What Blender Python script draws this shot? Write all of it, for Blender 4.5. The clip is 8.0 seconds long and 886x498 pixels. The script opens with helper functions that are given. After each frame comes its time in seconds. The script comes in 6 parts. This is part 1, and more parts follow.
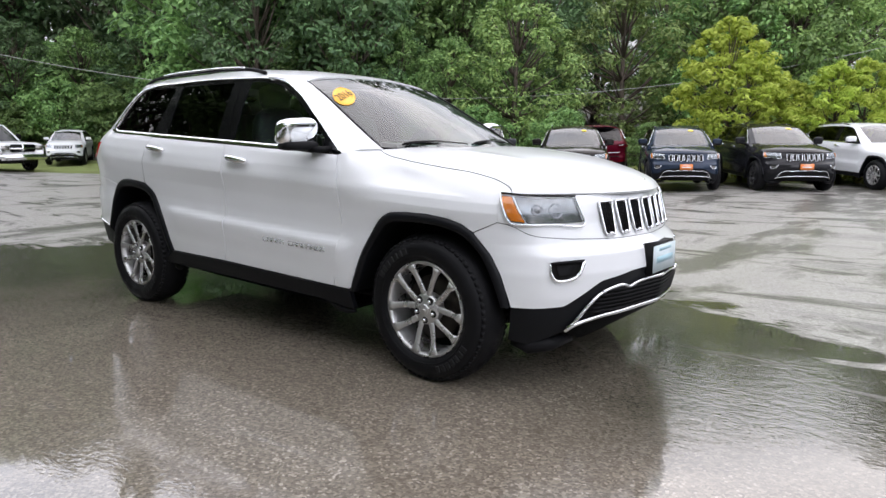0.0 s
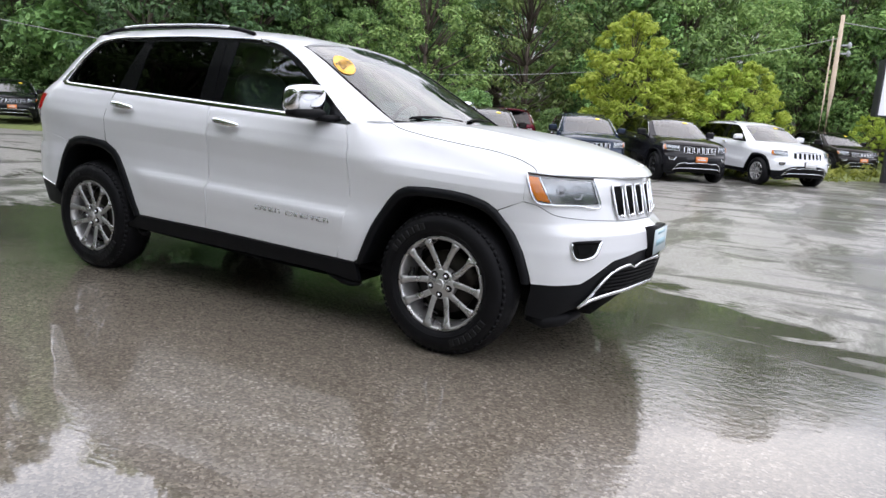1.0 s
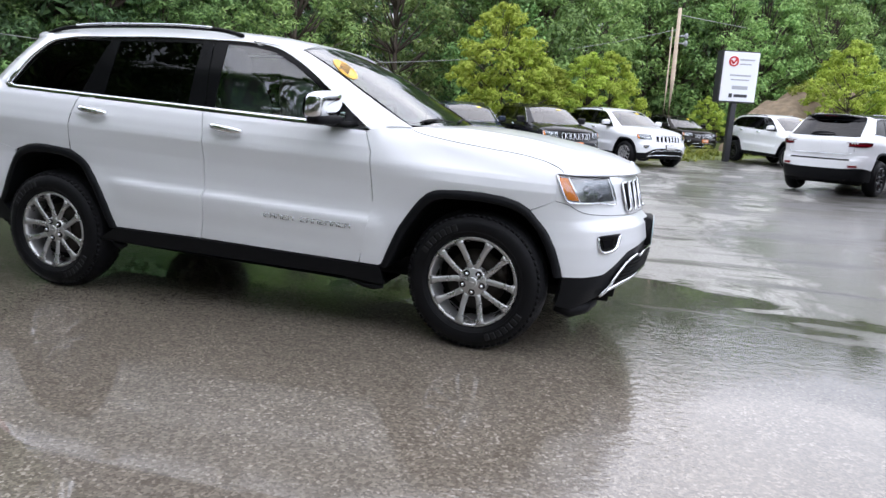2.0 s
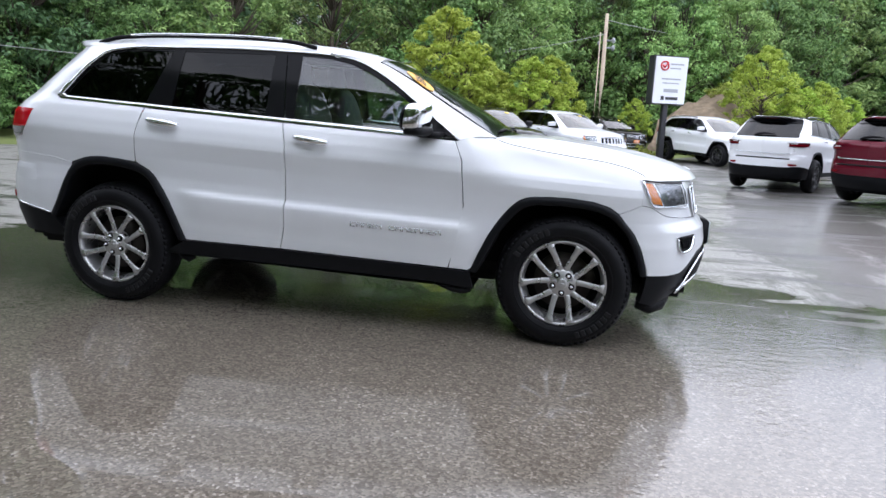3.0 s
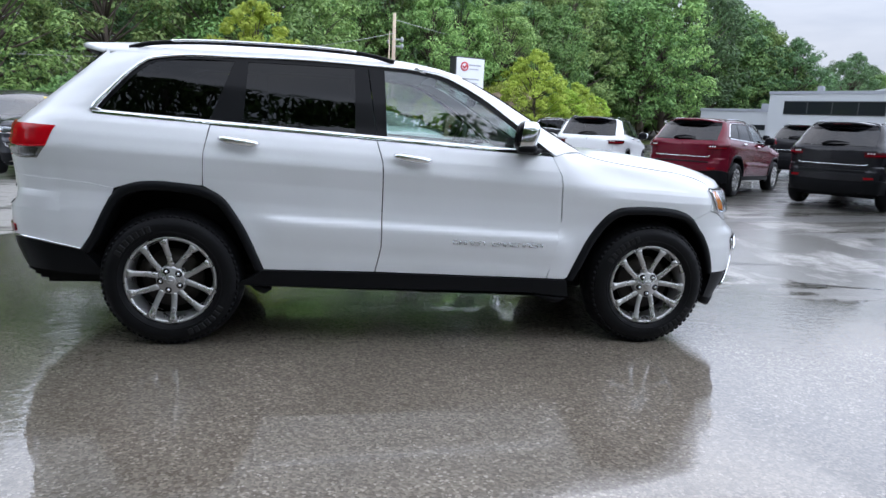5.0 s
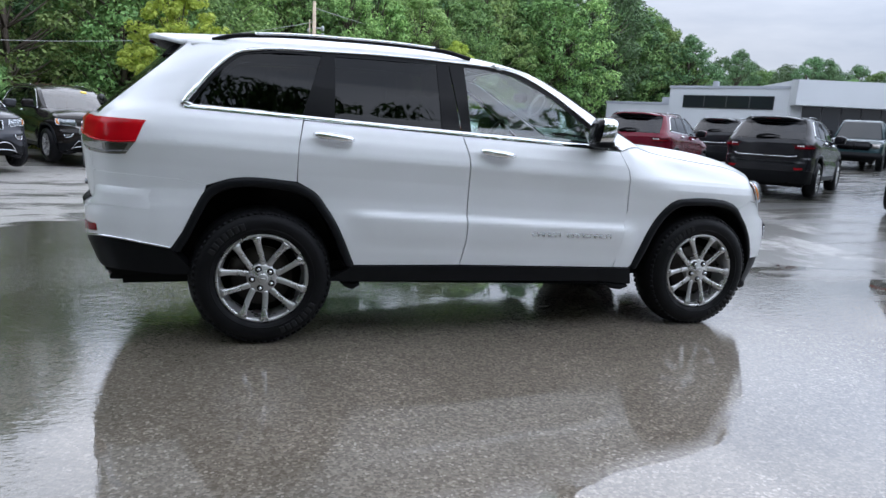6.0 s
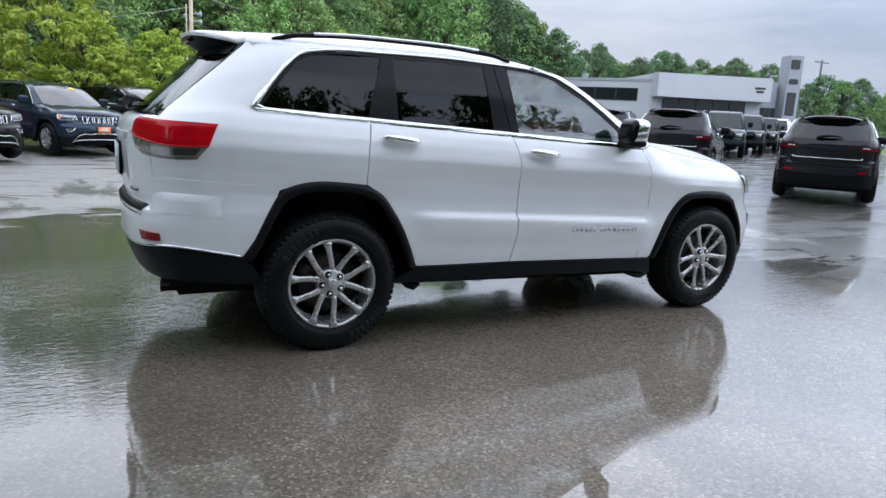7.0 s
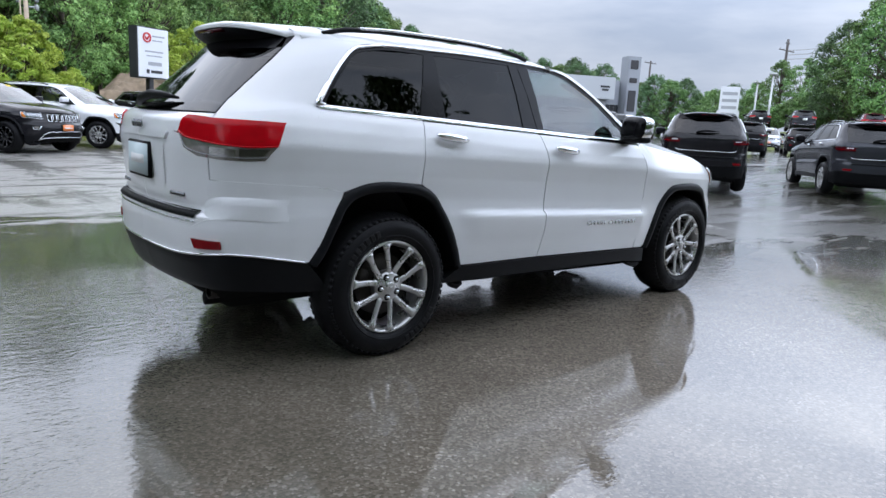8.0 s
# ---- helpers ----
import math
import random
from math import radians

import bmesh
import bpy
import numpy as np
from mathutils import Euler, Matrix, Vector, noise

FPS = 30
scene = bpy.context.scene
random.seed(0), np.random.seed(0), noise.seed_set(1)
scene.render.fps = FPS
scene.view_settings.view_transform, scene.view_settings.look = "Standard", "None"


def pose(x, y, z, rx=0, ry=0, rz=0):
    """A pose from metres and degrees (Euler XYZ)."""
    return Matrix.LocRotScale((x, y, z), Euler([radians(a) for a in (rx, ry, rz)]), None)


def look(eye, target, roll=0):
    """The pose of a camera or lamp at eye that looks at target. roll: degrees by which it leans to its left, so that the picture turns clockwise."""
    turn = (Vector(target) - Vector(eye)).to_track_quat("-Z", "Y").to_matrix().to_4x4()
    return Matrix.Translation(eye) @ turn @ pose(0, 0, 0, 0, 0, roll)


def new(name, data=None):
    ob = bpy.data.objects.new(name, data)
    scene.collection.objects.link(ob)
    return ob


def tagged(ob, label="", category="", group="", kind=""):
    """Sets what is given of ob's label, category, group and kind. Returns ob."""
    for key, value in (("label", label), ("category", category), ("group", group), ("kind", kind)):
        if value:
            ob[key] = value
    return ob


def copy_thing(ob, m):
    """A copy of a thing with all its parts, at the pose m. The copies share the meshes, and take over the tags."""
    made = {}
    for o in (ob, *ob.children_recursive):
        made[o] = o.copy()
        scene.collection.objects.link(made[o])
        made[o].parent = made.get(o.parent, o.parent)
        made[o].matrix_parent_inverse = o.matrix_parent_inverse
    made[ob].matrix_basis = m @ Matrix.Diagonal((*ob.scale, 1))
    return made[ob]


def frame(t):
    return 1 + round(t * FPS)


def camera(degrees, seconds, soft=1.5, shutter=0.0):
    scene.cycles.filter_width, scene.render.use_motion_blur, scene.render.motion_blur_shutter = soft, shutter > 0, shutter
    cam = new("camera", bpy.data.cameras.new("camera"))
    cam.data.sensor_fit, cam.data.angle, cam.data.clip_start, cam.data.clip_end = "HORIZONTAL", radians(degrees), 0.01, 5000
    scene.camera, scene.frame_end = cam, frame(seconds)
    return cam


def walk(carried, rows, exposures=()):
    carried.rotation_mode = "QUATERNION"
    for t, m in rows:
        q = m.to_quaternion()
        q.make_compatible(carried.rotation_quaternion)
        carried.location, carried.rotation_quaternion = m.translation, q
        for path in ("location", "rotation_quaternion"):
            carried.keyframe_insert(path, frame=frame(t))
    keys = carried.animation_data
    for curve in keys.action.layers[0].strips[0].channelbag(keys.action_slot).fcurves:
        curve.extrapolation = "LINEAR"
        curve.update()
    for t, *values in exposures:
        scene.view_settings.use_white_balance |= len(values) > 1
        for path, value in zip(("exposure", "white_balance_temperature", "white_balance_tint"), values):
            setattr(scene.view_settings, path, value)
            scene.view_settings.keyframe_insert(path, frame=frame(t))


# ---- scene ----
cam = camera(65.4, 8.0)
PATH = [
    (0, (3.707, -3.561, 1.267), (2.478, -2.016, 0.949), -0.0),
    (0.5, (3.484, -3.772, 1.277), (2.374, -2.144, 0.933), 1.8),
    (1, (3.17, -3.985, 1.252), (2.223, -2.264, 0.876), 3.7),
    (1.2, (2.989, -4.055, 1.271), (2.137, -2.289, 0.88), 3.9),
    (2.3, (2.105, -4.627, 1.307), (1.598, -2.732, 0.918), 2.9),
    (2.5, (1.909, -4.698, 1.301), (1.431, -2.795, 0.912), 3.0),
    (3, (1.451, -4.88, 1.313), (1.107, -2.946, 0.935), 2.8),
    (3.5, (0.987, -5.037, 1.336), (0.849, -3.079, 0.954), 2.5),
    (4, (0.465, -5.059, 1.341), (0.471, -3.094, 0.969), 2.2),
    (5.3, (-0.902, -4.887, 1.353), (-0.485, -2.965, 0.99), 3.0),
    (5.5, (-1.119, -4.864, 1.318), (-0.656, -2.954, 0.952), 3.1),
    (6, (-1.657, -4.792, 1.33), (-1.055, -2.921, 0.956), 3.1),
    (6.5, (-2.2, -4.62, 1.347), (-1.437, -2.811, 0.967), 3.2),
    (7, (-2.711, -4.437, 1.344), (-1.77, -2.715, 0.96), 3.1),
    (7.5, (-3.171, -4.14, 1.326), (-2.031, -2.541, 0.948), 2.9),
    (8, (-3.621, -3.8, 1.297), (-2.333, -2.316, 0.924), 3.1),
]
walk(cam, [(t, look(eye, target, roll)) for t, eye, target, roll in PATH],
     [(0, 0.34, 6800, 17), (1.2, 0.34, 6650, 17), (2.5, 0.34, 6350, 17), (4.0, 0.34, 6200, 17), (5.5, 0.27, 6100, 14), (8, 0.21, 6080, 14)])

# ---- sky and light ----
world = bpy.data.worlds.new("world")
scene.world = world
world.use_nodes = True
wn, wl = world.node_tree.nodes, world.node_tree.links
SUN_EL, SUN_ROT = radians(62), radians(15)
bg = wn["Background"]
sky = wn.new("ShaderNodeTexSky")
sky.sky_type, sky.sun_disc, sky.sun_elevation, sky.sun_rotation = "NISHITA", False, SUN_EL, SUN_ROT
sky.air_density, sky.dust_density = 1.0, 2.0
wco = wn.new("ShaderNodeTexCoord")
wmap = wn.new("ShaderNodeMapping")
wmap.inputs["Scale"].default_value = (1.0, 1.0, 4.5)
wl.new(wco.outputs["Generated"], wmap.inputs["Vector"])
cn = wn.new("ShaderNodeTexNoise")
cn.inputs["Scale"].default_value, cn.inputs["Detail"].default_value, cn.inputs["Roughness"].default_value = 1.7, 7, 0.55
wl.new(wmap.outputs[0], cn.inputs["Vector"])
cramp = wn.new("ShaderNodeValToRGB")
cramp.color_ramp.elements[0].position, cramp.color_ramp.elements[0].color = 0.34, (4.9, 5.65, 6.75, 1)
cramp.color_ramp.elements[1].position, cramp.color_ramp.elements[1].color = 0.66, (9.5, 9.95, 10.4, 1)
wl.new(cn.outputs["Fac"], cramp.inputs["Fac"])
cmix = wn.new("ShaderNodeMix")
cmix.data_type = "RGBA"
cmix.inputs[0].default_value = 0.9
wl.new(sky.outputs[0], cmix.inputs[6])
wl.new(cramp.outputs[0], cmix.inputs[7])
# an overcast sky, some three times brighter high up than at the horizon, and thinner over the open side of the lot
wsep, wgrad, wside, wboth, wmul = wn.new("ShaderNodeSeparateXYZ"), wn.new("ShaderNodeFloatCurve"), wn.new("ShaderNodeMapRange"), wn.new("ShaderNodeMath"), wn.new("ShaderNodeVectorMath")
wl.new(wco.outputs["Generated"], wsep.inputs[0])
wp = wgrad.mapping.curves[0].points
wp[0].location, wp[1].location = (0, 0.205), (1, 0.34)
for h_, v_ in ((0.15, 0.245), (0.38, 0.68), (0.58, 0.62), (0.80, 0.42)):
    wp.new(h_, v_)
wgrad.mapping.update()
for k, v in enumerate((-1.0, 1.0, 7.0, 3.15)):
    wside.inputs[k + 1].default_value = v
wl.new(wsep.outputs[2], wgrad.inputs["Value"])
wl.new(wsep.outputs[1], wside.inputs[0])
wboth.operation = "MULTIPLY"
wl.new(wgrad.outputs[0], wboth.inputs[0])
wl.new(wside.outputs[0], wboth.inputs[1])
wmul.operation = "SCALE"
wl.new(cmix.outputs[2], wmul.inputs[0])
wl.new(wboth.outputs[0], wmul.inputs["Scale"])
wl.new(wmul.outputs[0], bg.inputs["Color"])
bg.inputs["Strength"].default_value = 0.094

sun = new("sun", bpy.data.lights.new("sun", "SUN"))
sun.data.energy, sun.data.angle, sun.data.color = 0.6, radians(85), (1.0, 0.97, 0.93)
sun.matrix_world = look((0, 0, 30), (0 - math.sin(SUN_ROT) * 20, 0 - math.cos(SUN_ROT) * 20, 30 - 20 * math.tan(SUN_EL)))


# ---- materials ----
def mat(name, color=(0.5, 0.5, 0.5), rough=0.5, metal=0.0, coat=0.0, vary=0.0, scale=8.0, bump=0.0, bump_scale=60.0, spec=0.5, rvary=0.0):
    m = bpy.data.materials.new(name)
    m.use_nodes = True
    n, l = m.node_tree.nodes, m.node_tree.links
    b = n["Principled BSDF"]
    b.inputs["Base Color"].default_value = (*color, 1)
    b.inputs["Roughness"].default_value, b.inputs["Metallic"].default_value = rough, metal
    b.inputs["Coat Weight"].default_value, b.inputs["Coat Roughness"].default_value = coat, 0.03
    b.inputs["Specular IOR Level"].default_value = spec
    tc = n.new("ShaderNodeTexCoord")
    if vary or rvary:
        t = n.new("ShaderNodeTexNoise")
        t.inputs["Scale"].default_value, t.inputs["Detail"].default_value = scale, 6
        l.new(tc.outputs["Object"], t.inputs["Vector"])
        if vary:
            mx = n.new("ShaderNodeMix")
            mx.data_type = "RGBA"
            mx.inputs[6].default_value = (*[c * (1 - vary) for c in color], 1)
            mx.inputs[7].default_value = (*[min(1, c * (1 + vary)) for c in color], 1)
            l.new(t.outputs["Fac"], mx.inputs[0])
            l.new(mx.outputs[2], b.inputs["Base Color"])
        if rvary:
            r = n.new("ShaderNodeMapRange")
            r.inputs[1].default_value, r.inputs[2].default_value = 0.35, 0.65
            r.inputs[3].default_value, r.inputs[4].default_value = max(0.02, rough - rvary), min(1, rough + rvary)
            l.new(t.outputs["Fac"], r.inputs[0])
            l.new(r.outputs[0], b.inputs["Roughness"])
    if bump:
        t2 = n.new("ShaderNodeTexNoise")
        t2.inputs["Scale"].default_value, t2.inputs["Detail"].default_value = bump_scale, 4
        l.new(tc.outputs["Object"], t2.inputs["Vector"])
        bp = n.new("ShaderNodeBump")
        bp.inputs["Strength"].default_value, bp.inputs["Distance"].default_value = bump, 0.01
        l.new(t2.outputs["Fac"], bp.inputs["Height"])
        l.new(bp.outputs[0], b.inputs["Normal"])
    return m


def glass(name, tint, f0=0.04):
    """A thin pane: what is behind it, tinted, and the reflection on it."""
    m = bpy.data.materials.new(name)
    m.use_nodes = True
    n, l = m.node_tree.nodes, m.node_tree.links
    n.remove(n["Principled BSDF"])
    tr, gl, mx = n.new("ShaderNodeBsdfTransparent"), n.new("ShaderNodeBsdfGlossy"), n.new("ShaderNodeMixShader")
    tr.inputs["Color"].default_value = (*tint, 1)
    gl.inputs["Roughness"].default_value = 0.015
    # gloss rises towards grazing view, alike from both sides of the pane
    lw, pw, fr = n.new("ShaderNodeLayerWeight"), n.new("ShaderNodeMath"), n.new("ShaderNodeMapRange")
    lw.inputs["Blend"].default_value = 0.5
    pw.operation = "POWER"
    pw.inputs[1].default_value = 5.0
    l.new(lw.outputs["Facing"], pw.inputs[0])
    l.new(pw.outputs[0], fr.inputs[0])
    fr.inputs[3].default_value = f0
    l.new(fr.outputs[0], mx.inputs[0])
    l.new(tr.outputs[0], mx.inputs[1])
    l.new(gl.outputs[0], mx.inputs[2])
    l.new(mx.outputs[0], n["Material Output"].inputs["Surface"])
    return m


def paint(name, color, flake=0.0, coat=1.0):
    dark = max(color) < 0.2
    return mat(name, color, 0.18 if dark else 0.32, flake, coat=coat * (0.32 if dark else 1.0), vary=0.03, scale=3.0, bump=0.015, bump_scale=180, spec=0.14 if dark else 0.5)


PAINT_WHITE = paint("white_paint", (0.79, 0.80, 0.815), coat=0.7)
PAINT_BLACK = paint("black_paint", (0.012, 0.012, 0.014))
PAINT_BROWN = paint("brown_black_paint", (0.011, 0.009, 0.008))
PAINT_BLUE = paint("slate_blue_paint", (0.024, 0.036, 0.060), 0.3)
PAINT_RED = paint("dark_red_paint", (0.11, 0.006, 0.016), 0.2)
PAINT_GREY = paint("dark_grey_paint", (0.045, 0.047, 0.055), 0.3)
PAINT_GREEN = paint("dark_teal_paint", (0.02, 0.04, 0.045), 0.2)
PAINT_SILVER = paint("silver_paint", (0.5, 0.52, 0.54), 0.5)
PLASTIC = mat("black_plastic", (0.006, 0.006, 0.007), 0.5, spec=0.12, vary=0.2, scale=20, bump=0.15, bump_scale=700)
PLASTIC_GLOSS = mat("gloss_black_trim", (0.005, 0.005, 0.006), 0.18, spec=0.13)
RUBBER = mat("wet_tyre_rubber", (0.006, 0.006, 0.007), 0.5, spec=0.14, vary=0.35, scale=14, bump=0.2, bump_scale=240, rvary=0.15)
ALLOY = mat("silver_alloy", (0.52, 0.515, 0.51), 0.30, 0.75, vary=0.08, scale=12, rvary=0.08)
ALLOY_BLACK = mat("black_alloy", (0.02, 0.02, 0.022), 0.25, 0.3, coat=0.5)
CLADDING = mat("satin_black_cladding", (0.006, 0.0065, 0.008), 0.42, spec=0.15, vary=0.2, scale=20, bump=0.05, bump_scale=500)
SIDEWALL = mat("grey_raised_rubber", (0.013, 0.013, 0.0135), 0.55, spec=0.2)
LAMP_DEEP = mat("deep_red_reflector", (0.20, 0.002, 0.006), 0.15, spec=0.25)
CHROME = mat("chrome", (0.82, 0.83, 0.85), 0.07, 1.0)
BADGE = mat("worn_badge_chrome", (0.48, 0.48, 0.49), 0.22, 1.0, vary=0.3, scale=60)
CHROME_DARK = mat("dark_chrome", (0.22, 0.22, 0.23), 0.15, 1.0)
STEEL = mat("rusty_brake_steel", (0.04, 0.034, 0.03), 0.5, 0.7, vary=0.4, scale=20)
# black of the underbody, also used where recesses are simply shaded
DARK = mat("underbody_and_shade_black", (0.003, 0.003, 0.003), 0.8, spec=0.2)
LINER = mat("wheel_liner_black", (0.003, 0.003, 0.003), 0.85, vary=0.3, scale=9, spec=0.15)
SEAT = mat("dark_leather", (0.03, 0.03, 0.032), 0.5, vary=0.2, scale=10, bump=0.1)
GLASS_CLEAR = glass("clear_green_glass", (0.50, 0.62, 0.58), 0.115)
GLASS_DARK = glass("privacy_glass", (0.020, 0.021, 0.023), 0.025)
GLASS_SHIELD = glass("windscreen_glass", (0.34, 0.44, 0.40), 0.12)
GLASS_PARKED = glass("tinted_windscreen_glass", (0.20, 0.28, 0.29), 0.21)
GLASS_REAR = glass("rear_window_glass", (0.03, 0.033, 0.036), 0.075)
SHADED_GLASS = mat("shaded_cab_glass", (0.015, 0.018, 0.019), 0.05, spec=0.35, coat=0.2)
LENS = glass("clear_lens", (0.90, 0.92, 0.93), 0.04)
LAMP_RED = mat("red_lamp_lens", (0.42, 0.003, 0.008), 0.12, vary=0.4, scale=9, spec=0.16)
LAMP_CLEAR = mat("clear_lamp_lens", (0.30, 0.285, 0.27), 0.12, 0.5, coat=1.0, vary=0.5, scale=30)
LAMP_AMBER = mat("amber_reflector", (0.75, 0.20, 0.01), 0.15, coat=1.0, vary=0.15, scale=40)
LAMP_BOWL = mat("headlamp_bowl", (0.25, 0.255, 0.26), 0.22, 0.85, vary=0.8, scale=22)
LAMP_SMOKE = mat("smoked_red_lamp_lens", (0.045, 0.003, 0.006), 0.12, vary=0.5, scale=12, spec=0.3)
ORANGE = mat("orange_card", (0.85, 0.25, 0.06), 0.5, vary=0.08)
STICKER = mat("orange_sticker", (0.95, 0.47, 0.03), 0.4, vary=0.06, scale=20)
STICKER_YELLOW = mat("yellow_sticker", (0.90, 0.68, 0.05), 0.4)
INK = mat("black_ink", (0.02, 0.02, 0.02), 0.6)
PLATE = mat("pale_plate", (0.62, 0.72, 0.75), 0.4, vary=0.05, scale=20)
PLATE_INK = mat("teal_plate_print", (0.36, 0.55, 0.62), 0.5)
WHITE_CARD = mat("white_card", (0.78, 0.78, 0.78), 0.5)


# ---- mesh helpers ----
def ss(a, b, x):
    t = np.clip((np.asarray(x, float) - a) / (b - a), 0, 1)
    return t * t * (3 - 2 * t)


def spline(pts, n, chord=True):
    """n points along a smooth curve through pts."""
    p = np.array(pts, float)
    if len(p) == 2:
        return p[0] + (p[1] - p[0]) * np.linspace(0, 1, n)[:, None]
    k = np.r_[0, np.cumsum(np.linalg.norm(np.diff(p, axis=0), axis=1))] if chord else np.arange(len(p), dtype=float)
    k = k / k[-1]
    m = np.zeros_like(p)
    d = np.diff(p, axis=0) / np.diff(k)[:, None]
    m[0], m[-1] = d[0], d[-1]
    h = np.diff(k)[:, None]
    m[1:-1] = (d[:-1] * h[1:] + d[1:] * h[:-1]) / (h[1:] + h[:-1])
    t = np.linspace(0, 1, n)
    i = np.clip(np.searchsorted(k, t, side="right") - 1, 0, len(k) - 2)
    hh = (k[i + 1] - k[i])
    u = ((t - k[i]) / hh)[:, None]
    hh = hh[:, None]
    return ((2 * u**3 - 3 * u**2 + 1) * p[i] + (u**3 - 2 * u**2 + u) * hh * m[i] + (-2 * u**3 + 3 * u**2) * p[i + 1] + (u**3 - u**2) * hh * m[i + 1])


def mesh(name, verts, faces, material, smooth=True):
    me = bpy.data.meshes.new(name)
    me.from_pydata([tuple(map(float, v)) for v in verts], [], [tuple(map(int, f)) for f in faces])
    for m in (material if isinstance(material, (list, tuple)) else [material]):
        me.materials.append(m)
    if smooth and len(me.polygons):
        me.polygons.foreach_set("use_smooth", [True] * len(me.polygons))
    me.update()
    return me


def part(name, vf, material, parent, label="", smooth=True):
    """One mesh object under a thing or a part."""
    ob = new(name, mesh(name, vf[0], vf[1], material, smooth))
    ob.parent = parent
    if label:
        tagged(ob, label)
    return ob


def join(*vfs):
    V, F, k = [], [], 0
    for v, f in vfs:
        V += [tuple(p) for p in v]
        F += [tuple(i + k for i in q) for q in f]
        k += len(v)
    return V, F


def mirrored(vf):
    return [(x, -y, z) for x, y, z in vf[0]], [tuple(reversed(f)) for f in vf[1]]


def moved(vf, m):
    return [tuple(m @ Vector(v)) for v in vf[0]], vf[1]


def sheet(G, lip=0.0, sharp=True):
    """Faces over a grid of points; lip: how far its rim turns inwards."""
    nu, nv = G.shape[:2]
    V = G.reshape(-1, 3)
    F = [(i * nv + j, (i + 1) * nv + j, (i + 1) * nv + j + 1, i * nv + j + 1) for i in range(nu - 1) for j in range(nv - 1)]
    V = [tuple(v) for v in V]
    if lip:
        du, dv = np.gradient(G, axis=0), np.gradient(G, axis=1)
        N = np.cross(du, dv)
        N /= np.maximum(np.linalg.norm(N, axis=2, keepdims=True), 1e-9)
        ring = [(i, 0) for i in range(nu)] + [(nu - 1, j) for j in range(1, nv)] + [(i, nv - 1) for i in range(nu - 2, -1, -1)] + [(0, j) for j in range(nv - 2, 0, -1)]
        k = len(V)
        V += [tuple(G[a]) for a in ring] + [tuple(G[a] - lip * N[a]) for a in ring]
        n = len(ring)
        F += [(k + (i + 1) % n, k + i, k + n + i, k + n + (i + 1) % n) for i in range(n)]
    return V, F


def tube(pts, r, sides=8, cap=True, flat=1.0, up=(0, 0, 1)):
    """A round or flattened bar along points; r may be a list."""
    P = np.array(pts, float)
    R = np.full(len(P), r, float) if np.isscalar(r) else np.array(r, float)
    T = np.gradient(P, axis=0)
    T /= np.maximum(np.linalg.norm(T, axis=1, keepdims=True), 1e-9)
    V, F = [], []
    for p, t, rr in zip(P, T, R):
        a = np.cross(t, up)
        if np.linalg.norm(a) < 1e-3:
            a = np.cross(t, (1, 0, 0))
        a /= np.linalg.norm(a)
        b = np.cross(a, t)
        for k in range(sides):
            q = 2 * math.pi * k / sides
            V.append(p + rr * (math.cos(q) * a + flat * math.sin(q) * b))
    for i in range(len(P) - 1):
        for k in range(sides):
            F.append((i * sides + k, i * sides + (k + 1) % sides, (i + 1) * sides + (k + 1) % sides, (i + 1) * sides + k))
    if cap:
        F += [tuple(range(sides))[::-1], tuple((len(P) - 1) * sides + k for k in range(sides))]
    return [tuple(v) for v in V], F


def box(x0, x1, y0, y1, z0, z1, bevel=0.0, seg=2):
    bm = bmesh.new()
    bmesh.ops.create_cube(bm, size=1)
    for v in bm.verts:
        v.co = Vector(((x0 + x1) / 2 + v.co.x * (x1 - x0), (y0 + y1) / 2 + v.co.y * (y1 - y0), (z0 + z1) / 2 + v.co.z * (z1 - z0)))
    if bevel:
        bmesh.ops.bevel(bm, geom=bm.edges[:], offset=bevel, segments=seg, affect="EDGES", clamp_overlap=True)
    out = [tuple(v.co) for v in bm.verts], [tuple(v.index for v in f.verts) for f in bm.faces]
    bm.verts.index_update()
    out = [tuple(v.co) for v in bm.verts], [tuple(v.index for v in f.verts) for f in bm.faces]
    bm.free()
    return out


def lathe(profile, n=48, axis="y", closed=False):
    """profile: (radius, along) pairs turned about the y axis."""
    V, F = [], []
    m = len(profile)
    for i in range(n):
        a = 2 * math.pi * i / n
        for r, h in profile:
            V.append((r * math.cos(a), h, r * math.sin(a)))
    for i in range(n):
        for j in range(m if closed else m - 1):
            F.append((i * m + j, i * m + (j + 1) % m, ((i + 1) % n) * m + (j + 1) % m, ((i + 1) % n) * m + j))
    return V, F


def ellipsoid(c, r, nu=16, nv=10, power=2.0):
    V, F = [], []
    for j in range(nv + 1):
        b = math.pi * j / nv - math.pi / 2
        for i in range(nu):
            a = 2 * math.pi * i / nu
            f = lambda q: math.copysign(abs(q) ** (2 / power), q)
            V.append((c[0] + r[0] * f(math.cos(b)) * f(math.cos(a)), c[1] + r[1] * f(math.cos(b)) * f(math.sin(a)), c[2] + r[2] * f(math.sin(b))))
    for j in range(nv):
        for i in range(nu):
            F.append((j * nu + i, j * nu + (i + 1) % nu, (j + 1) * nu + (i + 1) % nu, (j + 1) * nu + i))
    return V, F


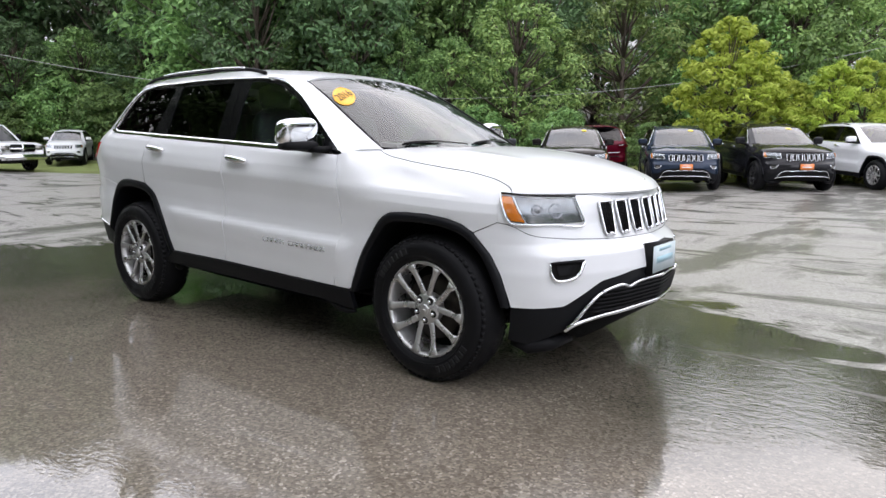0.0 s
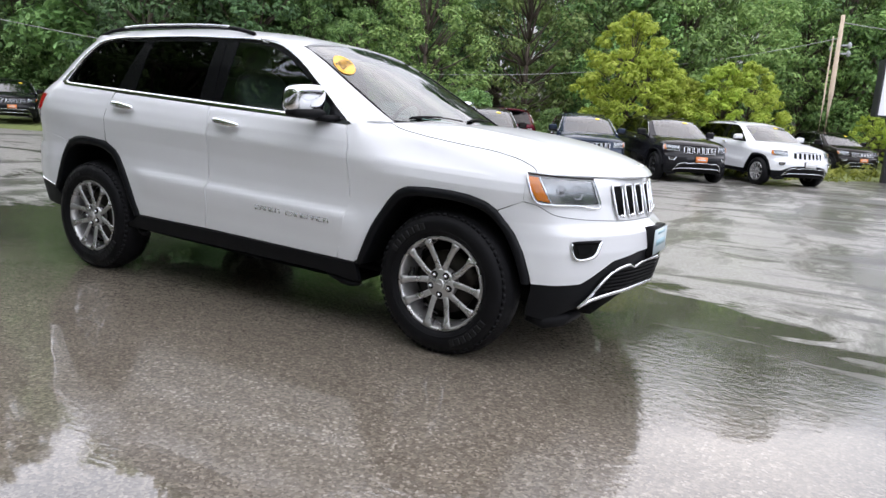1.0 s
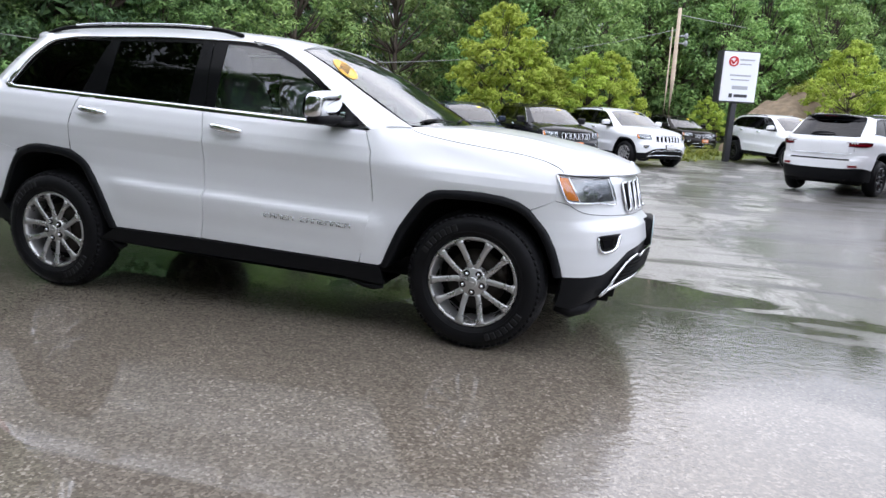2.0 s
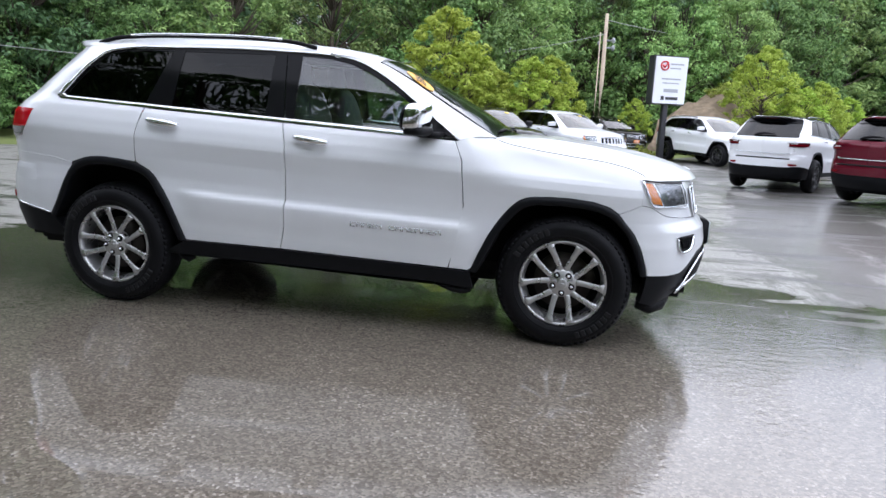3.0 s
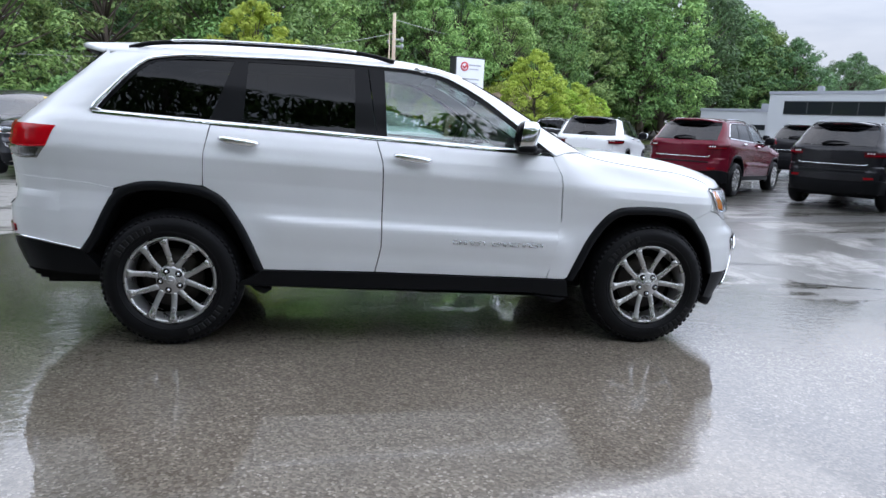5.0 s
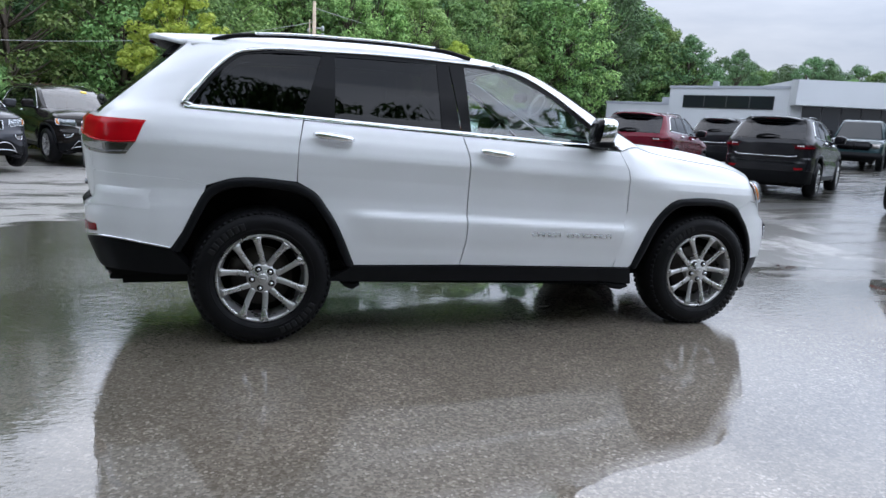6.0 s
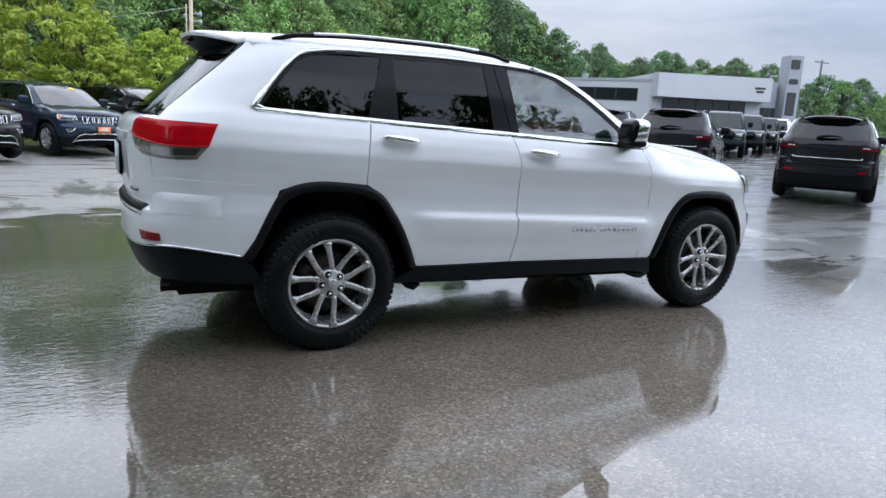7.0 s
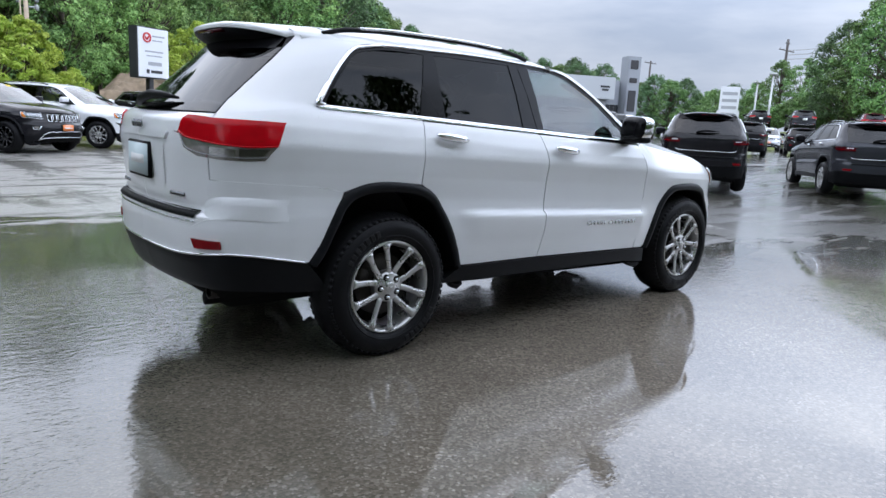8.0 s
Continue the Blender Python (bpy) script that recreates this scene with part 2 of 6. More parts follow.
# ---- the body of a sport utility vehicle: its skin over a plan line s and a height z ----
PLAN = [(-3.2, -2.42, 0), (-2.95, -2.412, -0.25), (-2.75, -2.39, -0.45), (-2.55, -2.345, -0.63), (-2.4, -2.27, -0.75), (-2.25, -2.165, -0.822), (-2.1, -2.05, -0.858),
        (-1.9, -1.88, -0.885), (-1.45, -1.45, -0.905), (-0.8, -0.8, -0.914), (0, 0, -0.915), (0.9, 0.9, -0.912), (1.45, 1.45, -0.905), (1.7, 1.7, -0.885), (1.9, 1.88, -0.84),
        (2.08, 2.0, -0.765), (2.25, 2.09, -0.63), (2.42, 2.165, -0.48), (2.6, 2.22, -0.31), (2.92, 2.27, 0)]
_p = np.array(PLAN)
_d = spline(_p, 600, chord=False)
_ds, _dx, _dy = _d[:, 0], _d[:, 1], _d[:, 2]
WIDTH_Z = [0.20, 0.42, 0.50, 0.60, 0.70, 0.74, 0.80, 0.92, 1.035, 1.06, 1.12, 1.19, 1.245, 1.45, 1.66, 1.75]
WIDTH_V = [0.850, 0.880, 0.890, 0.894, 0.893, 0.889, 0.886, 0.892, 0.910, 0.906, 0.889, 0.857, 0.815, 0.735, 0.630, 0.57]
NOSE_Z, NOSE_V = [0.15, 0.25, 0.38, 0.50, 0.62, 0.71, 0.76, 0.85, 0.95, 1.02, 1.10], [-0.06, 0.0, 0.06, 0.09, 0.10, 0.085, 0.03, 0.0, -0.02, -0.05, -0.12]
TAIL_Z, TAIL_V = [0.3, 0.42, 0.55, 0.72, 0.775, 0.80, 0.95, 1.10, 1.22, 1.30, 1.53, 1.66], [0.12, 0.02, -0.025, -0.035, -0.03, 0.01, 0.0, -0.015, 0.0, 0.07, 0.31, 0.44]


def skin(s, z, off=0.0):
    """Points of the right-hand skin."""
    s, z = np.asarray(s, float), np.asarray(z, float)

    def at(s, z):
        px, py = np.interp(s, _ds, _dx), np.interp(s, _ds, _dy)
        zc = z + 0.045 * np.clip(px, -2, 2)
        w = np.interp(zc, WIDTH_Z, WIDTH_V)
        run = ss(-1.02, -0.8, px) * (1 - ss(0.80, 0.96, px))
        w = w + run * 0.026 * ss(0.742, 0.712, zc) * (1 - 0.75 * ss(0.70, 0.50, zc))
        w = w - ss(0.8, 1.3, px) * np.interp(zc, [0.99, 1.06, 1.12, 1.17, 1.25], [0, 0.025, 0.075, 0.135, 0.16])
        bulge = np.exp(-((px - 1.42) / 0.5) ** 2) + np.exp(-((px + 1.45) / 0.5) ** 2)
        w = w + 0.012 * bulge * np.exp(-((zc - 0.93) / 0.1) ** 2)
        fr, rr = ss(1.5, 2.3, s), np.where(z > 1.22, ss(1.76, 2.42, -s), ss(1.85, 2.55, -s))
        return np.stack([px + fr * np.interp(z, NOSE_Z, NOSE_V) + rr * np.interp(z, TAIL_Z, TAIL_V), py * w / 0.915, z + 0 * px], -1)
    P = at(s, z)
    if np.any(off):
        e = 0.004
        N = np.cross(at(s + e, z) - at(s - e, z), at(s, z + e) - at(s, z - e))
        N /= np.maximum(np.linalg.norm(N, axis=-1, keepdims=True), 1e-9)
        P = P + np.asarray(off)[..., None] * N if np.ndim(off) else P + off * N
    return P


def patch(rows, nu, nv, off=0.0, gap=0.0, lip=0.0, curved=False, chord=False):
    """A panel of the skin through rows of (s, z), from the lowest to the highest."""
    R = np.array([spline(r, nu, chord) if curved else np.stack([np.interp(np.linspace(0, len(r) - 1, nu), range(len(r)), np.array(r)[:, k]) for k in (0, 1)], -1) for r in rows])
    k = np.linspace(0, len(rows) - 1, nv)
    i = np.clip(k.astype(int), 0, len(rows) - 2)
    u = (k - i)[:, None, None]
    Q = (1 - u) * R[i] + u * R[i + 1]
    Q = Q.transpose(1, 0, 2).copy()
    if gap:
        Q[0, :, 0] += gap
        Q[-1, :, 0] -= gap
        Q[:, 0, 1] += gap
        Q[:, -1, 1] -= gap
    return sheet(skin(Q[..., 0], Q[..., 1], off(Q[..., 0]) if callable(off) else off), lip)


def over_gate(off):
    """An offset from the skin that follows the bulge of the tailgate."""
    return lambda s_: off + 0.026 * (1 - np.clip((np.asarray(s_) + 3.2) / 0.655, 0, 1) ** 4)


def across(vf):
    """A right-hand half and its mirror image as one mesh."""
    return join(vf, mirrored(vf))


def belt(x):
    return 1.242 - 0.0497 * (x + 0.314)


DLO_TOP = [(-1.905, 1.320), (-1.80, 1.435), (-1.68, 1.56), (-1.60, 1.620), (-1.48, 1.646), (-1.08, 1.664), (-0.70, 1.670), (-0.36, 1.662), (-0.08, 1.650), (0.10, 1.622), (0.28, 1.54), (0.50, 1.395), (0.68, 1.262), (0.775, 1.192)]
ARCH_F = [(0.907, 0.412), (0.955, 0.53), (1.011, 0.651), (1.068, 0.74), (1.125, 0.812), (1.17, 0.852), (1.223, 0.876), (1.35, 0.886), (1.479, 0.885), (1.60, 0.872), (1.688, 0.847), (1.745, 0.81), (1.79, 0.75), (1.859, 0.613), (1.914, 0.456)]
ARCH_R = [(-1.958, 0.553), (-1.915, 0.62), (-1.87, 0.705), (-1.82, 0.80), (-1.775, 0.872), (-1.73, 0.91), (-1.668, 0.937), (-1.552, 0.955), (-1.42, 0.951), (-1.285, 0.933), (-1.215, 0.908), (-1.163, 0.873), (-1.10, 0.79), (-1.037, 0.686), (-0.99, 0.58), (-0.944, 0.451)]


def wheel(parent, side, x, y, hi, alloy):
    """One road wheel; side -1 for the right-hand side."""
    r = 0.386
    e = bpy.data.objects.new("wheel", None)
    scene.collection.objects.link(e)
    e.parent = parent
    e.matrix_local = pose(x, y, r, 0, 0, 0 if side < 0 else 180)
    n = 72 if hi else 36
    turn = radians(-13 if x < 0 else 0) * (1 if side < 0 else -1)
    ty = [(0.232, 0.02), (0.250, 0.0), (0.275, -0.012), (0.31, -0.018), (0.340, -0.012), (0.362, 0.006), (0.374, 0.022), (0.3815, 0.034), (0.3815, 0.20), (0.362, 0.225), (0.31, 0.24), (0.25, 0.22), (0.232, 0.2)]
    ty = [tuple(p) for p in spline(ty, 40 if hi else 16)]
    tyre = lathe([(a + 0.018 * max(0, (0.30 - a) / 0.07), b - 0.012) for a, b in ty], n)
    bits = [tyre]
    if hi:
        # tread blocks over the shoulder and crown
        for k in range(64):
            a = 2 * math.pi * k / 64
            for (y0, y1, r0, da) in ((-0.004, 0.040, 0.366, 0.0), (0.046, 0.084, 0.377, 0.045), (0.090, 0.132, 0.377, 0.0), (0.138, 0.176, 0.377, 0.05), (0.182, 0.210, 0.370, 0.0)):
                b = box(-0.0125, 0.0125, y0, y1, r0 - 0.002, r0 + 0.010, 0)
                bits.append(moved(b, Matrix.Rotation(-(a + da), 4, "Y")))
        # raised sidewall marks, and a rib round the rim
        for c in (0.35, 3.5):
            marks = []
            for k in range(7):
                b = box(-0.013, 0.013, -0.0335, -0.026, 0.296, 0.334, 0.003, 1)
                marks.append(moved(b, Matrix.Rotation(-(c + k * 0.115), 4, "Y")))
            part("sidewall_marking", join(*marks), SIDEWALL, e, "raised grey sidewall marking", False)
        bits.append(lathe([(0.280, -0.024), (0.283, -0.0285), (0.287, -0.0285), (0.290, -0.026)], n))
    part("tyre", join(*bits), RUBBER, e)
    rim = [(0.256, 0.21), (0.232, 0.20), (0.224, 0.13), (0.223, 0.05), (0.232, 0.012), (0.241, -0.008), (0.247, -0.013), (0.2535, -0.010), (0.257, 0.0), (0.253, 0.012)]
    bits = [lathe([(a, b) for a, b in spline(rim, 28 if hi else 12)], n)]
    for k in range(5):
        c = math.pi / 2 + 2 * math.pi * k / 5 + math.pi / 5 + turn
        for sg in (-1, 1):
            pts, ws = [], []
            for q in np.linspace(0, 1, 9 if hi else 4):
                rad = 0.072 + q * (0.240 - 0.072)
                ang = c + sg * (0.43 * (1 - q) ** 1.5 + 0.258 * (1 - (1 - q) ** 1.5))
                pts.append((rad * math.cos(ang), 0.016 - 0.020 * q ** 1.2, rad * math.sin(ang)))
                ws.append(0.0185 - 0.002 * math.sin(q * math.pi) + 0.011 * (max(0, q - 0.72) / 0.28) ** 1.5)
            bits.append(tube(pts, ws, 8 if hi else 6, True, 0.55, (0, 1, 0)))
    bits.append(lathe([(0.0, -0.004), (0.030, -0.004), (0.036, 0.0), (0.070, 0.003), (0.082, 0.009), (0.087, 0.03), (0.084, 0.06)], 40 if hi else 16))
    part("rim", join(*bits), alloy, e)
    if hi:
        for k in range(5):
            a = math.pi / 2 + 2 * math.pi * k / 5 + math.pi + turn
            c = Matrix.Translation((0.057 * math.cos(a), 0.004, 0.057 * math.sin(a)))
            part("lug_nut", moved(lathe([(0.0, -0.018), (0.007, -0.017), (0.0095, -0.011), (0.0095, 0.0)], 12), c), CHROME, e)
            # a black ring stands in for the shade inside the lug hole
            part("lug_hole", moved(lathe([(0.0105, -0.0035), (0.0185, -0.0035), (0.0195, 0.004), (0.0195, 0.012)], 16), c), DARK, e)
        part("hub_cap", join(lathe([(0.0, -0.012), (0.022, -0.012), (0.028, -0.009), (0.031, -0.002)], 32), box(-0.014, 0.014, -0.0135, -0.010, -0.004, 0.004, 0.001)), ALLOY, e)
        part("brake_disc", join(lathe([(0.06, 0.075), (0.170, 0.075), (0.170, 0.10), (0.06, 0.10)], 48), moved(box(-0.05, 0.05, 0.050, 0.12, 0.11, 0.19, 0.012), Matrix.Rotation(radians(70 if x > 0 else -70), 4, "Y"))), STEEL, e)
    # a plain black disc stands in for the shade behind the spokes
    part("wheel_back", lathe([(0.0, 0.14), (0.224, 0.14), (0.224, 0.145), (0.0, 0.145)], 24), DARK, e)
    return e


def suv(name, body_paint, hi=True, alloy=ALLOY, chrome=CHROME, lower=CLADDING, tall=False, cladding=CLADDING, roof_paint=None, front_card=None, window_card=None, compact=False):
    """A five-door sport utility vehicle on its wheels, nose along +x; compact: the smaller kind with slim rear lamps."""
    car = bpy.data.objects.new(name, None)
    scene.collection.objects.link(car)
    q = 1.0 if hi else 0.45
    roof_paint = roof_paint or body_paint

    def N(n):
        return max(3, int(round(n * q)))

    def both(pname, vf, m, label="", parent=car, smooth=True):
        a = part(pname, vf, m, parent, label, smooth)
        b = part(pname, mirrored(vf), m, parent, label, smooth)
        return a, b

    G, LIP = 0.0034, 0.016
    # doors
    fd = [[(-0.293, 0.449), (0.775, 0.419)], [(-0.262, 0.60), (0.82, 0.575)], [(-0.261, 0.767), (0.85, 0.76)], [(-0.26, 0.93), (0.839, 0.93)], [(-0.262, 1.06), (0.828, 1.06)], [(-0.267, 1.11), (0.810, 1.105)], [(-0.300, 1.228), (0.776, 1.176)]]
    rd = [[(-0.942, 0.454), (-0.293, 0.449)], [(-1.005, 0.61), (-0.262, 0.60)], [(-1.085, 0.765), (-0.261, 0.767)], [(-1.18, 0.885), (-0.26, 0.90)], [(-1.272, 0.937), (-0.26, 0.96)], [(-1.272, 1.02), (-0.262, 1.03)], [(-1.266, 1.13), (-0.264, 1.10)], [(-1.236, 1.275), (-0.300, 1.228)]]
    front_doors = both("front_door", patch(fd, N(36), N(64), 0, G, LIP), body_paint)
    rear_doors = both("rear_door", patch(rd, N(36), N(64), 0, G, LIP), body_paint)
    # front wing, quarter panel, rear pillar
    fb = [(0.777, 0.419), (0.907, 0.414)] + ARCH_F[1:12] + [(1.815, 0.838), (1.89, 0.866)]
    ft = [(float(s_), 1.060 - 0.092 * (s_ - 0.828) / 1.078) for s_ in np.linspace(0.828, 1.906, len(fb))]
    fm = [tuple(np.array(a) * 0.5 + np.array(b) * 0.5) for a, b in zip(fb, ft)]
    fm[0], fm[1] = (0.848, 0.80), (0.90, 0.82)
    bonnet_edge = np.array([(0.965, -0.70, 1.208), (1.05, -0.722, 1.180), (1.20, -0.735, 1.152), (1.45, -0.738, 1.120), (1.70, -0.728, 1.088), (1.82, -0.725, 1.056), (1.885, -0.735, 1.020), (1.895, -0.745, 1.000)])
    nl = N(64)
    cols = [np.stack([np.interp(np.linspace(0, len(r) - 1, nl), range(len(r)), np.array(r)[:, k]) for k in (0, 1)], -1) for r in (fb, fm, ft)]
    for c_ in cols:
        c_[0, 0] += G
        c_[-1, 0] -= G
    cols[0][:, 1] += G
    low = [skin(*((1 - u) * cols[0] + u * cols[1]).T) for u in np.linspace(0, 1, N(14))] + [skin(*((1 - u) * cols[1] + u * cols[2]).T) for u in np.linspace(0, 1, N(14))[1:]]
    L0 = low[-1]
    T0 = (L0 - skin(cols[2][:, 0], cols[2][:, 1] - 0.02)) / 0.02
    rear_top = skin([0.780, 0.845], [1.178, 1.196])
    U = spline(np.vstack([rear_top, [(0.90, -0.742, 1.206)], bonnet_edge]), nl) + (0, -0.008, -0.006)
    dist = np.linalg.norm(U - L0, axis=1)[:, None]
    k_ = ss(0.0, 0.14, np.linspace(0, 1, nl))[:, None]
    T1 = (1 - k_) * T0 + k_ * np.array([(0.0, 0.95, 0.30)])
    back = (1 - k_) * np.array([(1.0, 0.0, 0.0)])
    slope = (U - L0) / dist
    T0, T1 = T0 + back * (slope - T0), T1 + back * (slope - T1)
    loft = [(1 + 2 * u) * (1 - u) ** 2 * L0 + u * (1 - u) ** 2 * T0 * dist * 1.1 + u * u * (3 - 2 * u) * U + u * u * (u - 1) * T1 * dist for u in np.linspace(0, 1, N(16))[1:]]
    both("front_wing", sheet(np.stack(low + loft, 1), 0.014), body_paint)
    ql = [[(-2.53, 0.955), (-1.91, 0.934)], [(-2.53, 1.10), (-1.91, 1.10)], [(-2.53, 1.262), (-1.91, 1.317)]]
    nq = N(40)
    wl_ = spline([(-1.91, 1.317), (-1.806, 1.435), (-1.688, 1.56), (-1.608, 1.62), (-1.53, 1.652), (-1.46, 1.662)], nq)
    wide = 0.13 if compact else 0.0
    cl_ = np.stack([np.linspace(-2.53 + wide * 0.6, -2.44 + wide, nq), np.linspace(1.262, 1.674, nq)], -1)
    Wc, Cc = skin(wl_[:, 0], wl_[:, 1]), skin(cl_[:, 0], cl_[:, 1])
    fade = 1 - ss(0.0, 0.35, np.linspace(0, 1, nq))[:, None]
    rear_pillar = []
    for u in np.linspace(0, 1, N(20)):
        ruled = (1 - u) * Cc + u * Wc + np.array((-0.035, -0.030, 0.0)) * 4 * u * (1 - u) * (1 - 0.35 * np.linspace(0, 1, nq))[:, None]
        own = skin((1 - u) * cl_[:, 0] + u * wl_[:, 0], (1 - u) * cl_[:, 1] + u * wl_[:, 1])
        rear_pillar.append(fade * own + (1 - fade) * ruled)
    qb = [(-1.91, 0.934), (-1.84, 0.922), (-1.765, 0.905)] + [ARCH_R[6], ARCH_R[7], ARCH_R[8], (-1.275, 0.937)]
    qm = [(-1.91, 1.11), (-1.84, 1.11), (-1.765, 1.11), (-1.66, 1.11), (-1.55, 1.11), (-1.42, 1.11), (-1.268, 1.12)]
    qt = [(-1.91, 1.317), (-1.84, 1.314), (-1.76, 1.31), (-1.65, 1.304), (-1.55, 1.299), (-1.40, 1.292), (-1.238, 1.283)]
    brow = np.array([r_[-1] for r_ in rear_pillar])
    sink = ss(0.40, 0.85, np.linspace(0, 1, len(brow)))[:, None] * np.array((0, 0, 1.0))
    brow = np.stack([brow, brow + (0, 0.016, 0.018) - 0.024 * sink, brow + (0, 0.045, 0.030) - 0.022 * sink, brow + (0, 0.090, 0.030) - 0.012 * sink], 1)
    both("quarter_panel", join(sheet(brow), patch(ql, N(26), N(24), 0, 0.0, 0.02), sheet(np.array(rear_pillar)), patch([qb, qm, qt], N(40), N(30), 0, 0.0, 0)), body_paint)
    # wheel arches: black flares and the liners behind them
    for arch, cx in ((ARCH_F, 1.4575), (ARCH_R, -1.4575)):
        a = np.array(arch)
        inner = np.array([(cx + (x - cx) * 0.90, 0.385 + (z - 0.385) * 0.905 if z > 0.5 else z) for x, z in arch])
        inner[0, 0], inner[-1, 0] = a[0, 0] + 0.045, a[-1, 0] - 0.045
        u = N(64)
        o, i = spline(a, u), spline(inner, u)
        rows = []
        for k, f in ((0, 0.0), (0.12, 0.012), (0.5, 0.020), (0.9, 0.018), (1.0, 0.006)):
            p = o * (1 - k) + i * k
            rows.append(skin(p[:, 0], p[:, 1], f if f else 0.001))
        last = rows[-1].copy()
        for d in (0.05, 0.32):
            nx = last.copy()
            nx[:, 1] += d
            rows.append(nx)
        both("wheel_arch_flare", sheet(np.array(rows[::-1]).transpose(1, 0, 2)), cladding)
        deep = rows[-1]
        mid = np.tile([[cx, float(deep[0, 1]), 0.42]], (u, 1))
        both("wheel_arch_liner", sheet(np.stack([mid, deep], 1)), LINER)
    # sill
    st = [(-0.944, 0.452), (-0.295, 0.446), (0.772, 0.416), (0.907, 0.411)]
    sb = [(-1.10, 0.362), (-0.30, 0.352), (0.66, 0.332), (0.93, 0.305)]
    sm = [tuple((np.array(a) + np.array(b)) / 2) for a, b in zip(st, sb)]
    S1 = patch([sb, sm, st], N(40), N(6), 0.012, 0, 0.03)
    base = skin(np.linspace(-1.10, 0.93, N(40)), np.linspace(0.362, 0.305, N(40)), 0.012)
    inn = base.copy()
    inn[:, 1] += 0.30
    both("sill_cladding", join(S1, sheet(np.stack([inn, base], 1))), cladding)
    both("sill_flap", tube(skin(np.linspace(0.70, 0.92, 5), [0.318, 0.305, 0.29, 0.283, 0.285], -0.01), [0.012, 0.02, 0.024, 0.024, 0.01], 6), PLASTIC)
    both("sill_flap", tube(skin(np.linspace(-1.02, -0.90, 4), [0.36, 0.335, 0.32, 0.335], -0.02), [0.01, 0.022, 0.024, 0.012], 6), PLASTIC)
    # front bumper with its black lower half
    S = [1.92, 2.05, 2.2, 2.3, 2.4, 2.63, 2.92]
    wb = list(zip(S, (0.457, 0.456, 0.462, 0.52, 0.575, 0.608, 0.615)))
    rows = [wb, list(zip((1.862, 2.0, 2.2, 2.3, 2.4, 2.63, 2.92), (0.612, 0.60, 0.60, 0.635, 0.665, 0.69, 0.695))), list(zip((1.79, 1.98, 2.2, 2.3, 2.4, 2.63, 2.92), (0.755, 0.745, 0.74, 0.745, 0.75, 0.755, 0.76))),
            list(zip((1.747, 1.95, 2.2, 2.3, 2.4, 2.63, 2.92), (0.809, 0.84, 0.84, 0.84, 0.84, 0.84, 0.84))), list(zip((1.888, 2.0, 2.2, 2.3, 2.4, 2.63, 2.92), (0.866, 0.90, 0.90, 0.90, 0.90, 0.90, 0.90))), list(zip((1.91, 2.05, 2.2, 2.3, 2.4, 2.63, 2.92), (1.006, 0.999, 0.993, 0.991, 0.988, 0.990, 0.998)))]
    part("front_bumper", across(patch(rows, N(56), N(60), 0, 0, LIP)), body_paint, car)
    lb = list(zip((1.93, 2.06, 2.2, 2.3, 2.4, 2.63, 2.92), (0.285, 0.262, 0.305, 0.34, 0.365, 0.385, 0.39)))
    lm = [tuple((np.array(a) + np.array(b)) / 2) for a, b in zip(lb, wb)]
    part("lower_bumper", across(patch([lb, lm, wb], N(50), N(14), -0.004, 0, 0.05)), lower, car)
    both("air_dam", tube([(1.90, -0.74, 0.27), (1.98, -0.71, 0.245), (2.05, -0.62, 0.25), (2.10, -0.5, 0.27)], [0.02, 0.03, 0.03, 0.02], 8, True, 1.3), PLASTIC)
    gr = list(zip((2.30, 2.42, 2.6, 2.92), (0.405, 0.41, 0.42, 0.425))), list(zip((2.345, 2.45, 2.6, 2.92), (0.485, 0.520, 0.535, 0.54)))
    lg = part("lower_grille", across(patch(list(gr), N(30), 4, 0.004, 0, 0.01)), DARK, car)
    if hi:
        for k in range(6):
            z = 0.425 + k * 0.020
            part("slat", tube(np.vstack([skin(np.linspace(2.34 + k * 0.012, 2.92, 14), np.full(14, z), 0.012), skin(np.linspace(2.92, 2.34 + k * 0.012, 14), np.full(14, z), 0.012)[1:] * (1, -1, 1)]), 0.005, 5), PLASTIC, lg)
    for nm, pts, r in (("bumper_trim", [(2.235, 0.335), (2.275, 0.380), (2.325, 0.448), (2.38, 0.505), (2.46, 0.535), (2.56, 0.542), (2.60, 0.528), (2.64, 0.538), (2.92, 0.552)], 0.009), ("bumper_trim", [(2.235, 0.335), (2.285, 0.366), (2.38, 0.388), (2.6, 0.405), (2.92, 0.412)], 0.011)):
        p = spline(pts, N(40))
        half = skin(p[:, 0], p[:, 1], 0.010)
        part(nm, tube(np.vstack([half, half[::-1][1:] * (1, -1, 1)]), r, 6), chrome, car)
    # fog lamps
    fo = [[(2.135, 0.60), (2.185, 0.597), (2.225, 0.602)], [(2.118, 0.635), (2.19, 0.635), (2.258, 0.64)], [(2.113, 0.672), (2.19, 0.675), (2.285, 0.675)]]
    for a in both("fog_lamp", patch(fo, N(14), N(8), 0.004, 0, 0.02), DARK, "dark fog lamp recess with a chrome rim"):
        sg = 1 if a.data.vertices[0].co.y < 0 else -1
        p = spline([(2.113, 0.674), (2.117, 0.620), (2.135, 0.600), (2.20, 0.596), (2.235, 0.606), (2.290, 0.680)], N(24))
        t1 = tube(skin(p[:, 0], p[:, 1], 0.010), np.interp(np.arange(len(p)), [0, len(p) * 0.5, len(p) * 0.8, len(p) - 1], [0.005, 0.008, 0.012, 0.009]), 6)
        part("rim_trim", t1 if sg > 0 else mirrored(t1), chrome, a)
